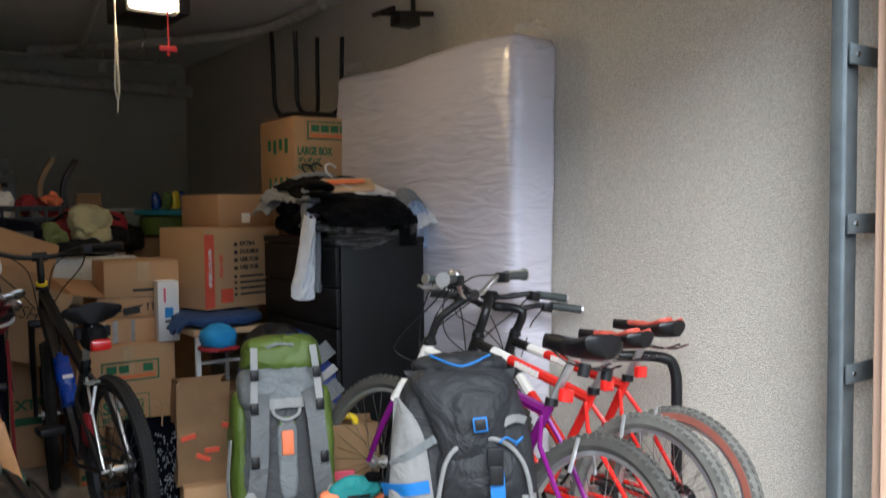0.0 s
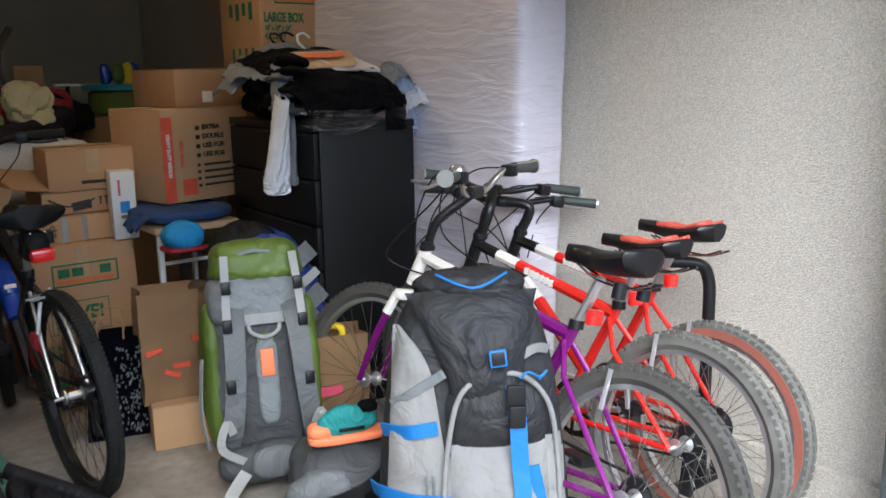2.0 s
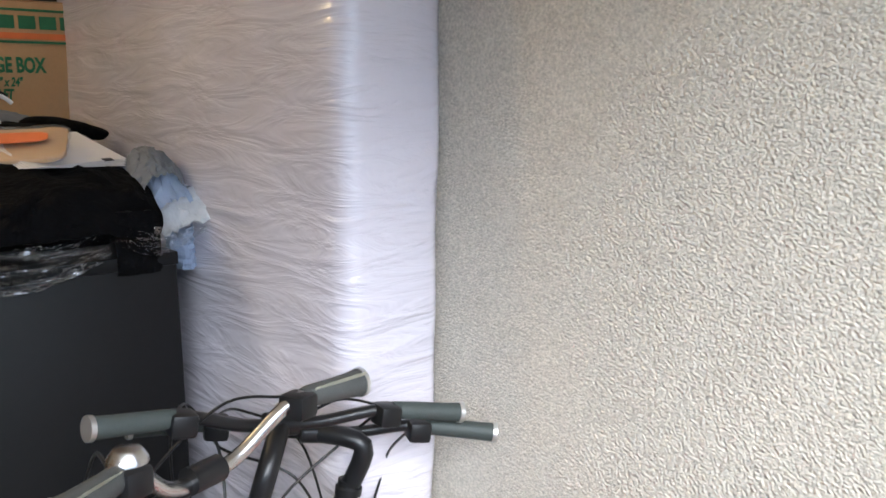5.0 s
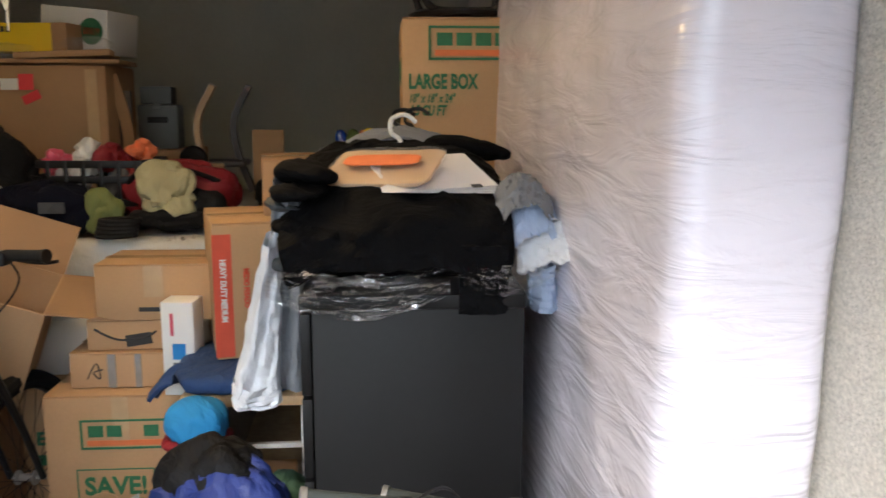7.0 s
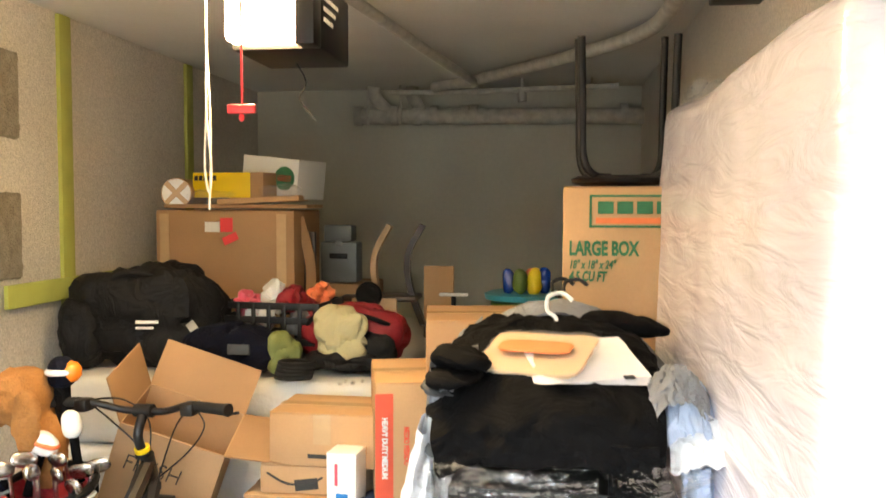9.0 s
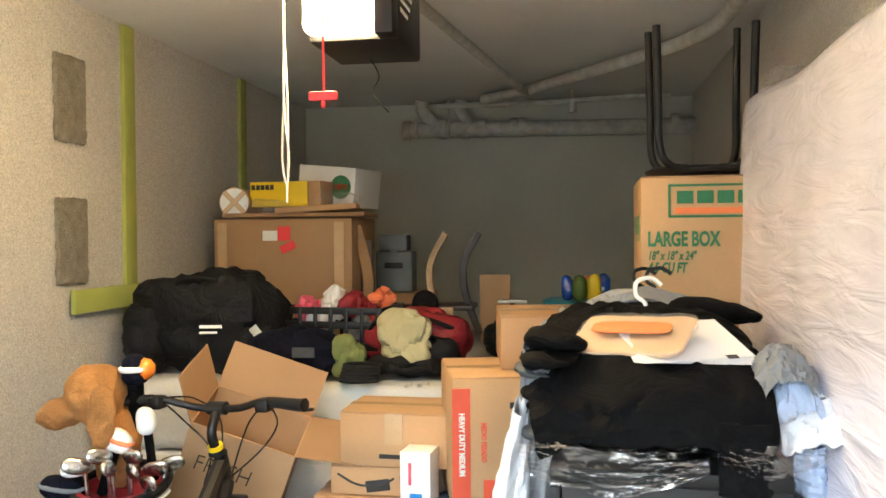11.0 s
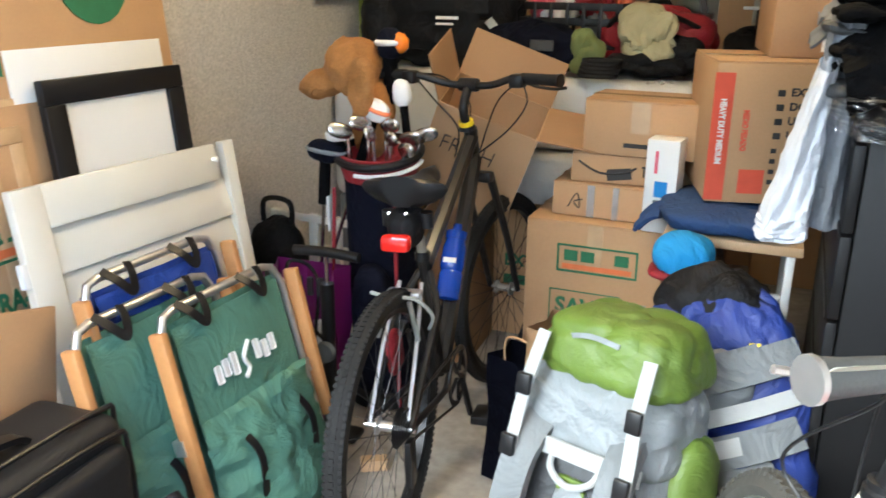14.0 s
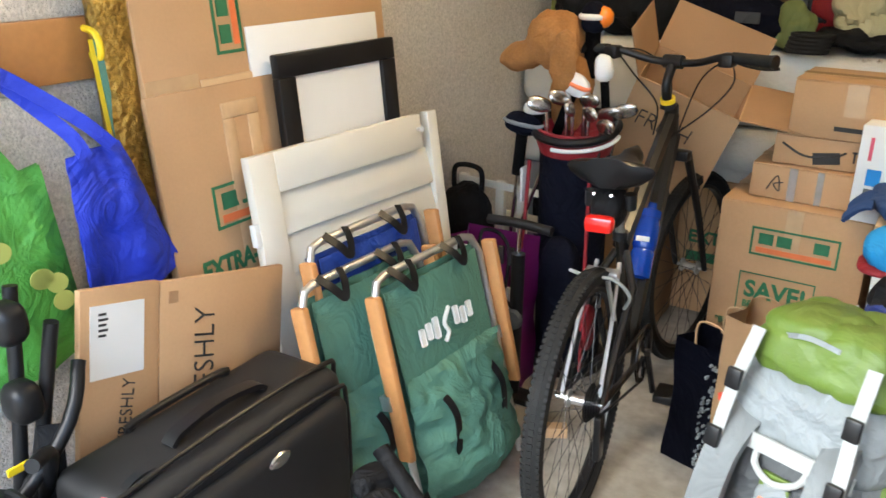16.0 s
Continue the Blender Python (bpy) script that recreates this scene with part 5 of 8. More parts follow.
sc = suitcase(pose(-1.172, 0.838, 0, 0, 0, 91), 0.61, 0.24, 0.54, "large black fabric suitcase with a red padlock")
part("padlock", soft((0.035, 0.02, 0.045), 4, 0, 4, 0, 10, 0, pose(-0.292, -0.06, 0.512, 0, -40)), M_REDPLASTIC, sc, "red combination padlock")
part("zip_pull", ribbon([(-0.20, -0.06, 0.553), (-0.235, -0.055, 0.550), (-0.27, -0.05, 0.532)], 0.02, (0, 0, 1), 0.006), M_BLACK, sc)
sc2 = suitcase(pose(-1.16, 0.405, 0, 0, 0, -4), 0.42, 0.17, 0.52, "small black fabric cabin case on the floor", False)
part("tag", boxbm((0.10, -0.128, 0.42), (0.15, -0.119, 0.44), 0.002), M_WHITE, sc2, "pale name tag", smooth=False)
part("padlock", soft((0.028, 0.018, 0.05), 4, 0, 4, 0, 10, 0, pose(-0.05, -0.10, 0.50)), M_PINK, sc2, "pink combination padlock")


def strap_pile():
    ob = thing("folded_harness", pose(-0.82, 1.03, 0.165, 36, 0, 70) @ Matrix.Diagonal((1, 0.62, 1, 1)), "folded black padded straps propped against a suitcase", "straps")
    for i in range(7):
        part("pad", soft((0.11, 0.16, 0.05), 2.6, 0.008, 9, i, 14, 0.006, pose(-0.02 * (i % 2), -0.36 + i * 0.11, 0.02 + 0.012 * (i % 2), 10)), M_BLACKNYLON, ob)
    part("bar", tube(curve([(0.06, -0.42, 0.05), (0.07, 0, 0.07), (0.05, 0.40, 0.06)], 8), 0.022, 10), M_BLACKNYLON, ob)
    part("clip", boxbm((-0.07, 0.10, 0.075), (-0.02, 0.115, 0.087), 0.004), M_REDPLASTIC, ob, "red plastic clip")
    return ob


strap_pile()


def orange_tote():
    ob = thing("tote_bag", pose(-0.47, 0.40, 0, 0, 0, -20), "open white shopping tote with orange edging", "tote bag", "totes")
    w, d, h = 0.36, 0.20, 0.31
    for nm, lo, hi in (("side", (-w / 2, -d / 2, 0), (w / 2, -d / 2 + 0.004, h)), ("side", (-w / 2, d / 2 - 0.004, 0), (w / 2, d / 2, h)), ("end", (-w / 2, -d / 2 + 0.005, 0), (-w / 2 + 0.004, d / 2 - 0.005, h)), ("end", (w / 2 - 0.004, -d / 2 + 0.005, 0), (w / 2, d / 2 - 0.005, h))):
        part(nm, boxbm(lo, hi), M_ORANGECLOTH if nm == "end" else M_PEACH, ob, smooth=False)
    part("base", boxbm((-w / 2 + 0.006, -d / 2 + 0.006, 0), (w / 2 - 0.006, d / 2 - 0.006, 0.005)), M_SHIRTWHITE, ob)
    for y in (-d / 2, d / 2):
        part("edging", ribbon([(-w / 2, y, h), (0, y, h - 0.006), (w / 2, y, h)], 0.03, (0, 1, 0), 0.009), M_ORANGECLOTH, ob, "orange edging band")
    for x in (-w / 2, w / 2):
        part("edging", ribbon([(x, -d / 2, h), (x, 0, h - 0.012), (x, d / 2, h)], 0.03, (1, 0, 0), 0.009), M_ORANGECLOTH, ob, "orange edging band")
    part("corner", tube([(-w / 2, -d / 2, 0), (-w / 2, -d / 2, h)], 0.006, 6), M_ORANGECLOTH, ob)
    part("corner", tube([(w / 2, -d / 2, 0), (w / 2, -d / 2, h)], 0.006, 6), M_ORANGECLOTH, ob)
    part("yellow_cloth", soft((0.30, 0.16, 0.31), 2.6, 0.035, 9, 4, 28, 0.025, pose(0.01, 0, 0.005)), M_YELLOWTOY, ob, "yellow crumpled cloth")
    return ob


orange_tote()


def flap_box():
    m = pose(-0.84, 0.06, 0, 0, 0, -22)
    ob = thing("open_carton", m, "open white-lined carton with torn raised flaps", "box", "small cartons")
    w, d, h = 0.40, 0.26, 0.38
    part("body", boxbm((-w / 2, -d / 2, 0), (w / 2, d / 2, h - 0.06), 0.004), M_CARD, ob)
    for lo, hi in (((-w / 2, -d / 2, h - 0.06), (w / 2, -d / 2 + 0.005, h)), ((-w / 2, d / 2 - 0.005, h - 0.06), (w / 2, d / 2, h)), ((-w / 2, -d / 2 + 0.005, h - 0.06), (-w / 2 + 0.005, d / 2 - 0.005, h)), ((w / 2 - 0.005, -d / 2 + 0.005, h - 0.06), (w / 2, d / 2 - 0.005, h))):
        part("rim", boxbm(lo, hi), M_CARD, ob, smooth=False)

    def board(a, b, c, e):
        def f(u, v):
            p, q = Vector(a).lerp(Vector(b), u), Vector(e).lerp(Vector(c), u)
            return p.lerp(q, v) + Vector((0, 0, 0.006 * noise.noise(Vector((u * 3, v * 4, a[0] * 9)))))
        return drape(0, 0, 0, f, 10, 10, 0.005)

    part("flap", board((-w / 2, -d / 2, h), (-w / 2, d / 2, h), (-w / 2 - 0.06, d / 2 + 0.02, h + 0.17), (-w / 2 - 0.05, d / 2 - 0.05, h + 0.15)), M_LINER, ob, "white lined torn flap", smooth=False)
    part("flap", board((-w / 2, d / 2, h), (w / 2, d / 2, h), (w / 2 - 0.02, d / 2 + 0.11, h + 0.04), (-w / 2 + 0.03, d / 2 + 0.10, h + 0.03)), M_LINER, ob, "white lined flap", smooth=False)
    part("flap", board((w / 2, -d / 2, h), (w / 2, d / 2, h), (-w / 2 + 0.13, d / 2 + 0.06, h + 0.175), (-w / 2 + 0.11, d / 2 + 0.02, h + 0.165)), M_LINER, ob, "white lined torn flap", smooth=False)
    return ob


flap_box()


# ---- things leaning on the left wall; a lean() pose stands at the wall's foot, its face towards +x ----
def lean(x, y, z, tilt, turn=0.0):
    """Local x runs along +y of the room, local z up the board, local -y is its face."""
    return pose(x, y, z, 0, 0, 90 + turn) @ pose(0, 0, 0, -tilt)


def flat_carton(m, w, h, t, label):
    ob = thing("flattened_carton", m, label, "box", "moving cartons")
    part("panel", boxbm((0, 0, 0), (w, t * 0.45, h), 0.003), M_CARD, ob)
    part("panel", boxbm((0.01, t * 0.5, 0.004), (w - 0.008, t, h - 0.01), 0.003), M_CARD2, ob)
    return ob


xl = flat_carton(lean(-1.42, 1.06, 0, 6.5), 0.62, 1.12, 0.03, "flattened extra-large moving carton leaning on the wall")
bm = B()
add_text(bm, "EXTRA-LARGE", 0.070, front(0.075, -0.001, 0.650), 0.0026, width=0.8)
part("lettering", bm, M_GREENINK, xl, "green printed lettering", smooth=False)
logo_block(xl, 0.145, 0.765, 0.31, -0.001)
xl2 = flat_carton(lean(-1.45, 1.075, 0, 5.6), 0.93, 1.75, 0.04, "tall flattened moving carton behind the boards")
bm = B()
add_frame(bm, 0.233, 1.185, 0.325, 1.40, 0.008, -0.001)
for k in range(3):
    add_box(bm, (0.250, -0.0025, 1.21 + 0.065 * k), (0.287, 0.0005, 1.255 + 0.065 * k))
part("mark", bm, M_GREENINK, xl2, "green printed mark", smooth=False)
part("stripe", boxbm((0.295, -0.0025, 1.205), (0.313, 0.0005, 1.385)), M_ORANGEINK, xl2, "orange printed stripe", smooth=False)
part("tree_print", lathe([(0.001, 0.0), (0.13, 0.0), (0.13, 0.002), (0.001, 0.002)], 20, front(0.66, -0.0015, 1.42)), M_GREENINK, xl2, "green printed tree", smooth=False)
part("tape", boxbm((0.0, -0.0018, 1.105), (0.16, 0.0, 1.15)), M_TAPE, xl2, smooth=False)


def framed(m, w, h, bar, depth, material, label, name="picture_frame", inner=None, prof=0.004):
    ob = thing(name, m, label, "frame", "frames")
    for nm, lo, hi in (("rail", (0, 0, 0), (w, depth, bar)), ("rail", (0, 0, h - bar), (w, depth, h)), ("stile", (0, 0, bar), (bar, depth, h - bar)), ("stile", (w - bar, 0, bar), (w, depth, h - bar))):
        part(nm, boxbm(lo, hi, prof), material, ob)
    if inner:
        part("panel", boxbm((bar - 0.002, depth * 0.45, bar - 0.002), (w - bar + 0.002, depth * 0.7, h - bar + 0.002)), inner, ob, "plain white backing", smooth=False)
    return ob


framed(lean(-1.525, 0.990, 0, 2.5), 0.75, 1.72, 0.09, 0.045, M_GOLD, "tall gilded ornate frame leaning on the wall", inner=M_CARD2, prof=0.012)
wb = thing("white_board", lean(-1.435, 1.402, 0.0, 6, -3), "large white mount board leaning in a stack", "board")
part("panel", boxbm((0, 0, 0), (0.515, 0.008, 1.245), 0.002), M_WHITE, wb)
framed(lean(-1.442, 1.452, 0.52, 6, -3), 0.485, 0.65, 0.062, 0.028, M_BLACK, "black picture frame over a white board", inner=M_WHITE)
framed(lean(-1.472, 1.278, 0.45, 6), 0.125, 0.62, 0.04, 0.018, M_WOODPALE, "pale wooden picture frame in the stack", inner=M_WHITE)
for i, (z, w, mm) in enumerate(((1.20, 0.34, M_CARD2), (1.15, 0.30, M_BLACK), (1.135, 0.26, M_WOODPALE))):
    bd = thing("wooden_board", lean(-1.455 + 0.01 * i, 1.18 + 0.03 * i, 0, 6), "narrow wooden board slotted in the stack", "board", "loose boards")
    part("plank", boxbm((0, 0, 0), (w, 0.016, z), 0.003), mm, bd)


def louver():
    ob = thing("louvred_shutter", lean(-1.312, 1.265, 0.0, 9.0, -5), "cream painted louvred shutter leaning on the stack", "shutter")
    w, h, b = 0.765, 0.95, 0.085
    for nm, lo, hi in (("rail", (b, 0, 0), (w - b, 0.03, b)), ("rail", (b, 0, h - b * 1.25), (w - b, 0.03, h)), ("stile", (0, 0, 0), (b, 0.03, h)), ("stile", (w - b * 0.55, 0, 0), (w, 0.03, h))):
        part(nm, boxbm(lo, hi, 0.003), M_CREAM, ob)
    for i in range(7):
        z = b + i * 0.107
        part("slat", boxbm((b - 0.002, -0.004, 0), (w - b * 0.55 + 0.002, 0.008, 0.115), 0.002, pose(0, 0.010, z, -9)), M_CREAM, ob)
    for z in (0.72, 0.2):
        part("hinge", boxbm((-0.016, 0.002, z), (0.004, 0.024, z + 0.06), 0.003), M_WHITE, ob, "white hinge")
    part("knob", lathe([(0.006, 0), (0.006, 0.012), (0.010, 0.016), (0.001, 0.02)], 12, pose(w - 0.10, 0, h - 0.045, 90)), M_WHITE, ob)
    return ob


louver()


# ---- folding beach chairs ----
def beach_chair(m, canvas, label, mark=False, h=0.76):
    ob = thing("beach_chair", m, label, "chair", "beach chairs")
    w = 0.46
    bm_pts = [(0, 0, 0.0), (0, -0.005, h - 0.06), (0.025, -0.005, h - 0.01), (0.06, -0.005, h), (w - 0.06, -0.005, h), (w - 0.025, -0.005, h - 0.01), (w, -0.005, h - 0.06), (w, 0, 0.0)]
    part("back_frame", tube(bm_pts, 0.011, 10), M_ALU, ob, "bent aluminium tube frame")
    part("seat_frame", tube([(0.03, 0.05, 0.02), (0.03, 0.05, h * 0.8), (w - 0.03, 0.05, h * 0.8), (w - 0.03, 0.05, 0.02)], 0.010, 8), M_ALU, ob)
    part("leg", tube([(0.015, 0.03, 0.0), (0.015, 0.03, h * 0.62)], 0.010, 8), M_ALU, ob)
    part("leg", tube([(w - 0.015, 0.03, 0.0), (w - 0.015, 0.03, h * 0.62)], 0.010, 8), M_ALU, ob)
    for x in (-0.035, w + 0.012):
        part("armrest", boxbm((x, -0.03, 0.22), (x + 0.022, 0.015, h - 0.03), 0.006, pose(0, 0, 0, 2)), M_WOOD, ob, "oiled wooden armrest")
        part("bracket", boxbm((x - 0.003, -0.015, 0.36), (x + 0.026, 0.018, 0.40), 0.002), M_ALU, ob)

    def sling(u, v):
        x, z = 0.008 + u * (w - 0.016), 0.10 + v * (h - 0.13)
        return (x, 0.004 + 0.035 * math.sin(math.pi * u) * math.sin(math.pi * v) + 0.012 * noise.fractal(Vector((u * 4, v * 5, 1)), 1, 2, 3), z)

    part("sling", drape(0, 0, 0, sling, 22, 26, 0.004), canvas, ob, "canvas sling")

    def pouch(u, v):
        x, z = 0.02 + u * (w - 0.04), 0.07 + v * 0.34
        bul = 0.075 * math.sin(math.pi * u) ** 0.7 * (1 - v) ** 0.5 * min(1, v * 5 + 0.2)
        return (x, -0.012 - bul - 0.030 * (0.5 - abs(noise.noise(Vector((u * 3 + v * 2, v * 5, 3))))) - 0.012 * noise.fractal(Vector((u * 9, v * 9, 3)), 1, 2, 3), z - 0.03 * math.sin(math.pi * u) * (1 - v))

    part("pouch", drape(0, 0, 0, pouch, 26, 24, 0.004), canvas, ob, "sagging canvas pouch")

    def flap(u, v):
        return (0.03 + u * (w - 0.06), -0.016 - 0.01 * math.sin(math.pi * u), 0.36 + v * (h - 0.40) - 0.05 * (1 - v) * (1 - abs(2 * u - 1)))

    part("flap", drape(0, 0, 0, flap, 14, 14, 0.003), canvas, ob, "canvas flap")
    for x in (0.12, w - 0.12):
        part("carry_strap", ribbon([(x - 0.05, -0.01, h + 0.012), (x - 0.03, -0.035, h - 0.02), (x, -0.04, h - 0.055), (x + 0.02, -0.03, h - 0.02), (x + 0.03, -0.01, h + 0.012)], 0.022, (0, -1, 0.1), 0.004), M_BLACK, ob, "black webbing carry strap")
        part("strap", ribbon([(x, -0.035, 0.36), (x + 0.01, -0.075, 0.28), (x, -0.06, 0.16)], 0.022, (0, -1, 0), 0.004), M_BLACK, ob)
    if mark:
        for i in range(8):
            if i not in (3, 4):
                part("mark_bar", boxbm((0.105 + i * 0.03, -0.0345, 0.475 + 0.008 * (i % 2)), (0.125 + i * 0.03, -0.033, 0.522 + 0.006 * (i % 3)), 0.004), M_WHITE, ob, "white printed letter bar", smooth=False)
        part("mark_wave", tube(curve([(0.205, -0.030, 0.455), (0.225, -0.030, 0.475), (0.215, -0.030, 0.505), (0.245, -0.030, 0.54)], 6), 0.006, 6), M_WHITE, ob, "white wave mark")
    return ob


beach_chair(lean(-0.945, 1.315, 0, 16, -4), M_CANVAS, "folded green canvas beach chair with white print", True, 0.69)
beach_chair(lean(-1.045, 1.155, 0, 15, -3), M_CANVAS, "folded green canvas beach chair with wooden arms", False, 0.70)
beach_chair(lean(-1.10, 1.255, 0.0, 14, -3), M_BLUECANVAS, "folded blue canvas beach chair with wooden arms", False, 0.765)

# ---- flat delivery box ----
fb = thing("delivery_box", lean(-1.305, 0.556, 0.135, 5, 0) @ pose(0, 0, 0, 0, 13), "flattened delivery box with a white address label", "box", "moving cartons")
part("panel", boxbm((0, 0, 0), (0.190, 0.018, 0.70), 0.003), M_CARD, fb)
part("panel", boxbm((0.193, 0.001, 0), (0.57, 0.019, 0.695), 0.003), M_CARD, fb)
part("label", boxbm((0.022, -0.002, 0.512), (0.150, 0.001, 0.665)), M_WHITE, fb, "white address label", smooth=False)
for i in range(5):
    part("label_bar", boxbm((0.040, -0.003, 0.600 + i * 0.011), (0.058 + 0.004 * (i % 2), -0.0015, 0.605 + i * 0.011)), M_BLACKINK, fb, smooth=False)
line(fb, "FRESHLY", 0.085, Matrix.Translation((0.345, -0.0012, 0.36)) @ pose(0, 0, 0, 90, -90, 0), M_BLACKINK, -0.0012, 0.15, 0.8)
line(fb, "FRESHLY", 0.045, Matrix.Translation((0.115, -0.0012, 0.36)) @ pose(0, 0, 0, 90, -84, 0), M_BLACKINK, -0.0006, 0.15, 0.8)
part("arrow_mark", boxbm((0.215, -0.0012, 0.645), (0.240, 0.0005, 0.672)), M_CARD2, fb, "faint printed square", smooth=False)


# ---- peg rack with totes ----
rk = thing("peg_rack", pose(-1.65, 0.36, 1.16), "orange wooden wall rack with yellow hooks", "coat rack")
part("board", boxbm((0.002, 0, 0), (0.022, 0.655, 0.135), 0.004), M_WOOD, rk)
for y in (0.10, 0.36, 0.63):
    part("hook", tube(curve([(0.02, y, 0.11), (0.06, y, 0.10), (0.07, y, 0.06), (0.05, y, 0.04), (0.04, y, 0.06)], 5), 0.008, 8), M_YELLOWTOY, rk, "yellow hook")
bt = thing("belt", pose(-1.59, 0.99, 0), "yellow and green woven strap hanging from a hook", "strap")
part("band", ribbon([(0, 0, 1.25), (0.01, 0.01, 1.05), (0.02, 0.03, 0.85), (0.03, 0.05, 0.70)], 0.035, (1, -0.3, 0), 0.004), M_YELLOW, bt)
part("stripe", ribbon([(0.004, -0.002, 1.25), (0.014, 0.008, 1.05), (0.024, 0.028, 0.85), (0.034, 0.048, 0.70)], 0.014, (1, -0.3, 0), 0.005), M_CANVAS, bt, "dark green stripe")


def hang_tote(m, w, h, material, label, bulge=0.06, spots=False):
    ob = thing("tote_bag", m, label, "tote bag", "totes")

    def face(sign):
        def f(u, v):
            wid = w * (0.72 + 0.28 * (1 - v)) if sign else w
            sag = bulge * math.sin(math.pi * u) * (1 - v) ** 0.6
            fold = 0.012 * noise.fractal(Vector((u * 4 + sign, v * 3, sign)), 1, 2, 3)
            return ((u - 0.5) * wid, sign * (sag + 0.008) + fold, -h + v * h + 0.05 * (u - 0.5))

        return f

    part("front", drape(0, 0, 0, face(-1), 24, 24, 0.003), material, ob)
    part("back", drape(0, 0, 0, face(1), 24, 24, 0.003), material, ob)
    for s in (-1, 1):
        part("handle", ribbon([(-w * 0.26, s * 0.01, -0.01), (-w * 0.34, s * 0.012, 0.12), (-w * 0.55, 0, 0.24), (-w * 0.50, 0, 0.245), (w * 0.0, s * 0.012, 0.12), (w * 0.24, s * 0.01, -0.01)], 0.03, (0, -1, 0), 0.003), material, ob)
    if spots:
        for i in range(9):
            x, z = random.uniform(-w * 0.35, w * 0.35), -random.uniform(0.08, h - 0.05)
            part("print", lathe([(0.001, 0), (0.022, 0), (0.022, 0.002), (0.001, 0.002)], 16, pose(x, -bulge - 0.022, z, 90)), M_LIME, ob, "pale ring print", smooth=False)
    return ob


def slung_tote():
    """A flat tote slung askew from one hook, its lower corner pulled out."""
    ob = thing("tote_bag", pose(-1.50, 0, 0), "royal blue cloth tote hanging from a hook", "tote bag", "totes")
    tl, tr, bl, br = ((0.815, 1.036), (0.945, 1.050), (0.815, 0.745), (1.085, 0.715))

    def sheet(sign):
        def f(u, v):
            y = (1 - v) * (tl[0] + (tr[0] - tl[0]) * u) + v * (bl[0] + (br[0] - bl[0]) * u)
            z = (1 - v) * (tl[1] + (tr[1] - tl[1]) * u) + v * (bl[1] + (br[1] - bl[1]) * u) - 0.02 * v * math.sin(math.pi * u)
            ray = math.sin(9 * u + 2.2 * v) * 0.012 * (0.3 + v)
            return (sign * 0.03 * math.sin(math.pi * u) * min(1, 2 * v + 0.2) * (1.1 - v) + ray + 0.010 * noise.fractal(Vector((u * 4, v * 4, sign)), 1, 2, 3), y, z)

        return f

    part("front", drape(0, 0, 0, sheet(1), 30, 30, 0.003), M_BLUEBAG, ob)
    part("back", drape(0, 0, 0, sheet(-1), 30, 30, 0.003), M_BLUEBAG, ob)
    part("handle", ribbon([(0.02, 0.850, 1.035), (0.0, 0.835, 1.08), (-0.06, 0.80, 1.14), (-0.085, 0.74, 1.21)], 0.030, (1, -0.3, 0.2), 0.003), M_BLUEBAG, ob)
    part("handle", ribbon([(0.02, 0.915, 1.046), (0.0, 0.87, 1.10), (-0.06, 0.80, 1.17), (-0.085, 0.735, 1.22)], 0.030, (1, -0.3, 0.2), 0.003), M_BLUEBAG, ob)
    return ob


slung_tote()
hang_tote(pose(-1.58, 0.66, 1.0, 0, 0, 78), 0.36, 0.42, M_GREENBAG, "bright green patterned tote hanging from a hook", 0.05, True)


# ---- black folded exercise frame at the doorway ----
def folded_frame():
    ob = thing("folded_stroller", pose(-1.42, 0.42, 0), "folded black pushchair frame with straps", "stroller")
    for i, pts in enumerate(([(0, 0, 0.05), (0.06, 0.12, 0.42), (0.10, 0.2, 0.80)], [(0.12, -0.06, 0.05), (0.06, 0.10, 0.45), (0.02, 0.18, 0.86)], [(-0.05, 0.1, 0.10), (0.15, 0.12, 0.55), (0.22, 0.05, 0.62)], [(0.05, -0.1, 0.30), (0.14, 0.15, 0.58), (0.10, 0.24, 0.70)])):
        part("tube", tube(curve(pts, 6), 0.014, 10), M_BLACK, ob)
    for z in (0.42, 0.62, 0.78):
        part("joint", soft((0.07, 0.06, 0.08), 3, 0.004, 8, z, 12, 0, pose(0.08, 0.13, z)), M_BLACK, ob)
    part("strap", ribbon([(0.14, -0.02, 0.50), (0.17, 0.06, 0.30), (0.15, 0.1, 0.08), (0.10, 0.12, 0.02)], 0.045, (1, -1, 0.2), 0.004), M_BLACKNYLON, ob)
    part("strap", ribbon([(0.10, 0.16, 0.60), (0.15, 0.10, 0.38), (0.12, -0.02, 0.20), (0.15, -0.08, 0.03)], 0.045, (1, -1, 0.2), 0.004), M_BLACKNYLON, ob)
    part("label", boxbm((0.13, 0.05, 0.56), (0.135, 0.10, 0.575), 0.001), M_YELLOW, ob, "yellow warning label")
    for s in (-1, 1):
        part("wheel", lathe([(0.02, -0.015), (0.06, -0.015), (0.07, 0), (0.06, 0.015), (0.02, 0.015)], 24, pose(0.04 + s * 0.06, -0.06 + 0.05 * s, 0.07, 90, 0, 20)), M_RUBBER, ob)
    return ob


folded_frame()


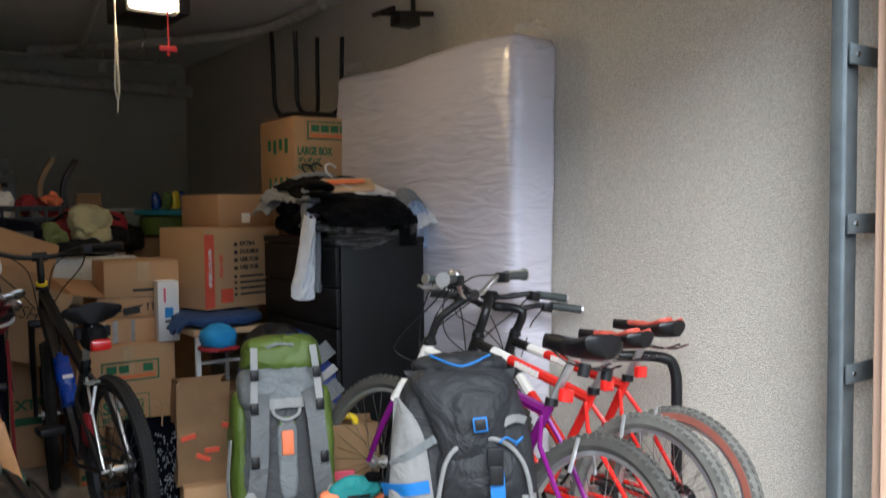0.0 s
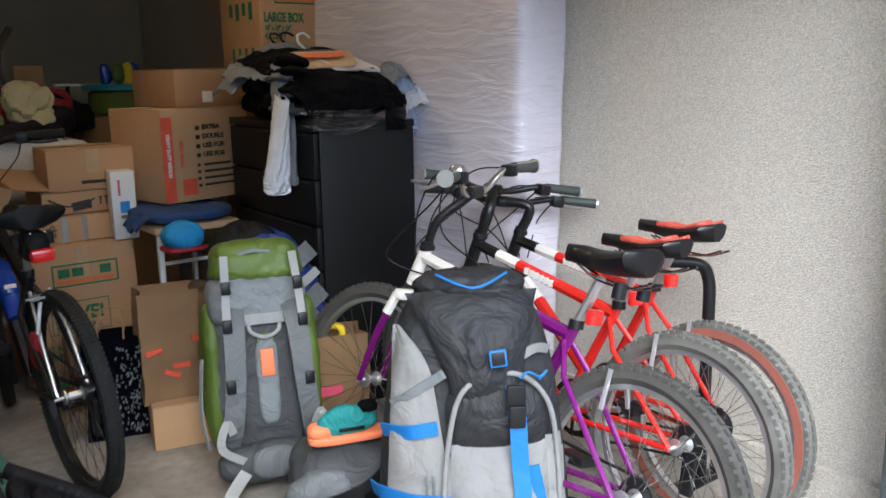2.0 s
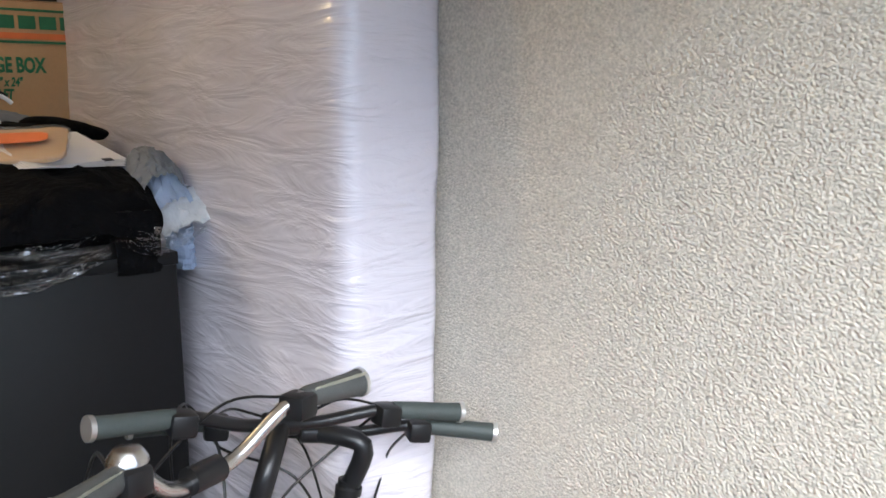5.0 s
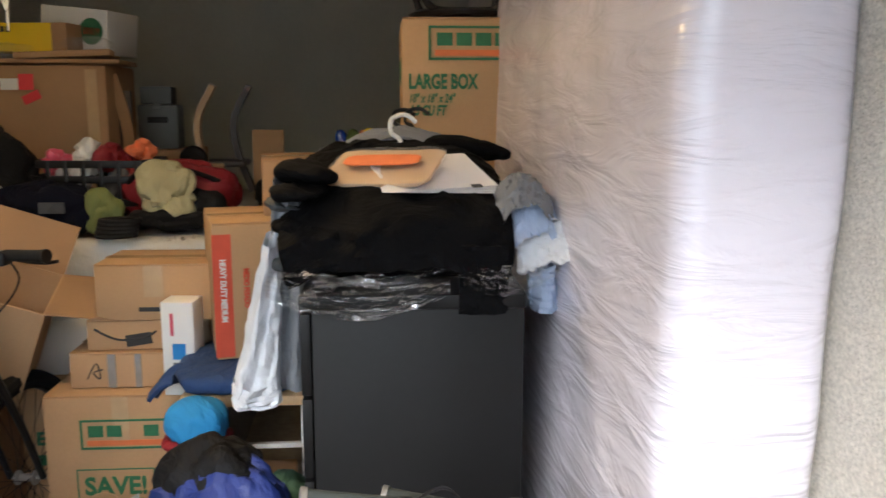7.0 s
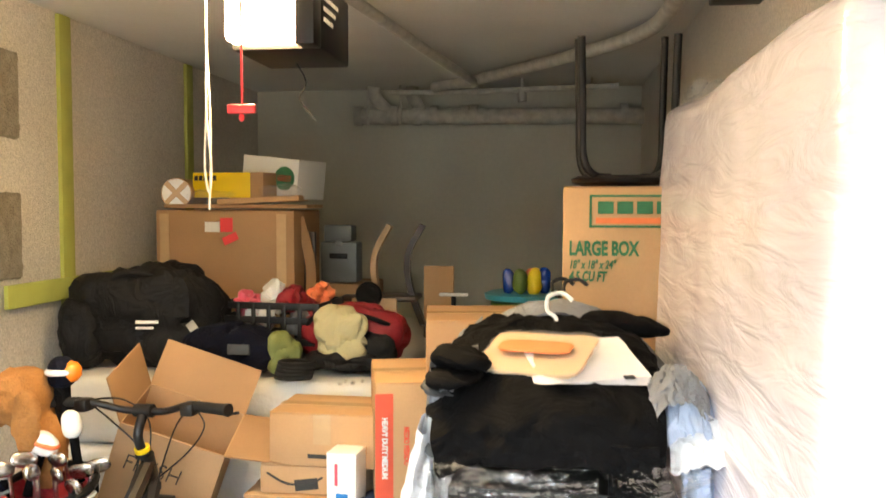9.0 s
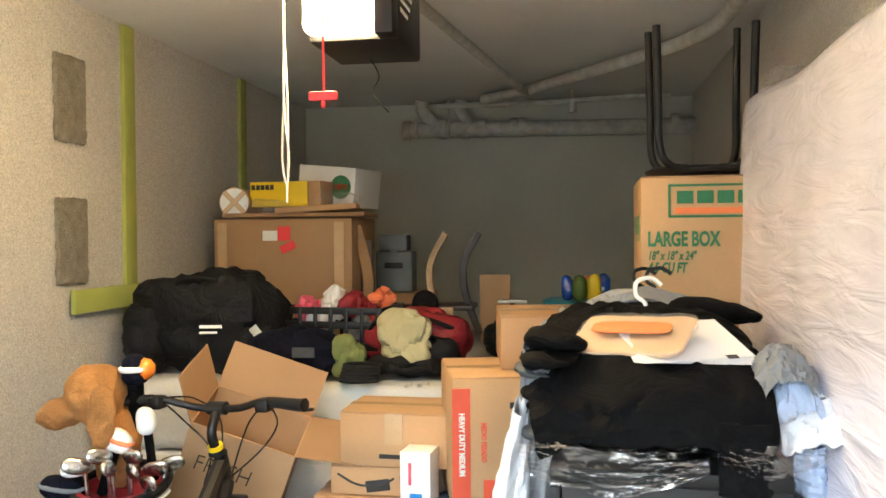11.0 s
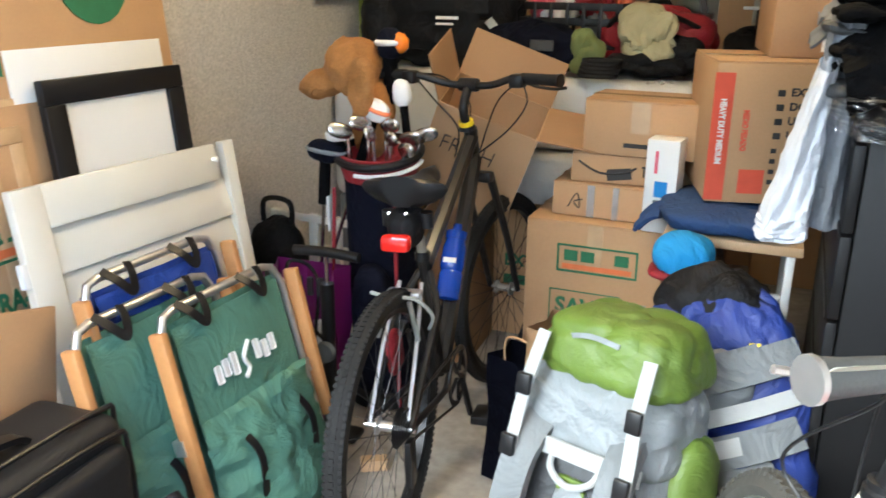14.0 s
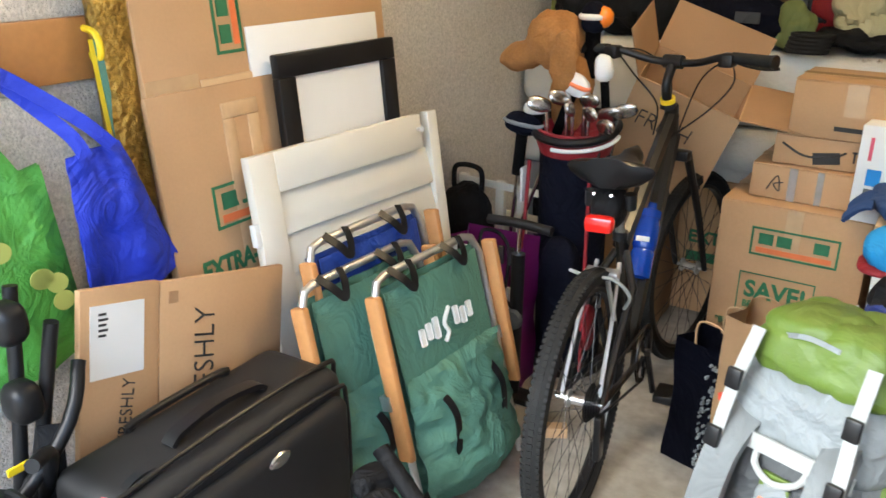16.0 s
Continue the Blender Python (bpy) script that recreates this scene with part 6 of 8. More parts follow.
# ---- golf bag ----
def golf_bag():
    ob = thing("golf_bag", pose(-1.03, 2.36, 0, 3, 0, 0), "navy and red golf bag full of clubs", "golf bag")
    part("body", lathe([(0.10, 0.0), (0.115, 0.01), (0.115, 0.45), (0.115, 0.81), (0.10, 0.81)], 28), M_NAVY, ob, "navy cloth body")
    part("cuff", lathe([(0.117, 0.80), (0.130, 0.84), (0.132, 0.88), (0.118, 0.88), (0.10, 0.85), (0.03, 0.82)], 28), M_REDCLOTH, ob, "red padded cuff")
    part("rim", tube([(0.135 * math.cos(a), 0.135 * math.sin(a), 0.88 + 0.02 * math.sin(a)) for a in (2 * math.pi * k / 28 for k in range(29))], 0.014, 8), M_BLACK, ob)
    part("white_trim", tube([(0.140 * math.cos(a), 0.140 * math.sin(a), 0.855 + 0.02 * math.sin(a)) for a in (math.pi * (1.45 + 0.6 * k / 14) for k in range(15))], 0.007, 8), M_WHITE, ob)
    part("pocket", soft((0.14, 0.10, 0.38), 3, 0.006, 6, 3, 18, 0.006, pose(0.02, -0.13, 0.16)), M_NAVY, ob, "navy zipped pocket")
    for x in (-0.11, 0.10):
        part("stand_leg", tube([(x, -0.11, 0.78), (x * 1.2, -0.16, 0.05)], 0.0065, 8), M_REDCLOTH, ob, "red metal stand leg")
    part("tag", boxbm((-0.155, -0.09, 0.62), (-0.145, -0.05, 0.74), 0.004), M_WHITE, ob)
    part("base", lathe([(0.11, 0), (0.135, 0.005), (0.135, 0.05), (0.12, 0.06)], 24), M_BLACK, ob)
    return ob


golf_bag()


def club(x, y, tx, ty, length, kind, label):
    """One club in the bag: its shaft from inside the bag to the head above the rim."""
    m = pose(-1.03, 2.36, 0, 3, 0, 0)
    ob = thing("golf_club", m, label, "golf club", "golf clubs")
    a, b = Vector((x * 0.5, y * 0.5, 0.10)), Vector((tx, ty, length))
    part("shaft", tube([a, b], 0.0065, 8), M_STEEL, ob)
    d = Vector((tx, ty, 0))
    d = d.normalized() if d.length > 0.01 else Vector((1, 0, 0))
    if kind == "iron":
        bm = soft((0.085, 0.024, 0.050), 2.4, 0.001, 5, x, 14, 0, pose(0, 0, -0.01, 0, -18))
        h = part("head", bm, M_STEEL, ob, "polished steel iron head")
        h.matrix_local = Matrix.Translation(b + d * 0.03) @ pose(0, 0, 0, 18, 0, math.degrees(math.atan2(d.y, d.x)))
    return ob


for i, (tx, ty, L) in enumerate(((0.02, -0.08, 0.95), (0.06, -0.05, 0.93), (-0.02, -0.04, 0.97), (0.09, 0.0, 0.92), (0.03, -0.01, 0.96), (0.11, -0.06, 0.90), (-0.07, -0.08, 0.95), (0.13, 0.02, 0.93))):
    club(tx * 0.8, ty * 0.8, tx, ty, L, "iron", "steel golf iron standing in the bag")


def headcover(p, size, rot, material, label, stripe=None):
    ob = thing("headcover", pose(-1.03, 2.36, 0, 3, 0, 0) @ pose(*p, *rot), label, "headcover", "headcovers")
    part("sock", soft(size, 2.5, 0.004, 8, p[0] * 9, 18, 0.003, None, 0.15), material, ob)
    part("neck", tube([(0, 0, 0.02), (0, 0, -0.14)], min(size[0], size[1]) * 0.28, 12), M_BLACKCLOTH, ob)
    part("shaft", tube([(0, 0, -0.14), (0.0, 0.0, -0.5)], 0.0065, 8), M_STEEL, ob)
    if stripe:
        part("stripe", soft((size[0] * 1.03, size[1] * 1.03, size[2] * 0.28), 2.5, 0.002, 8, 1, 14, 0, pose(0, 0, size[2] * 0.4)), stripe, ob)
    return ob


headcover((-0.02, 0.0, 0.98), (0.10, 0.06, 0.075), (0, 20, 0), M_WHITE, "white headcover with orange edging", M_CORAL)
headcover((0.08, 0.02, 1.03), (0.065, 0.05, 0.085), (0, -6, 0), M_WHITE, "white and black driver headcover")
headcover((-0.11, -0.06, 0.92), (0.10, 0.05, 0.05), (0, -12, 0), M_WHITE, "white leather putter headcover with black edging")
headcover((-0.16, -0.07, 0.85), (0.14, 0.07, 0.075), (0, 6, 0), M_NAVY, "navy mallet putter cover", M_LIGHTGREY)
headcover((0.0, 0.10, 1.16), (0.09, 0.09, 0.10), (0, 0, 0), M_NAVY, "striped knit headcover with an orange ball", M_WHITE)
ball = thing("orange_ball", pose(-1.0, 2.40, 1.215), "orange foam ball on a knit headcover", "ball")
part("shell", lathe([(0.001, -0.035), (0.02, -0.029), (0.033, -0.012), (0.033, 0.012), (0.02, 0.029), (0.001, 0.035)], 20), M_ORANGE_REFL, ball)
# plush headcover in the shape of a dog, one plain form
bm = soft((0.19, 0.18, 0.19), 2.1, 0.010, 24, 2, 30, 0.006, pose(-1.145, 2.37, 1.045))
for k, sz, p, r in ((1, (0.17, 0.12, 0.10), (-1.235, 2.355, 1.035), (0, -14, 0)), (2, (0.09, 0.06, 0.21), (-1.085, 2.285, 0.985), (6, 8, 0)), (3, (0.14, 0.14, 0.26), (-1.10, 2.39, 0.84), (0, 6, 0)), (4, (0.10, 0.06, 0.18), (-1.12, 2.46, 1.0), (-6, 6, 0))):
    e = soft(sz, 2.1, 0.008, 24, k, 24, 0.005, pose(*p, *r))
    me = bpy.data.meshes.new("tmp")
    e.to_mesh(me)
    e.free()
    bm.from_mesh(me)
    bpy.data.meshes.remove(me)
dog = part("plush_headcover", bm, M_PLUSH)
weld = dog.modifiers.new("weld", "REMESH")
weld.mode, weld.voxel_size, weld.use_smooth_shade = "VOXEL", 0.006, True
tagged(dog, "brown plush toy headcover on a golf club", "plush toy")


# ---- floor pump, gift bag, slatted crate, dark bags along the wall ----
pm = thing("floor_pump", pose(-1.075, 2.03, 0), "black upright bicycle floor pump", "pump")
part("barrel", tube([(0, 0, 0.02), (0, 0, 0.52)], 0.022, 14), M_BLACK, pm)
part("rod", tube([(0, 0, 0.52), (0, 0, 0.61)], 0.007, 8), M_STEEL, pm)
part("handle", tube([(-0.11, 0, 0.615), (-0.03, 0, 0.62), (0.03, 0, 0.62), (0.11, 0, 0.615)], 0.016, 10), M_BLACK, pm)
part("base", boxbm((-0.10, -0.04, 0), (0.10, 0.04, 0.025), 0.01), M_BLACK, pm)
part("gauge", lathe([(0.001, 0.02), (0.032, 0.018), (0.035, 0)], 20, pose(0, -0.02, 0.30, 90)), M_GREYPLASTIC, pm, "round pressure gauge")
part("hose", tube(curve([(0.02, 0, 0.30), (-0.10, -0.04, 0.45), (-0.12, -0.02, 0.58), (-0.05, 0.03, 0.5), (-0.09, 0, 0.1)], 8), 0.006, 8), M_RUBBER, pm)
gb = paper_bag(pose(-1.22, 2.13, 0, 0, 0, 4), 0.27, 0.13, 0.52, M_MAGENTA, "tall magenta and white shop bag", False, "shop_bag")
part("panel", boxbm((-0.132, -0.079, 0.02), (0.01, -0.069, 0.50), 0.002), M_WHITE, gb, "white printed panel", smooth=False)
bm = B()
for i in range(7):
    add_box(bm, (-0.13 + i * 0.037, -0.083, 0.46), (-0.113 + i * 0.037, -0.071, 0.52))
part("stripes", bm, M_BLACKINK, gb, "black stripes", smooth=False)
part("letter_bars", boxbm((0.075, -0.083, 0.22), (0.10, -0.071, 0.38), 0.001), M_WHITE, gb, "white unreadable name bar", smooth=False)
part("spot", soft((0.06, 0.01, 0.08), 2.2, 0, 4, 0, 12, 0, pose(-0.09, -0.078, 0.33)), M_PINK, gb)
cr = thing("slatted_crate", pose(-1.395, 2.74, 0, 0, 0, -4), "cream painted slatted wooden crate", "crate")
for z in (0.02, 0.13, 0.25):
    part("slat", boxbm((-0.24, -0.16, z), (0.24, -0.145, z + 0.075), 0.003), M_CREAM, cr)
    part("slat", boxbm((-0.24, 0.145, z), (0.24, 0.16, z + 0.075), 0.003), M_CREAM, cr)
for x in (-0.225, -0.05, 0.05, 0.225):
    part("post", boxbm((x - 0.02, -0.145, 0), (x + 0.02, -0.12, 0.55), 0.003), M_CREAM, cr)
part("base", boxbm((-0.24, -0.145, 0), (0.24, 0.145, 0.018), 0.003), M_CREAM, cr)
part("top_rail", boxbm((-0.24, -0.153, 0.52), (0.24, -0.146, 0.55), 0.003), M_CREAM, cr)
for i, (x, y, w, h) in enumerate(((-1.50, 2.43, 0.24, 0.58), (-1.34, 3.00, 0.30, 0.60), (-1.52, 2.20, 0.22, 0.42))):
    db = thing("dark_bag", pose(x, y, 0, 0, 0, 20 * i), "dark navy cloth bag slumped against the wall", "bag", "dark bags")
    part("body", soft((w, 0.22, h), 2.5, 0.03, 5, i * 3, 22, 0.02), M_NAVY if i else M_BLACKNYLON, db)
    part("handle", tube(curve([(-0.06, 0, h - 0.02), (-0.05, 0, h + 0.06), (0.05, 0, h + 0.06), (0.06, 0, h - 0.02)], 6), 0.010, 8), M_BLACKNYLON, db)
wdb = thing("wood_block", pose(-0.86, 1.90, 0, 0, 0, 30), "small offcut of pale wood on the floor", "wood")
part("block", boxbm((-0.04, -0.02, 0), (0.04, 0.02, 0.035), 0.003), M_WOODPALE, wdb)


# ---- small cartons on the saving-offer carton ----
ups = carton(pose(-0.255, 2.77, 0.868, 0, 0, -2), 0.37, 0.27, 0.175, "small brown shipping carton on top of a stack", group="small cartons")
part("name_bar", boxbm((-0.05, -0.1365, 0.028), (0.06, -0.134, 0.042)), M_BLACKINK, ups, "dark unreadable name bar", smooth=False)
part("tape", boxbm((-0.03, -0.1365, 0.075), (0.03, -0.134, 0.175)), M_TAPE, ups, smooth=False)
am = carton(pose(-0.335, 2.78, 0.770, 0, 0, 1), 0.29, 0.27, 0.095, "flat shipping carton with dark tape in a stack", group="small cartons")
part("tape", boxbm((-0.02, -0.1365, 0.012), (0.06, -0.134, 0.05), 0, pose(0, 0, 0, 0, -8)), M_BLACKINK, am, "dark printed tape", smooth=False)
part("swoosh", tube(curve([(-0.12, -0.136, 0.07), (-0.05, -0.136, 0.035), (0.03, -0.136, 0.04), (0.07, -0.136, 0.06)], 6), 0.004, 5), M_BLACKINK, am, "dark printed curve")
bm = B()
for x in (0.095, 0.12):
    add_box(bm, (x - 0.003, -0.1365, 0.03), (x + 0.003, -0.134, 0.065))
    add_box(bm, (x - 0.008, -0.1365, 0.06), (x + 0.008, -0.134, 0.066))
part("arrows", bm, M_BLACKINK, am, smooth=False)
am2 = carton(pose(-0.355, 2.775, 0.652, 0, 0, -1.5), 0.35, 0.30, 0.11, "battered shipping carton with shiny tape in a stack", group="small cartons")
part("tape", boxbm((-0.055, -0.152, 0.0), (-0.03, -0.149, 0.11)), M_SHINE_TAPE, am2, "shiny torn tape", smooth=False)
part("tape", boxbm((0.03, -0.152, 0.0), (0.05, -0.149, 0.11)), M_SHINE_TAPE, am2, "shiny torn tape", smooth=False)
part("pen_mark", tube(curve([(-0.12, -0.151, 0.03), (-0.09, -0.151, 0.08), (-0.08, -0.151, 0.03), (-0.1, -0.151, 0.05), (-0.07, -0.151, 0.06)], 5), 0.0022, 5), M_BLACKINK, am2)
wt = thing("white_box", pose(-0.165, 2.585, 0.652, 0, 0, -6), "tall white product box with a blue square label", "box", "small cartons")
part("body", boxbm((-0.05, -0.05, 0), (0.05, 0.05, 0.295), 0.003), M_WHITE, wt)
part("label", boxbm((-0.018, -0.0515, 0.115), (0.022, -0.049, 0.165)), M_BLUEINK, wt, "blue square label", smooth=False)
part("side_bar", boxbm((-0.022, -0.0515, 0.19), (-0.012, -0.049, 0.26)), M_PINK, wt, smooth=False)
part("bars", boxbm((-0.018, -0.0515, 0.09), (0.022, -0.049, 0.105)), M_GREYPLASTIC, wt, smooth=False)

# open carton tipped on the bed edge, marked with pen strokes
oc = thing("open_carton", pose(-0.905, 2.78, 0.665, 14, 20, 12), "open tipped carton with black pen strokes", "box", "moving cartons")
w, d, h = 0.36, 0.30, 0.36
for nm, lo, hi in (("side", (-w / 2, -d / 2, 0), (w / 2, -d / 2 + 0.005, h)), ("side", (-w / 2, d / 2 - 0.005, 0), (w / 2, d / 2, h)), ("end", (-w / 2, -d / 2 + 0.005, 0), (-w / 2 + 0.005, d / 2 - 0.005, h)), ("end", (w / 2 - 0.005, -d / 2 + 0.005, 0), (w / 2, d / 2 - 0.005, h)), ("base", (-w / 2 + 0.005, -d / 2 + 0.005, 0), (w / 2 - 0.005, d / 2 - 0.005, 0.006))):
    part(nm, boxbm(lo, hi), M_CARD, oc, smooth=False)
part("flap", boxbm((0, -d / 2, -0.002), (0.22, d / 2, 0.003), 0, pose(w / 2, 0, h, 0, -12)), M_CARD2, oc, smooth=False)
part("flap", boxbm((-w / 2, 0, -0.002), (w / 2, 0.17, 0.003), 0, pose(0, d / 2, h, 62)), M_CARD_IN, oc, smooth=False)
part("flap", boxbm((-0.16, -d / 2, -0.002), (0, d / 2, 0.003), 0, pose(-w / 2, 0, h, 0, 60)), M_CARD_IN, oc, smooth=False)
line(oc, "FRESH", 0.085, front(-0.135, -d / 2 - 0.001, 0.20), M_BLACKINK, -0.0014, 0.1, 0.85)
under = carton(pose(-1.02, 2.84, 0, 0, 0, 2), 0.34, 0.34, 0.655, "brown carton standing under a tipped open carton", M_CARD2, group="moving cartons")
flc = thing("flattened_carton", pose(-0.72, 3.045, 0, -1), "flattened moving carton leaning on the bed base", "box", "moving cartons")
part("panel", boxbm((-0.16, -0.012, 0), (0.16, 0.012, 0.56), 0.003), M_CARD, flc)
line(flc, "EXTRA", 0.07, front(-0.10, -0.0135, 0.30), M_GREENINK, 0.002)
part("bar", boxbm((-0.10, -0.0145, 0.22), (0.08, -0.011, 0.26)), M_GREENINK, flc, smooth=False)


# ---- low bench with folded denim ----
bn = thing("bench", pose(0.075, 2.55, 0), "small wooden bench with white legs", "bench")
part("top", boxbm((-0.20, -0.24, 0.69), (0.18, 0.30, 0.72), 0.006), M_WOODPALE, bn)
for x in (-0.17, 0.15):
    for y in (-0.20, 0.26):
        part("leg", boxbm((x - 0.012, y - 0.012, 0), (x + 0.012, y + 0.012, 0.69), 0.003), M_WHITE, bn)
part("stretcher", boxbm((-0.158, -0.21, 0.55), (0.138, -0.19, 0.565), 0.003), M_WHITE, bn)
jn = thing("folded_jeans", pose(0.05, 2.52, 0.72), "folded dark blue jeans on the bench", "jeans")
part("fold", soft((0.42, 0.50, 0.075), 3.4, 0.012, 6, 4, 22, 0.012), M_DENIM, jn)
part("leg_end", drape(0, 0, 0, lambda u, v: (-0.19 - 0.07 * u, -0.22 + 0.16 * v, 0.05 - 0.05 * u * u + 0.015 * math.sin(v * 9)), 14, 12, 0.012), M_DENIM, jn)
bx = carton(pose(0.05, 2.47, 0, 0, 0, 3), 0.26, 0.24, 0.40, "dark carton stored under the bench", M_CARD2, group="small cartons")
bn2 = thing("beanie", pose(-0.05, 2.19, 0.63), "bright blue knit hat with a red rim on a backpack", "hat")
part("crown", soft((0.18, 0.16, 0.13), 2.3, 0.008, 7, 3, 20, 0.008), M_CYAN, bn2)
part("band", soft((0.185, 0.165, 0.03), 3, 0.003, 7, 3, 16, 0, pose(0, 0.0, 0.005)), M_REDCLOTH, bn2, "red knit band")
gs = thing("green_stuff_bag", pose(0.17, 2.30, 0), "dark green cloth sack on the floor", "bag")
part("body", soft((0.18, 0.22, 0.50), 2.6, 0.02, 6, 2, 20, 0.015), M_CANVAS, gs)


# ---- bed base and mattress lying across the back ----
bb = thing("bed_base", pose(-1.63, 3.08, 0), "box spring and white quilted mattress lying flat", "bed")
part("base", boxbm((0.02, 0.02, 0.0), (1.46, 1.95, 0.50), 0.01), M_GREYCLOTH, bb)
for z0, z1 in ((0.50, 0.77), (0.772, 1.05)):
    bm = B()
    add_box(bm, (0, 0, z0), (1.50, 1.98, z1), 0.05, seg=4)
    bmesh.ops.subdivide_edges(bm, edges=[e for e in bm.edges if e.calc_length() > 0.4], cuts=14, use_grid_fill=True)
    for v in bm.verts:
        v.co.z += 0.008 * noise.noise(v.co * 6) if v.co.z > z0 + 0.1 else 0
        v.co.y += 0.012 * noise.noise(v.co * 3)
    part("mattress", bm, M_QUILT, bb, "white quilted mattress")

ZB = 1.055


def blob(name, p, size, material, label, category, seed=1.0, lump=0.03, crease=0.02, rot=(0, 0, 0), group="", power=2.7, n=24):
    ob = thing(name, pose(*p, *rot), label, category, group)
    part("body", soft(size, power, lump, 5, seed, n, crease), material, ob)
    return ob


dg = blob("duffel_bag", (-1.20, 3.36, ZB), (0.60, 0.40, 0.45), M_BLACKNYLON, "large black fabric duffel bag on the mattress", "duffel bag", 5, 0.06, 0.03, (0, 0, 8))
part("end_pocket", soft((0.22, 0.30, 0.32), 2.6, 0.015, 6, 3, 18, 0.02, pose(-0.26, -0.06, 0)), M_BLACKNYLON, dg)
part("grab_strap", ribbon([(0.20, -0.17, 0.20), (0.26, -0.22, 0.14), (0.30, -0.22, 0.06), (0.26, -0.20, 0.02)], 0.035, (0, -1, 0.3), 0.006), M_STRAP, dg, "grey webbing strap")
part("handle", tube(curve([(-0.16, -0.14, 0.30), (-0.08, -0.17, 0.40), (0.08, -0.15, 0.38), (0.12, -0.14, 0.28)], 6), 0.012, 8), M_BLACKNYLON, dg)
bm = B()
add_box(bm, (-0.01, -0.198, 0.20), (0.08, -0.186, 0.212))
add_box(bm, (-0.01, -0.200, 0.178), (0.06, -0.188, 0.186))
part("name_bars", bm, M_WHITE, dg, "white unreadable bars", smooth=False)
nv = blob("navy_bag", (-0.78, 3.20, ZB), (0.44, 0.24, 0.20), M_NAVY, "navy cloth bag with a pale crest on the mattress", "bag", 2, 0.02, 0.02)
part("crest", boxbm((0.02, -0.128, 0.10), (0.11, -0.118, 0.14), 0.003), M_DARKGREY, nv, "pale printed crest", smooth=False)


def crate():
    ob = thing("plastic_crate", pose(-0.68, 3.52, ZB, 0, 0, -6), "black plastic milk crate full of oddments", "crate")
    w, d, h = 0.46, 0.30, 0.27
    for z in (0.0, 0.09, 0.18, 0.24):
        for y in (-d / 2, d / 2 - 0.012):
            part("band", boxbm((-w / 2, y, z), (w / 2, y + 0.012, z + 0.03), 0.003), M_BLACK, ob)
        for x in (-w / 2, w / 2 - 0.012):
            part("band", boxbm((x, -d / 2 + 0.013, z), (x + 0.012, d / 2 - 0.013, z + 0.03), 0.003), M_BLACK, ob)
    for i in range(7):
        x = -w / 2 + 0.02 + i * (w - 0.04) / 6
        part("rib", boxbm((x - 0.008, -d / 2 - 0.002, 0), (x + 0.008, -d / 2 + 0.010, h), 0.002), M_BLACK, ob)
        part("rib", boxbm((x - 0.008, d / 2 - 0.010, 0), (x + 0.008, d / 2 + 0.002, h), 0.002), M_BLACK, ob)
    part("tray", boxbm((-w / 2 + 0.014, -d / 2 + 0.014, 0), (w / 2 - 0.014, d / 2 - 0.014, 0.01)), M_BLACK, ob)
    for i, (x, mm, z) in enumerate(((-0.15, M_PINK, 0.17), (-0.05, M_WHITE, 0.2), (0.06, M_REDCLOTH, 0.2), (0.15, M_REDCLOTH, 0.17), (-0.10, M_PAPER, 0.12), (0.10, M_GREYCLOTH, 0.1))):
        part("oddment", soft((0.13, 0.16, 0.14), 2.3, 0.03, 9, i * 2, 14, 0.03, pose(x, -0.03 + 0.05 * (i % 2), z)), mm, ob)
    part("orange_rag", soft((0.12, 0.10, 0.12), 2, 0.05, 12, 4, 16, 0.03, pose(0.19, -0.02, 0.24)), M_CORAL, ob, "frayed orange cloth")
    return ob


crate()
rb = blob("red_bag", (-0.34, 3.45, ZB), (0.46, 0.30, 0.27), M_REDCLOTH, "red and black sports bag on the mattress", "bag", 8, 0.03, 0.025)
part("black_panel", soft((0.30, 0.14, 0.16), 2.5, 0.02, 6, 1, 18, 0.02, pose(0.05, -0.12, 0.0)), M_BLACKNYLON, rb, "black lower panel")
part("rim", tube(curve([(-0.19, -0.08, 0.17), (-0.12, -0.14, 0.23), (0.05, -0.15, 0.235), (0.18, -0.08, 0.18)], 6), 0.010, 8), M_BLACKNYLON, rb)
kh = blob("khaki_shorts", (-0.36, 3.235, ZB + 0.05), (0.26, 0.12, 0.22), M_KHAKI, "crumpled khaki shorts on a bag", "shorts", 3, 0.035, 0.035, (-8, 4, 0), power=3)
kb = blob("black_pouch", (-0.34, 3.26, ZB), (0.32, 0.18, 0.10), M_BLACKNYLON, "small black pouch under the shorts", "bag", 4)
ol = blob("olive_cap", (-0.58, 3.16, ZB), (0.16, 0.12, 0.17), M_OLIVE, "olive green mesh cap on the mattress", "cap", 6, 0.03, 0.02, (0, 12, 0))
cc = thing("cable_coil", pose(-0.50, 3.09, ZB + 0.005), "coil of black cable on the mattress", "cable")
for i in range(5):
    part("turn", tube([(0.07 * math.cos(a) + 0.004 * i, 0.05 * math.sin(a), 0.012 + 0.014 * i) for a in (2 * math.pi * k / 20 for k in range(21))], 0.008, 6), M_RUBBER, cc)
bub = thing("bead_string", pose(-0.27, 3.06, ZB), "little heap of clear beads on the mattress", "beads")
bm = B()
for i in range(14):
    q = pose(random.uniform(-0.05, 0.05), random.uniform(-0.03, 0.03), 0.008)
    add_lathe(bm, [(0.001, -0.008), (0.008, 0), (0.001, 0.008)], 8, q)
bd = part("beads", bm, M_FILM, bub)
bd["kind"] = "stuff"

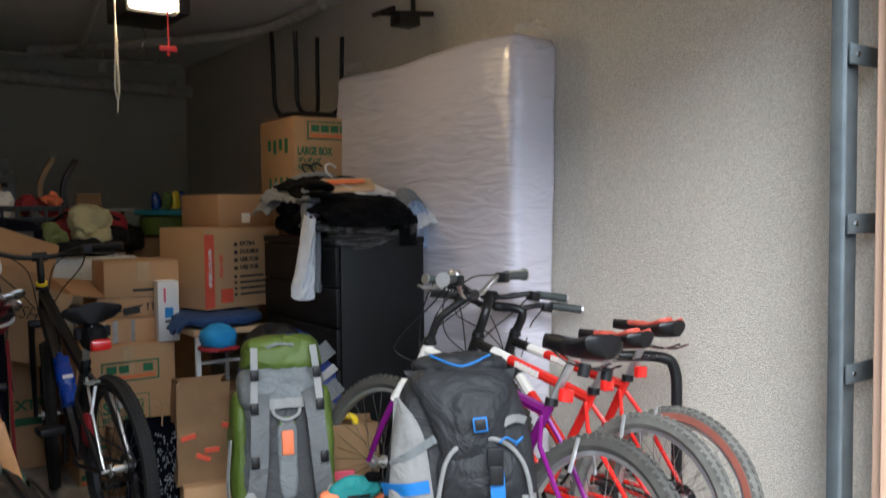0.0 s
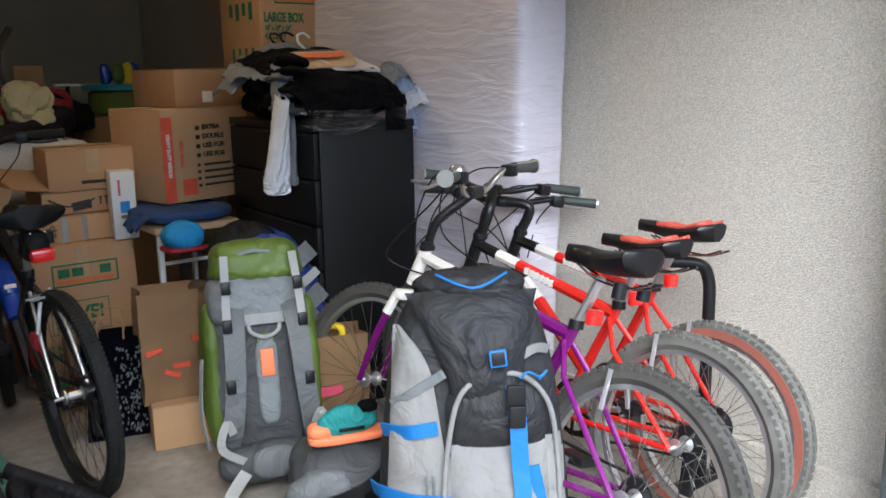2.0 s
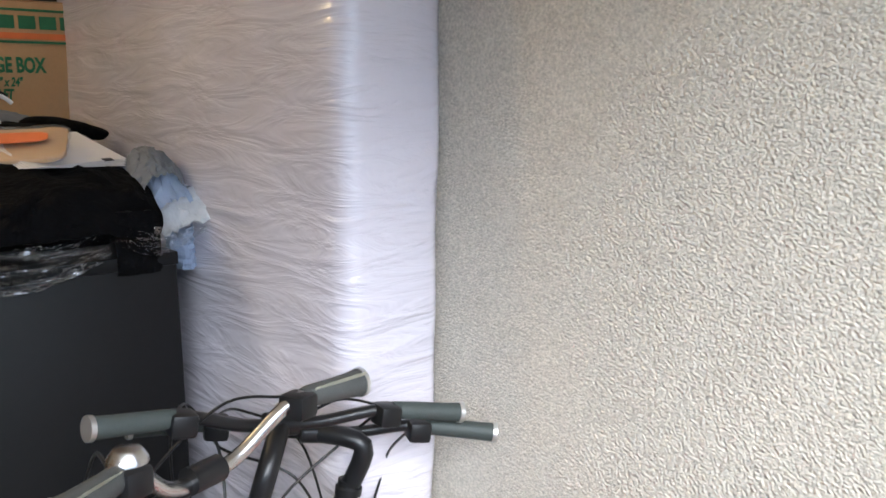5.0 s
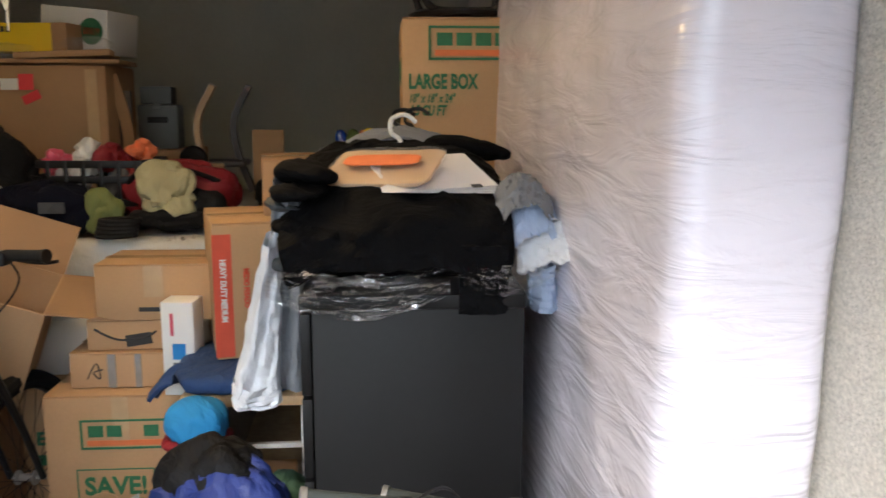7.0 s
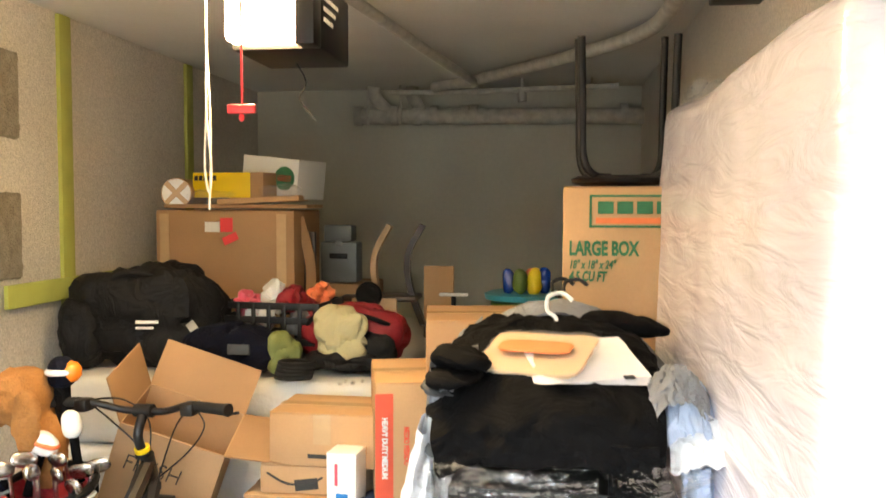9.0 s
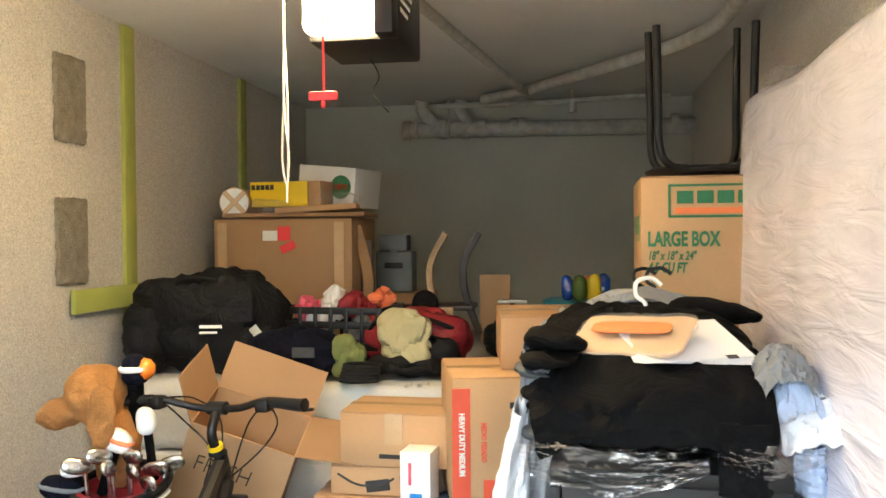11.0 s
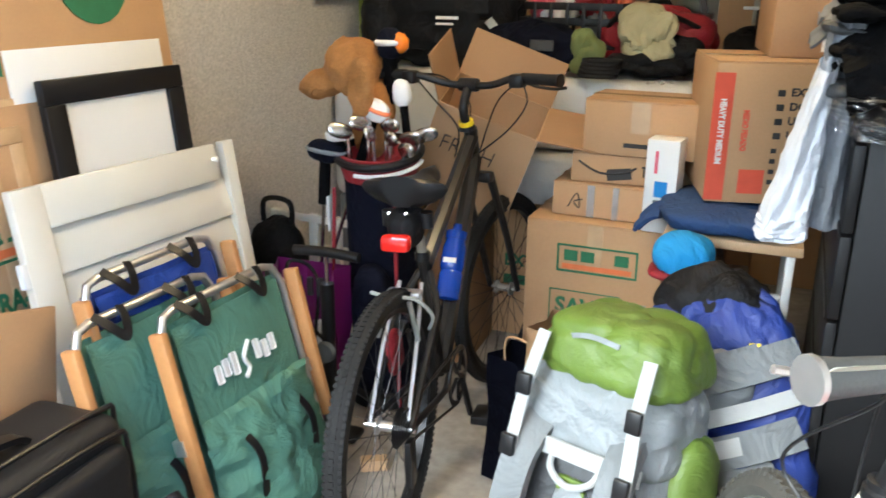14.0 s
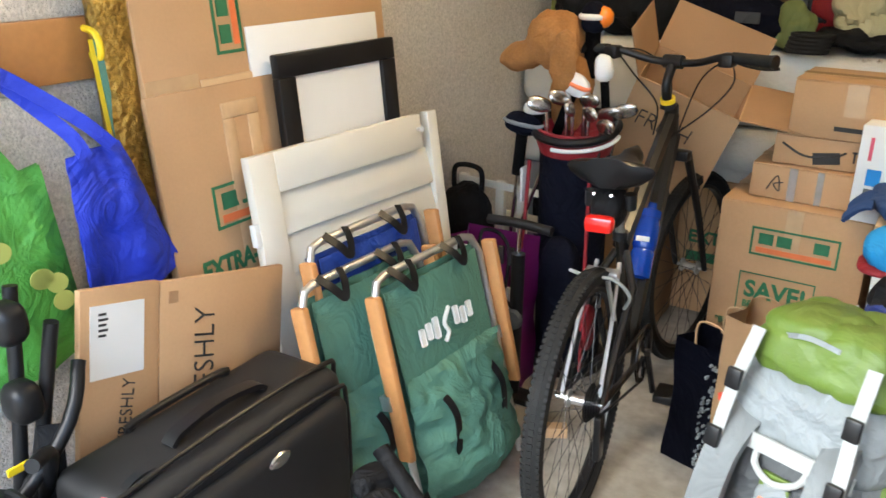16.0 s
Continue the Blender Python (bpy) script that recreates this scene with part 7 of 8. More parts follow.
# long brown carton with what lies on it
big = carton(pose(-1.10, 4.12, ZB, 0, 0, -2), 0.72, 0.40, 0.655, "large worn brown carton with red stickers on the mattress", M_CARD2, group="moving cartons")
part("sticker", boxbm((-0.02, -0.203, 0.55), (0.045, -0.2, 0.62)), M_REDPLASTIC, big, "red shipping sticker", smooth=False)
part("sticker", boxbm((-0.10, -0.203, 0.55), (-0.022, -0.2, 0.60)), M_WHITE, big, "torn white sticker", smooth=False)
part("sticker", boxbm((0.20, -0.203, 0.44), (0.28, -0.2, 0.48), 0, pose(0, 0, 0, 0, -24)), M_REDPLASTIC, big, "red fragile sticker", smooth=False)
part("tape", boxbm((-0.34, -0.203, 0.02), (-0.29, -0.2, 0.64)), M_TAPE, big, smooth=False)
part("tape", boxbm((0.27, -0.203, 0.02), (0.32, -0.2, 0.64)), M_TAPE, big, smooth=False)
ar = thing("curved_board", pose(-0.745, 4.02, ZB), "curved pale wooden board beside a carton", "board")
part("bow", ribbon([(0, 0, 0), (0.045, 0, 0.25), (0.045, 0, 0.40), (-0.01, 0, 0.62)], 0.05, (0, -1, 0), 0.014), M_CARD_IN, ar)
part("back_plate", boxbm((0.0, 0.03, 0), (0.06, 0.06, 0.55), 0.004), M_WOODDARK, ar)
fl2 = thing("flattened_carton", pose(-1.06, 4.10, 1.722, 0, 0, 3), "flattened cartons and bubble wrap on a carton", "box", "small cartons")
part("sheet", boxbm((-0.36, -0.18, 0), (0.36, 0.18, 0.02), 0.004), M_CARD2, fl2)
part("sheet", boxbm((-0.10, -0.20, 0.022), (0.30, 0.16, 0.05), 0.004, pose(0, 0, 0, 0, -3, 6)), M_CARD, fl2)
part("bubble_wrap", soft((0.26, 0.16, 0.07), 2.6, 0.012, 20, 4, 20, 0.01, pose(-0.14, -0.12, 0.022)), M_FILM, fl2, "clear bubble wrap")
part("bubble_wrap", soft((0.22, 0.14, 0.07), 2.6, 0.012, 20, 7, 20, 0.01, pose(0.22, -0.15, 0.05)), M_FILM, fl2, "clear bubble wrap")
tbx = thing("mailing_tube", pose(-1.37, 4.02, 1.722 + 0.075, 90, 0, 10), "thick cardboard tube with a taped white end", "tube")
part("tube", tube([(0, 0, -0.25), (0, 0, 0.10)], 0.075, 24), M_CARD, tbx)
part("end_cap", lathe([(0.001, 0.101), (0.07, 0.101), (0.072, 0.098)], 24), M_WHITE, tbx, "white end cap")
for r in (45, -45):
    part("tape", boxbm((-0.07, -0.012, 0.1015), (0.07, 0.012, 0.1045 + 0.001 * (r > 0)), 0, pose(0, 0, 0, 0, 0, r)), M_TAPE, tbx, smooth=False)
yb = thing("tool_box", pose(-1.10, 4.06, 1.775, 0, 0, -8), "yellow cardboard power tool box", "box", "small cartons")
part("body", boxbm((-0.19, -0.09, 0), (0.13, 0.09, 0.125), 0.003), M_YELLOW, yb)
part("end", boxbm((0.13, -0.09, 0), (0.20, 0.09, 0.125), 0.003), M_CARD2, yb, "brown printed end")
bm = B()
for i in range(5):
    add_box(bm, (-0.18 + i * 0.026, -0.0915, 0.085), (-0.16 + i * 0.026, -0.089, 0.11))
part("name_bars", bm, M_BLACKINK, yb, "black unreadable name bars", smooth=False)
wbx = thing("white_carton", pose(-0.88, 4.22, 1.78, 0, 6, -16), "white printed carton lying on a stack", "box", "small cartons")
part("body", boxbm((-0.20, -0.13, 0), (0.14, 0.13, 0.20), 0.004), M_WHITE, wbx)
part("round_mark", lathe([(0.045, 0), (0.06, 0), (0.06, 0.002), (0.045, 0.002)], 24, pose(0.06, -0.1305, 0.10, 90)), M_GREENINK, wbx, "green and red round mark", smooth=False)
part("mark_bar", boxbm((0.02, -0.1325, 0.085), (0.10, -0.13, 0.115)), M_REDINK, wbx, smooth=False)

# grey case on a carton
carton(pose(-0.62, 4.48, ZB, 0, 0, 2), 0.34, 0.34, 0.26, "low brown carton under a grey case", M_CARD2, group="small cartons")
gc = thing("grey_case", pose(-0.64, 4.42, ZB + 0.266), "grey plastic tool case with a handle slot", "case")
part("body", boxbm((-0.10, -0.07, 0), (0.10, 0.07, 0.22), 0.012), M_GREYPLASTIC, gc)
part("lid", boxbm((-0.085, -0.06, 0.222), (0.07, 0.06, 0.31), 0.010), M_GREYPLASTIC, gc)
part("slot", boxbm((-0.05, -0.0725, 0.13), (0.05, -0.069, 0.16), 0.004), M_BLACK, gc, "dark handle slot")
part("latch", boxbm((-0.02, -0.075, 0.20), (0.02, -0.068, 0.23), 0.003), M_LIGHTGREY, gc)


def curved_chair():
    ob = thing("rocking_chair", pose(-0.30, 4.25, ZB), "pale and dark bentwood rocking chair lying on its back", "chair")
    for x, y, mm in ((-0.08, 0.0, M_WOODPALE), (0.08, 0.10, M_WOODDARK)):
        pts = curve([(x + 0.04, y, 0.05), (x - 0.03, y, 0.25), (x - 0.04, y, 0.42), (x + 0.04, y, 0.58)], 8)
        bm = B()
        add_ribbon(bm, pts, 0.055, (1, 0, 0.2), 0.03)
        part("rocker", bm, mm, ob, "curved wooden rocker")
    part("seat", boxbm((-0.30, -0.02, 0.18), (0.10, 0.20, 0.21), 0.01), M_WOODDARK, ob)
    part("rail", boxbm((-0.24, -0.03, 0.13), (0.0, 0.0, 0.20), 0.01), M_WOODPALE, ob)
    part("wheel", lathe([(0.02, -0.02), (0.06, -0.018), (0.07, 0), (0.06, 0.018), (0.02, 0.02)], 20, pose(-0.14, -0.06, 0.22, 90)), M_BLACKNYLON, ob, "black padded knob")
    part("panel", boxbm((0.12, 0.12, 0.0), (0.28, 0.15, 0.36), 0.004), M_CARD, ob)
    return ob


curved_chair()
dk = blob("dark_case", (0.02, 4.0, ZB - 0.02), (0.26, 0.34, 0.18), M_BLACKNYLON, "black nylon case at the end of the bed", "bag", 9)
lamp = thing("tube_lamp", pose(0.02, 4.02, ZB + 0.24), "slim white strip on a black stand", "lamp")
part("strip", boxbm((-0.07, -0.02, 0), (0.07, 0.02, 0.014), 0.004), M_WHITE, lamp)
part("stand", tube([(0, 0, 0), (0, 0, -0.10)], 0.012, 8), M_BLACK, lamp)

# toy on cartons behind the chest
carton(pose(0.36, 4.35, 0, 0, 0, 2), 0.50, 0.50, 0.60, "brown carton at the foot of a stack by the wall", M_CARD2, group="moving cartons")
carton(pose(0.36, 4.33, 0.61, 0, 0, -3), 0.48, 0.46, 0.50, "brown carton in the middle of a stack", M_CARD2, group="moving cartons")
toy = thing("baby_toy", pose(0.36, 4.22, 1.122), "blue and green plastic baby activity seat", "toy")
part("base", lathe([(0.16, 0), (0.18, 0.01), (0.17, 0.13), (0.15, 0.14)], 28), M_GREENPACK, toy, "green base")
part("tray", lathe([(0.10, 0.14), (0.20, 0.145), (0.205, 0.17), (0.18, 0.18), (0.10, 0.175)], 32), mat("teal_plastic", (0.05, 0.32, 0.42), 0.35), toy, "teal tray ring")
for i, (x, y, mm) in enumerate(((-0.08, -0.05, M_BLUEPLASTIC), (-0.02, -0.10, M_GREENPACK), (0.05, -0.06, M_YELLOWTOY), (0.10, -0.02, M_BLUEPLASTIC), (0.03, 0.03, M_CORAL))):
    part("figure", soft((0.07, 0.06, 0.13), 2.2, 0.012, 12, i, 14, 0, pose(x, y, 0.17)), mm, toy)
bwb = carton(pose(0.12, 4.55, 0.0, 0, 0, 6), 0.30, 0.40, 1.13, "tall taped carton by the end wall", M_CARD2, group="moving cartons")

# upturned stool on the large moving carton
stl = thing("upturned_stool", pose(0.72, 2.76, 1.797), "black metal stool standing upside down on a carton", "stool")
part("seat", lathe([(0.001, 0), (0.12, 0.0), (0.165, 0.012), (0.17, 0.025), (0.15, 0.035), (0.001, 0.03)], 32), M_BLACK, stl)
for sx in (-1, 1):
    for sy in (-1, 1):
        part("leg", tube(curve([(sx * 0.05, sy * 0.08, 0.03), (sx * 0.10, sy * 0.12, 0.035), (sx * 0.135, sy * 0.14, 0.09), (sx * 0.14, sy * 0.145, 0.26), (sx * 0.145, sy * 0.15, 0.485 + 0.025 * sy)], 6), 0.0125, 10), M_BLACK, stl)


# ---- clothes heaped on the chest ----
def fold_noise(u, v, k, amp):
    """Soft waves with sharp creases between them."""
    p = Vector((u * 3.5 + k, v * 5, k * 1.3))
    q = Vector((u * 6 + v * 3 + k, v * 7 - u * 2, k))
    return amp * (0.6 * noise.fractal(p, 1.0, 2.0, 4) + 0.55 - 1.1 * abs(noise.noise(q)) + 0.35 * (0.5 - abs(noise.noise(q * 2.3))))


hp = thing("clothes_pile", pose(0.50, 2.02, 1.16), "heap of folded dark clothes on the chest", "clothes", "clothes")
part("layer", soft((0.50, 0.66, 0.12), 3.2, 0.02, 6, 2, 26, 0.02, pose(0, 0.03, 0)), M_BLACKCLOTH, hp)
part("layer", soft((0.50, 0.56, 0.12), 3.0, 0.02, 6, 5, 26, 0.025, pose(0, 0.05, 0.08)), M_NAVY, hp)
part("layer", soft((0.50, 0.54, 0.10), 2.8, 0.02, 6, 8, 26, 0.025, pose(0, 0.04, 0.132)), M_BLACKCLOTH, hp)
for i in range(6):
    part("fold", soft((0.14, 0.20, 0.045), 2.4, 0.012, 10, i * 2, 16, 0.012, pose(-0.24 + 0.012 * (i % 3), -0.22 + 0.05 * (i % 2), 0.03 + i * 0.036, 0, 8 * (i % 2))), M_BLACKCLOTH if i % 3 else M_DARKGREY, hp)


def jumper_front(u, v):
    """Lies over the heap and falls over its front edge."""
    s = v * 0.57
    if s < 0.34:
        y, z = 0.20 - s, 0.284 - 0.20 * s + 0.02 * math.sin(s * 9)
    else:
        q = s - 0.34
        y, z = -0.14 - 0.27 * (1 - math.exp(-q * 15)), 0.209 - q * 0.68
    half = 0.215 + 0.035 * math.sin(v * 3)
    x = (u - 0.5) * 2 * half - 0.02
    bulge = 0.02 * math.sin(u * math.pi)
    return (x, y - bulge + fold_noise(u, v, 1, 0.034), z + fold_noise(u, v, 4, 0.018) - 0.05 * abs(2 * u - 1) ** 3)


jp = thing("black_jumper", pose(0.50, 2.02, 1.16), "black knitted jumper draped over the heap", "jumper", "clothes")
part("body", drape(0, 0, 0, jumper_front, 44, 44, 0.008), M_BLACKCLOTH, jp)
part("sleeve", drape(0, 0, 0, lambda u, v: (0.10 + u * 0.10, -0.385 - 0.012 * math.sin(u * 3) + fold_noise(u, v, 3, 0.012), 0.10 - v * 0.14), 12, 16, 0.010), M_BLACKCLOTH, jp)
part("collar", soft((0.26, 0.12, 0.06), 2.6, 0.01, 6, 3, 18, 0.012, pose(0.17, 0.17, 0.235, 0, 8)), M_BLACKCLOTH, jp)

gj = thing("grey_jacket", pose(0.50, 2.02, 1.16), "pale grey jacket on a hanger over the heap", "jacket", "clothes")


def jacket(u, v):
    x = -0.36 + 0.72 * u
    arch = 0.280 - 0.75 * (u - 0.5) ** 2
    return (x * 0.86, 0.34 - 0.20 * v + fold_noise(u, v, 6, 0.01), arch + 0.03 * math.sin(v * 3) + fold_noise(u, v, 8, 0.02))


part("back", drape(0, 0, 0, jacket, 34, 18, 0.008), M_GREYCLOTH, gj)


def hang(x0, y0, z0, length, w0, w1, k, lean_x=-0.05, depth=0.045, fall=0.0):
    """A flattened sleeve hanging down, wider at its cuff, with long folds."""
    def f(u, v):
        a = 2 * math.pi * u
        w = w0 + (w1 - w0) * v
        fold = 0.010 * math.sin(a * 3 + 2 * v + k) + 0.006 * math.sin(a * 7 + 5 * v)
        return (x0 + lean_x * v + w * math.cos(a) + 0.5 * fold_noise(math.cos(a) * 0.5, v, k, 0.014), y0 + fall * v + (depth + fold) * math.sin(a) + fold_noise(math.sin(a) * 0.5, v, k + 3, 0.012), z0 - v * length + 0.012 * math.sin(a))

    return f


def crumple(c, size, k, amp=0.03):
    """A crumpled cloth lying over a bump."""
    def f(u, v):
        x, y = 2 * u - 1, 2 * v - 1
        r = min(1.0, math.hypot(x, y) / 1.25)
        z = size[2] * (1 - r ** 2.2) + fold_noise(u * 1.6, v * 1.3, k, amp)
        return (c[0] + size[0] * x + fold_noise(v, u, k + 2, amp * 0.8), c[1] + size[1] * y + fold_noise(u, v * 1.5, k + 5, amp * 0.8), c[2] + z)

    return drape(0, 0, 0, f, 44, 44, 0)


part("sleeve", drape(0, 0, 0, hang(-0.255, -0.20, 0.22, 0.45, 0.035, 0.045, 3, 0.0), 40, 30, 0), M_GREYCLOTH, gj, "hanging grey sleeve")
part("shoulder", drape(0, 0, 0, lambda u, v: (-0.30 + 0.10 * u + 0.02 * v, 0.26 - 0.46 * v, 0.17 + 0.08 * u - 0.02 * v + fold_noise(u, v, 5, 0.02)), 26, 30, 0.003), M_GREYCLOTH, gj)
ws = thing("white_shirt", pose(0.50, 2.02, 1.16), "white dotted shirt sleeve hanging beside the chest", "shirt", "clothes")
part("sleeve", drape(0, 0, 0, hang(-0.285, -0.26, 0.10, 0.33, 0.020, 0.050, 7, -0.045, 0.04), 40, 30, 0), M_SHIRTWHITE, ws)
part("cuff", drape(0, 0, 0, hang(-0.33, -0.26, -0.205, 0.05, 0.052, 0.053, 7, 0.0, 0.042), 40, 8, 0), M_SHIRTWHITE, ws, "buttoned white cuff")
bs = thing("blue_shirts", pose(0.50, 2.02, 1.16), "crumpled pale blue shirts over the chest corner", "shirt", "clothes")
part("shirt", crumple((0.27, -0.17, 0.05), (0.08, 0.15, 0.15), 3, 0.013), M_SHIRTBLUE, bs)
part("shirt", crumple((0.25, -0.20, 0.13), (0.065, 0.10, 0.09), 8, 0.014), M_GREYCLOTH, bs)
part("collar", drape(0, 0, 0, lambda u, v: (0.23 + 0.13 * u, -0.33 - 0.05 * u + 0.08 * v + fold_noise(u, v, 2, 0.010), 0.03 + 0.13 * v + 0.04 * u - 0.08 * u * v + fold_noise(u, v, 6, 0.014)), 22, 20, 0.005), M_SHIRTWHITE, bs, "white dotted collar")
part("tail", drape(0, 0, 0, hang(0.285, -0.28, 0.05, 0.10, 0.03, 0.035, 5, 0.01, 0.03), 30, 20, 0), M_SHIRTBLUE, bs)


def hanger(m, material, label):
    ob = thing("coat_hanger", m, label, "hanger", "hangers")
    part("arms", tube(curve([(-0.19, 0, -0.06), (-0.10, 0, -0.03), (0, 0, 0.0), (0.10, 0, -0.03), (0.19, 0, -0.06)], 5), 0.0065, 8), material, ob)
    part("hook", tube(curve([(0, 0, 0), (0, 0, 0.03), (-0.02, 0, 0.05), (-0.015, 0, 0.085), (0.02, 0, 0.095), (0.045, 0, 0.075)], 6), 0.0055, 8), material, ob)
    return ob


hanger(pose(0.50, 2.08, 1.425, -22, 0, 8), M_WHITE, "white plastic coat hanger on the heap")
hanger(pose(0.54, 2.30, 1.455, -40, 0, -4), M_BLACK, "black plastic coat hanger on the heap")
hanger(pose(0.52, 2.34, 1.45, -38, 0, 14), M_BLACK, "black plastic coat hanger on the heap")

en = thing("padded_envelope", pose(0.455, 1.865, 1.397, 22, -2, -24), "orange padded envelope lying on the clothes", "envelope")
part("sleeve", soft((0.255, 0.175, 0.010), 10, 0.003, 9, 1, 22, 0.004), M_ENVELOPE, en)
part("window", soft((0.18, 0.05, 0.006), 5, 0.001, 6, 1, 12, 0, pose(0, 0.0, 0.02)), M_ORANGEINK, en, "orange printed band")
part("film", soft((0.265, 0.185, 0.018), 8, 0.004, 14, 2, 30, 0.004, pose(0, 0, -0.003)), M_FILM, en, "clear plastic sleeve")
pp = thing("papers", pose(0.565, 1.87, 1.384, 20, 2, 12), "white stapled papers on the clothes", "papers")
for i in range(4):
    part("sheet", boxbm((-0.135, -0.095, 0.003 * i), (0.115, 0.085, 0.003 * i + 0.0015), 0, pose(0, 0, 0, 0, 0, 3 * i)), M_PAPER, pp, smooth=False)
part("print", boxbm((0.05, -0.10, 0.0112), (0.075, -0.085, 0.0122), 0, pose(0, 0, 0, 0, 0, 9)), M_BLACKINK, pp, smooth=False)


def film_skirt(x0, x1, z0, drop, k):
    """Clear bag film gathered under the heap over the chest's front edge."""
    def f(u, v):
        z = z0 - v * (drop + 0.05 * math.sin(math.pi * u))
        crease = 0.5 - abs(noise.noise(Vector((u * 3 + v * 2, v * 7, k)))) + 0.35 * (0.5 - abs(noise.noise(Vector((u * 8, v * 14, k + 3)))))
        return (x0 + (x1 - x0) * u, -0.030 - 0.02 * math.sin(v * 3.1) + 0.034 * crease, z)

    return drape(0, 0, 0, f, 90, 34, 0)


fs = thing("plastic_film", pose(0.28, 1.652, 1.16), "clear plastic film hanging over the chest", "plastic film")


def clear_film():
    """Thin clear film: mostly see-through, with sharp reflections on its creases."""
    m = bpy.data.materials.new("gloss_film")
    m.use_nodes = True
    nt = m.node_tree
    nt.nodes.remove(nt.nodes["Principled BSDF"])
    tr, gl, mx = nt.nodes.new("ShaderNodeBsdfTransparent"), nt.nodes.new("ShaderNodeBsdfGlossy"), nt.nodes.new("ShaderNodeMixShader")
    gl.inputs["Roughness"].default_value = 0.10
    tc, n, bp = nt.nodes.new("ShaderNodeTexCoord"), nt.nodes.new("ShaderNodeTexNoise"), nt.nodes.new("ShaderNodeBump")
    n.inputs["Scale"].default_value, n.inputs["Detail"].default_value, n.inputs["Distortion"].default_value = 7.0, 2.0, 1.2
    bp.inputs["Strength"].default_value, bp.inputs["Distance"].default_value = 0.5, 0.012
    nt.links.new(tc.outputs["Object"], n.inputs["Vector"])
    nt.links.new(n.outputs["Fac"], bp.inputs["Height"])
    nt.links.new(bp.outputs[0], gl.inputs["Normal"])
    mx.inputs[0].default_value = 0.17
    nt.links.new(tr.outputs[0], mx.inputs[1])
    nt.links.new(gl.outputs[0], mx.inputs[2])
    nt.links.new(mx.outputs[0], nt.nodes["Material Output"].inputs["Surface"])
    return m


CLEARFILM = clear_film()
part("sheet", film_skirt(-0.06, 0.30, 0.055, 0.055, 2), CLEARFILM, fs, "gathered clear film")
part("corner", film_skirt(0.30, 0.52, 0.06, 0.015, 5), CLEARFILM, fs, "loose clear film corner")


# ---- pipes on the end wall and ceiling ----
pp1 = thing("waste_pipe", pose(0, 0, 0), "thick painted waste pipe along the end wall", "pipe", "pipes")
part("run", tube([(-0.86, YB - 0.13, 2.37), (XR + 0.02, YB - 0.13, 2.35)], 0.055, 16), M_PIPE, pp1)
for x in (-0.86, -0.60, -0.44, -0.32, -0.10, -0.04, 0.98):
    part("collar", tube([(x - 0.025, YB - 0.13, 2.37), (x + 0.025, YB - 0.13, 2.369)], 0.068, 16), M_PIPE, pp1)
for x0, x1 in ((-0.74, -0.62), (-0.47, -0.40)):
    part("branch", tube(curve([(x0, YB - 0.16, ZC), (x0, YB - 0.15, 2.50), (x1, YB - 0.13, 2.37)], 6), 0.045, 14), M_PIPE, pp1)
for x in (-0.78, -0.55):
    part("strap", boxbm((x - 0.008, YB - 0.21, 2.30), (x + 0.008, YB - 0.195, ZC), 0.002), M_PIPE, pp1)
pp2 = thing("water_pipe", pose(0, 0, 0), "thin painted water pipe under the ceiling", "pipe", "pipes")
part("run", tube([(-0.58, YB - 0.42, 2.49), (0.0, YB - 0.42, 2.49), (0.92, YB - 0.45, 2.51)], 0.018, 10), M_PIPE, pp2)
for x in (0.0, 0.30, 0.75):
    part("hanger", tube([(x, YB - 0.42, 2.49), (x, YB - 0.42, ZC)], 0.009, 6), M_PIPE, pp2)
part("valve", tube([(0.30, YB - 0.42, 2.49), (0.30, YB - 0.42, 2.42)], 0.03, 10), M_PIPE, pp2)
pp3 = thing("ceiling_pipe", pose(0, 0, 0), "lumpy lagged pipe crossing the ceiling", "pipe", "pipes")
part("run", tube(curve([(-0.26, 5.35, 2.50), (0.05, 5.05, 2.50), (0.70, 4.15, 2.50), (0.90, 3.75, 2.505), (0.95, 3.45, 2.52), (0.95, 3.0, 2.53)], 8), 0.034, 12), M_PIPE, pp3)
part("branch", tube([(0.03, 5.06, 2.48), (-0.16, 3.9, 2.51), (-0.30, 3.0, 2.53)], 0.024, 10), M_PIPE, pp3)


# ---- garage door opener ----
gl = bpy.data.materials.new("lamp_lens")
gl.use_nodes = True
gb_ = gl.node_tree.nodes["Principled BSDF"]
gb_.inputs["Base Color"].default_value = (0.9, 0.85, 0.75, 1)
gb_.inputs["Emission Color"].default_value = (1.0, 0.70, 0.38, 1)
gb_.inputs["Emission Strength"].default_value = 22.0

op = thing("door_opener", pose(-0.29, 2.38, 2.17), "black garage door opener with a lit lens", "door opener")
part("housing", boxbm((-0.12, -0.12, 0.0), (0.14, 0.20, 0.20), 0.008), M_BLACK, op)
part("lens", boxbm((-0.115, -0.20, 0.012), (0.085, -0.12, 0.19), 0.02), gl, op, "glowing white lamp lens")
part("end_plate", boxbm((0.088, -0.20, 0.0), (0.14, -0.12, 0.2), 0.004), M_BLACK, op)
bm = B()
for i in range(3):
    add_box(bm, (0.1405, -0.10, 0.14 - i * 0.03), (0.142, 0.06 - 0.03 * i, 0.152 - i * 0.03))
part("name_bars", bm, M_WHITE, op, "pale unreadable bars", smooth=False)
part("rail", boxbm((-0.02, -2.6, 0.10), (0.02, -0.20, 0.13), 0.003), M_GALV, op)
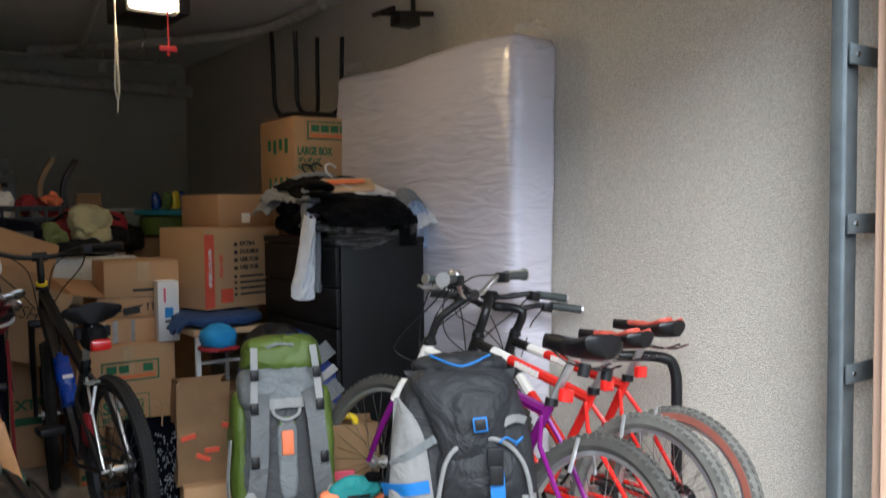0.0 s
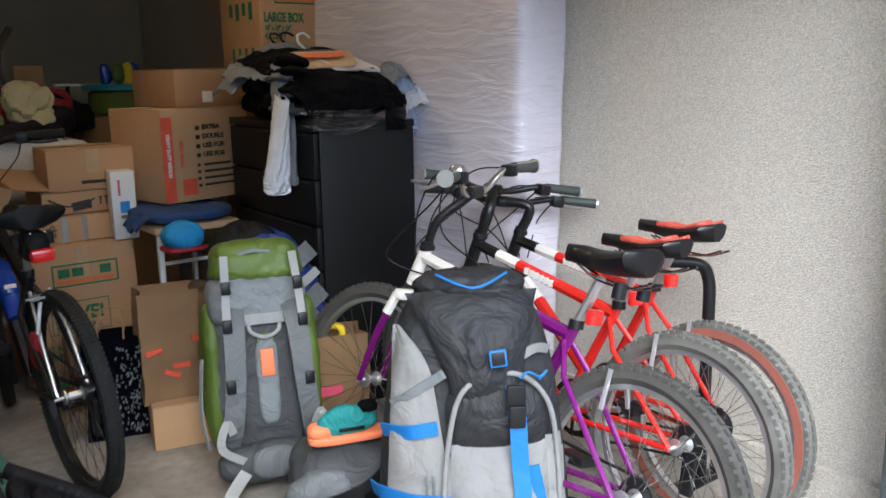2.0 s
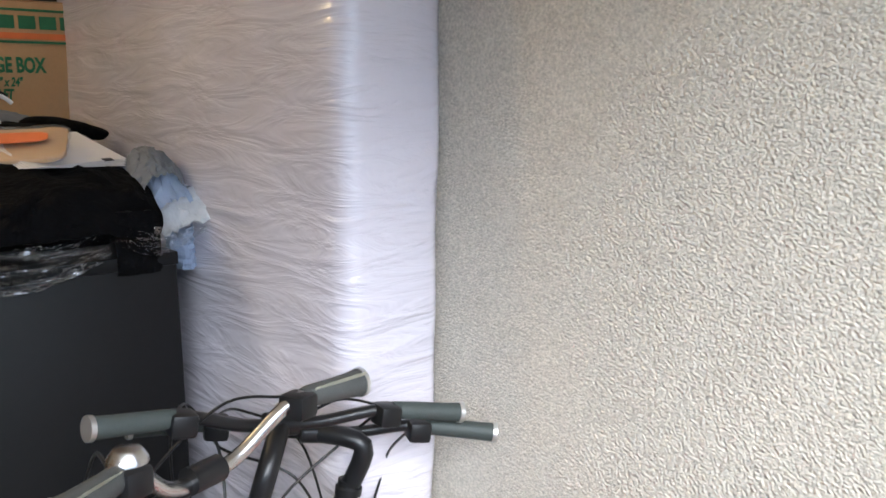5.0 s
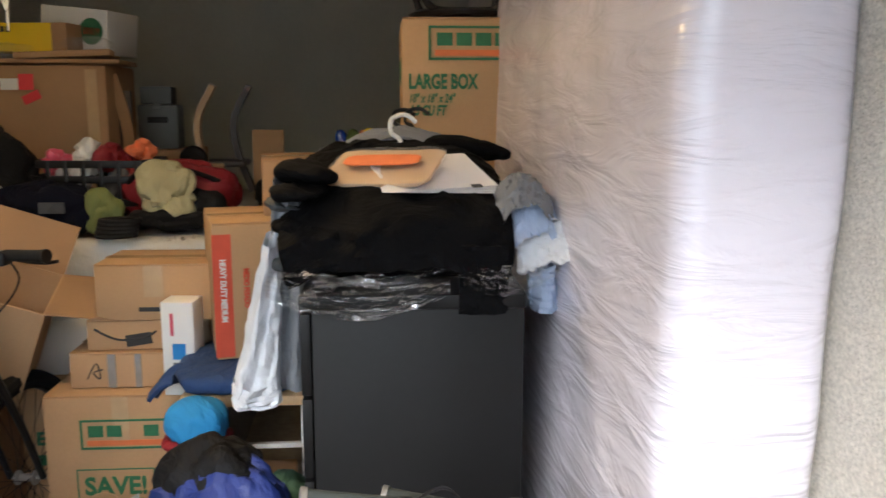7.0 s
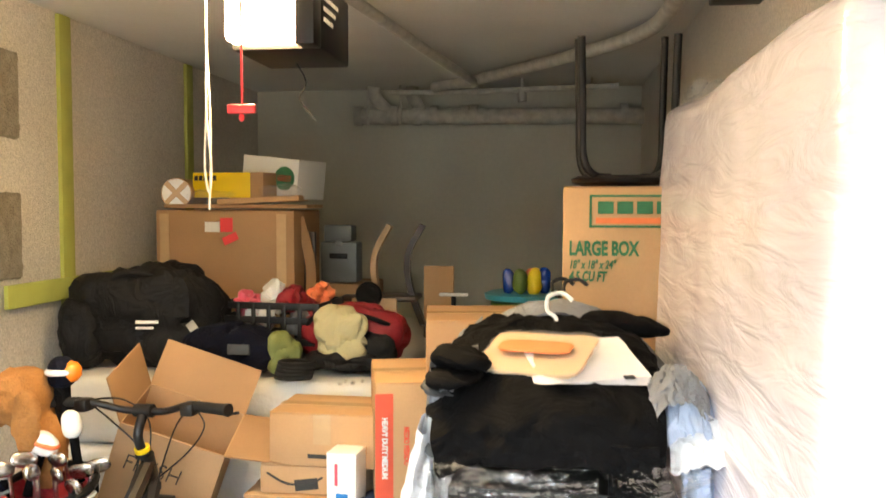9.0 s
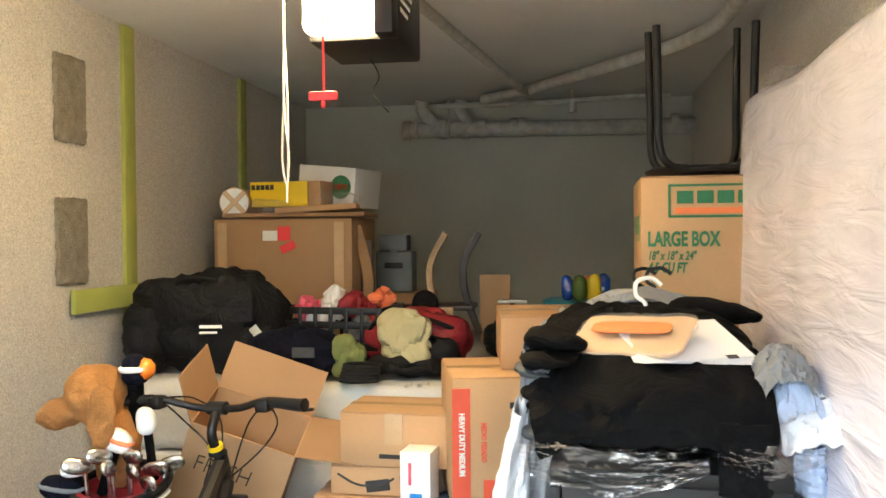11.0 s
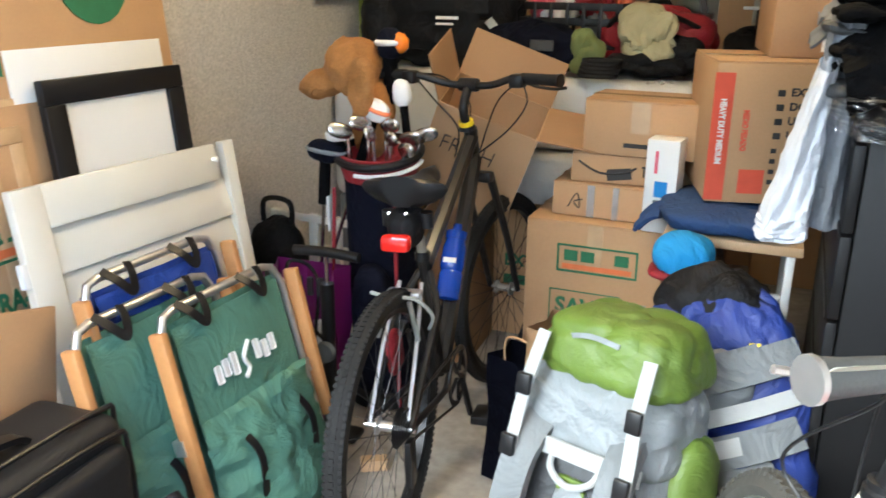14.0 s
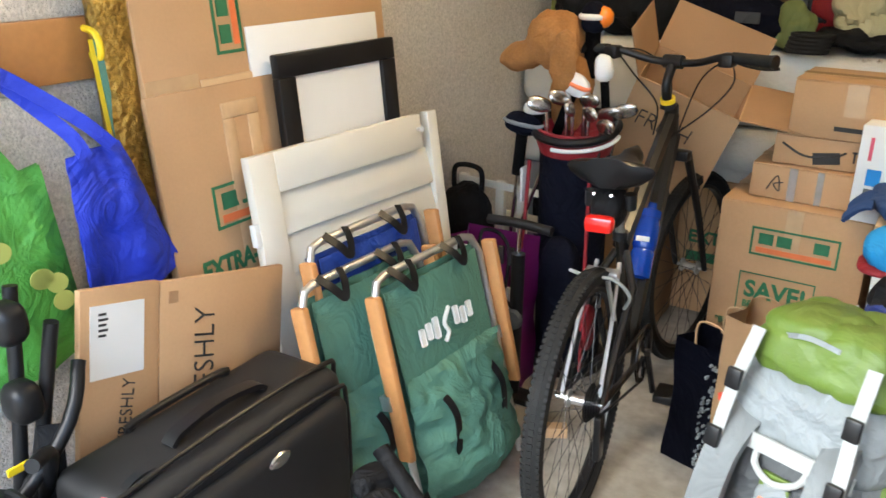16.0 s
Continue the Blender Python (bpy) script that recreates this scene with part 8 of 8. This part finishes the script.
for x in (-0.10, 0.12):
    part("hanger", boxbm((x - 0.012, 0.03, 0.2), (x + 0.012, 0.045, ZC - 2.17), 0.002), M_GALV, op)
part("wire", tube(curve([(0.0, 0.1, 0.0), (0.03, 0.1, -0.06), (0.01, 0.1, -0.11), (0.06, 0.1, -0.17)], 6), 0.0025, 5), M_BLACK, op)
rd = thing("release_cord", pose(-0.30, 2.04, 0), "red release cord with a red handle", "cord")
part("cord", tube([(0, 0, 2.27), (0.002, 0, 1.99)], 0.0035, 6), M_REDPLASTIC, rd)
part("handle", boxbm((-0.038, -0.008, 1.968), (0.038, 0.008, 1.992), 0.006), M_REDPLASTIC, rd)
part("knot", soft((0.014, 0.014, 0.02), 2.2, 0.001, 8, 1, 8, 0, pose(0, 0, 1.948)), M_REDPLASTIC, rd)
wc = thing("hanging_cord", pose(-0.47, 2.22, 0), "looped white cord hanging from the ceiling", "cord")
part("line", tube(curve([(0.0, 0, ZC), (0.002, 0, 2.2), (0.0, 0, 2.0), (0.012, 0, 1.85), (0.006, 0, 1.77), (-0.006, 0, 1.84), (0.0, 0, 2.0)], 8), 0.0035, 6), M_CORD, wc)
part("tail", tube(curve([(0.0, 0.004, 2.2), (0.01, 0.004, 1.95), (0.004, 0.004, 1.72)], 6), 0.003, 6), M_CORD, wc)

# ---- lime painted battens and carpet samples on the left wall ----
for y, z0 in ((3.44, 0.0), (4.72, 0.0)):
    pt = thing("wall_batten", pose(XL, y, z0), "lime green painted upright batten on the wall", "batten", "battens")
    part("batten", boxbm((0.0, -0.045, 0), (0.02, 0.045, ZC - 0.005), 0.003), M_LIME, pt)
rl = thing("wall_batten", pose(XL + 0.021, 2.98, 1.325), "lime green painted level batten on the wall", "batten", "battens")
part("batten", boxbm((0.0, 0, 0), (0.02, 2.2, 0.095), 0.003), M_LIME, rl)
for z0, z1 in ((2.00, 2.345), (1.44, 1.785)):
    cp = thing("carpet_sample", pose(XL, 2.91, z0), "shaggy beige carpet sample fixed to the wall", "carpet", "carpet samples")
    bm = B()
    add_box(bm, (0.0, 0, 0), (0.018, 0.205, z1 - z0), 0.012, seg=3)
    bmesh.ops.subdivide_edges(bm, edges=[e for e in bm.edges if e.calc_length() > 0.1], cuts=20, use_grid_fill=True)
    for v in bm.verts:
        v.co += 0.006 * noise.noise_vector(v.co * 40)
    part("tuft_mat", bm, M_CARPET, cp)

# ---- door track at the opening ----
tk = thing("door_track", pose(0.925, -0.245, 0), "galvanised steel garage door track", "door track")
part("channel", boxbm((-0.022, 0.012, 0.0), (0.024, 0.018, 2.12), 0.002), M_GALV, tk)
part("channel", boxbm((-0.026, -0.022, 0.0), (-0.020, 0.011, 2.12), 0.002), M_GALV, tk)
part("lip", tube([(-0.018, -0.022, 0.0), (-0.018, -0.022, 2.12)], 0.007, 8), M_GALV, tk)
part("flange", boxbm((0.02, 0.0, 0.0), (0.10, 0.006, 2.12), 0.001), M_GALV, tk)
for z in (0.25, 0.75, 1.2, 1.7):
    part("bracket", boxbm((0.02, -0.02, z), (0.19, -0.012, z + 0.06), 0.002), M_GALV, tk)
    part("bolt", tube([(0.06, -0.024, z + 0.03), (0.06, -0.008, z + 0.03)], 0.008, 8), M_STEEL, tk)
part("bend", tube(curve([(0, 0, 2.12), (0, 0.05, 2.30), (0, 0.18, 2.40), (0, 0.5, 2.43)], 6), 0.024, 12), M_GALV, tk)
br = thing("ceiling_bracket", pose(0.98, 2.05, 2.22), "black folded steel bracket high on the wall", "bracket")
part("bar", boxbm((-0.20, -0.015, 0.06), (0.12, 0.015, 0.085), 0.003, pose(0, 0, 0, 0, -6)), M_BLACK, br)
part("bar", boxbm((-0.20, -0.10, 0.05), (-0.18, 0.10, 0.07), 0.003), M_BLACK, br)
part("plate", boxbm((-0.12, -0.05, 0.0), (0.0, 0.05, 0.06), 0.004), M_BLACK, br)
part("hanger", boxbm((-0.02, -0.01, 0.06), (0.0, 0.01, ZC - 2.22), 0.002), M_BLACK, br)
lv = thing("leaf_litter", pose(1.03, 0.0, 0), "dry dark leaves at the foot of the wall", "leaves")
bm = B()
for i in range(16):
    add_box(bm, (-0.012, -0.006, 0), (0.012, 0.006, 0.003), 0, pose(random.uniform(-0.03, 0.05), random.uniform(-0.16, -0.06), random.uniform(0.0, 0.02), random.uniform(-30, 30), random.uniform(-30, 30), random.uniform(0, 360)))
lf = part("leaves", bm, mat("dry_leaves", (0.05, 0.035, 0.025), 0.9, vary=0.3), lv, smooth=False)
lf["kind"] = "stuff"
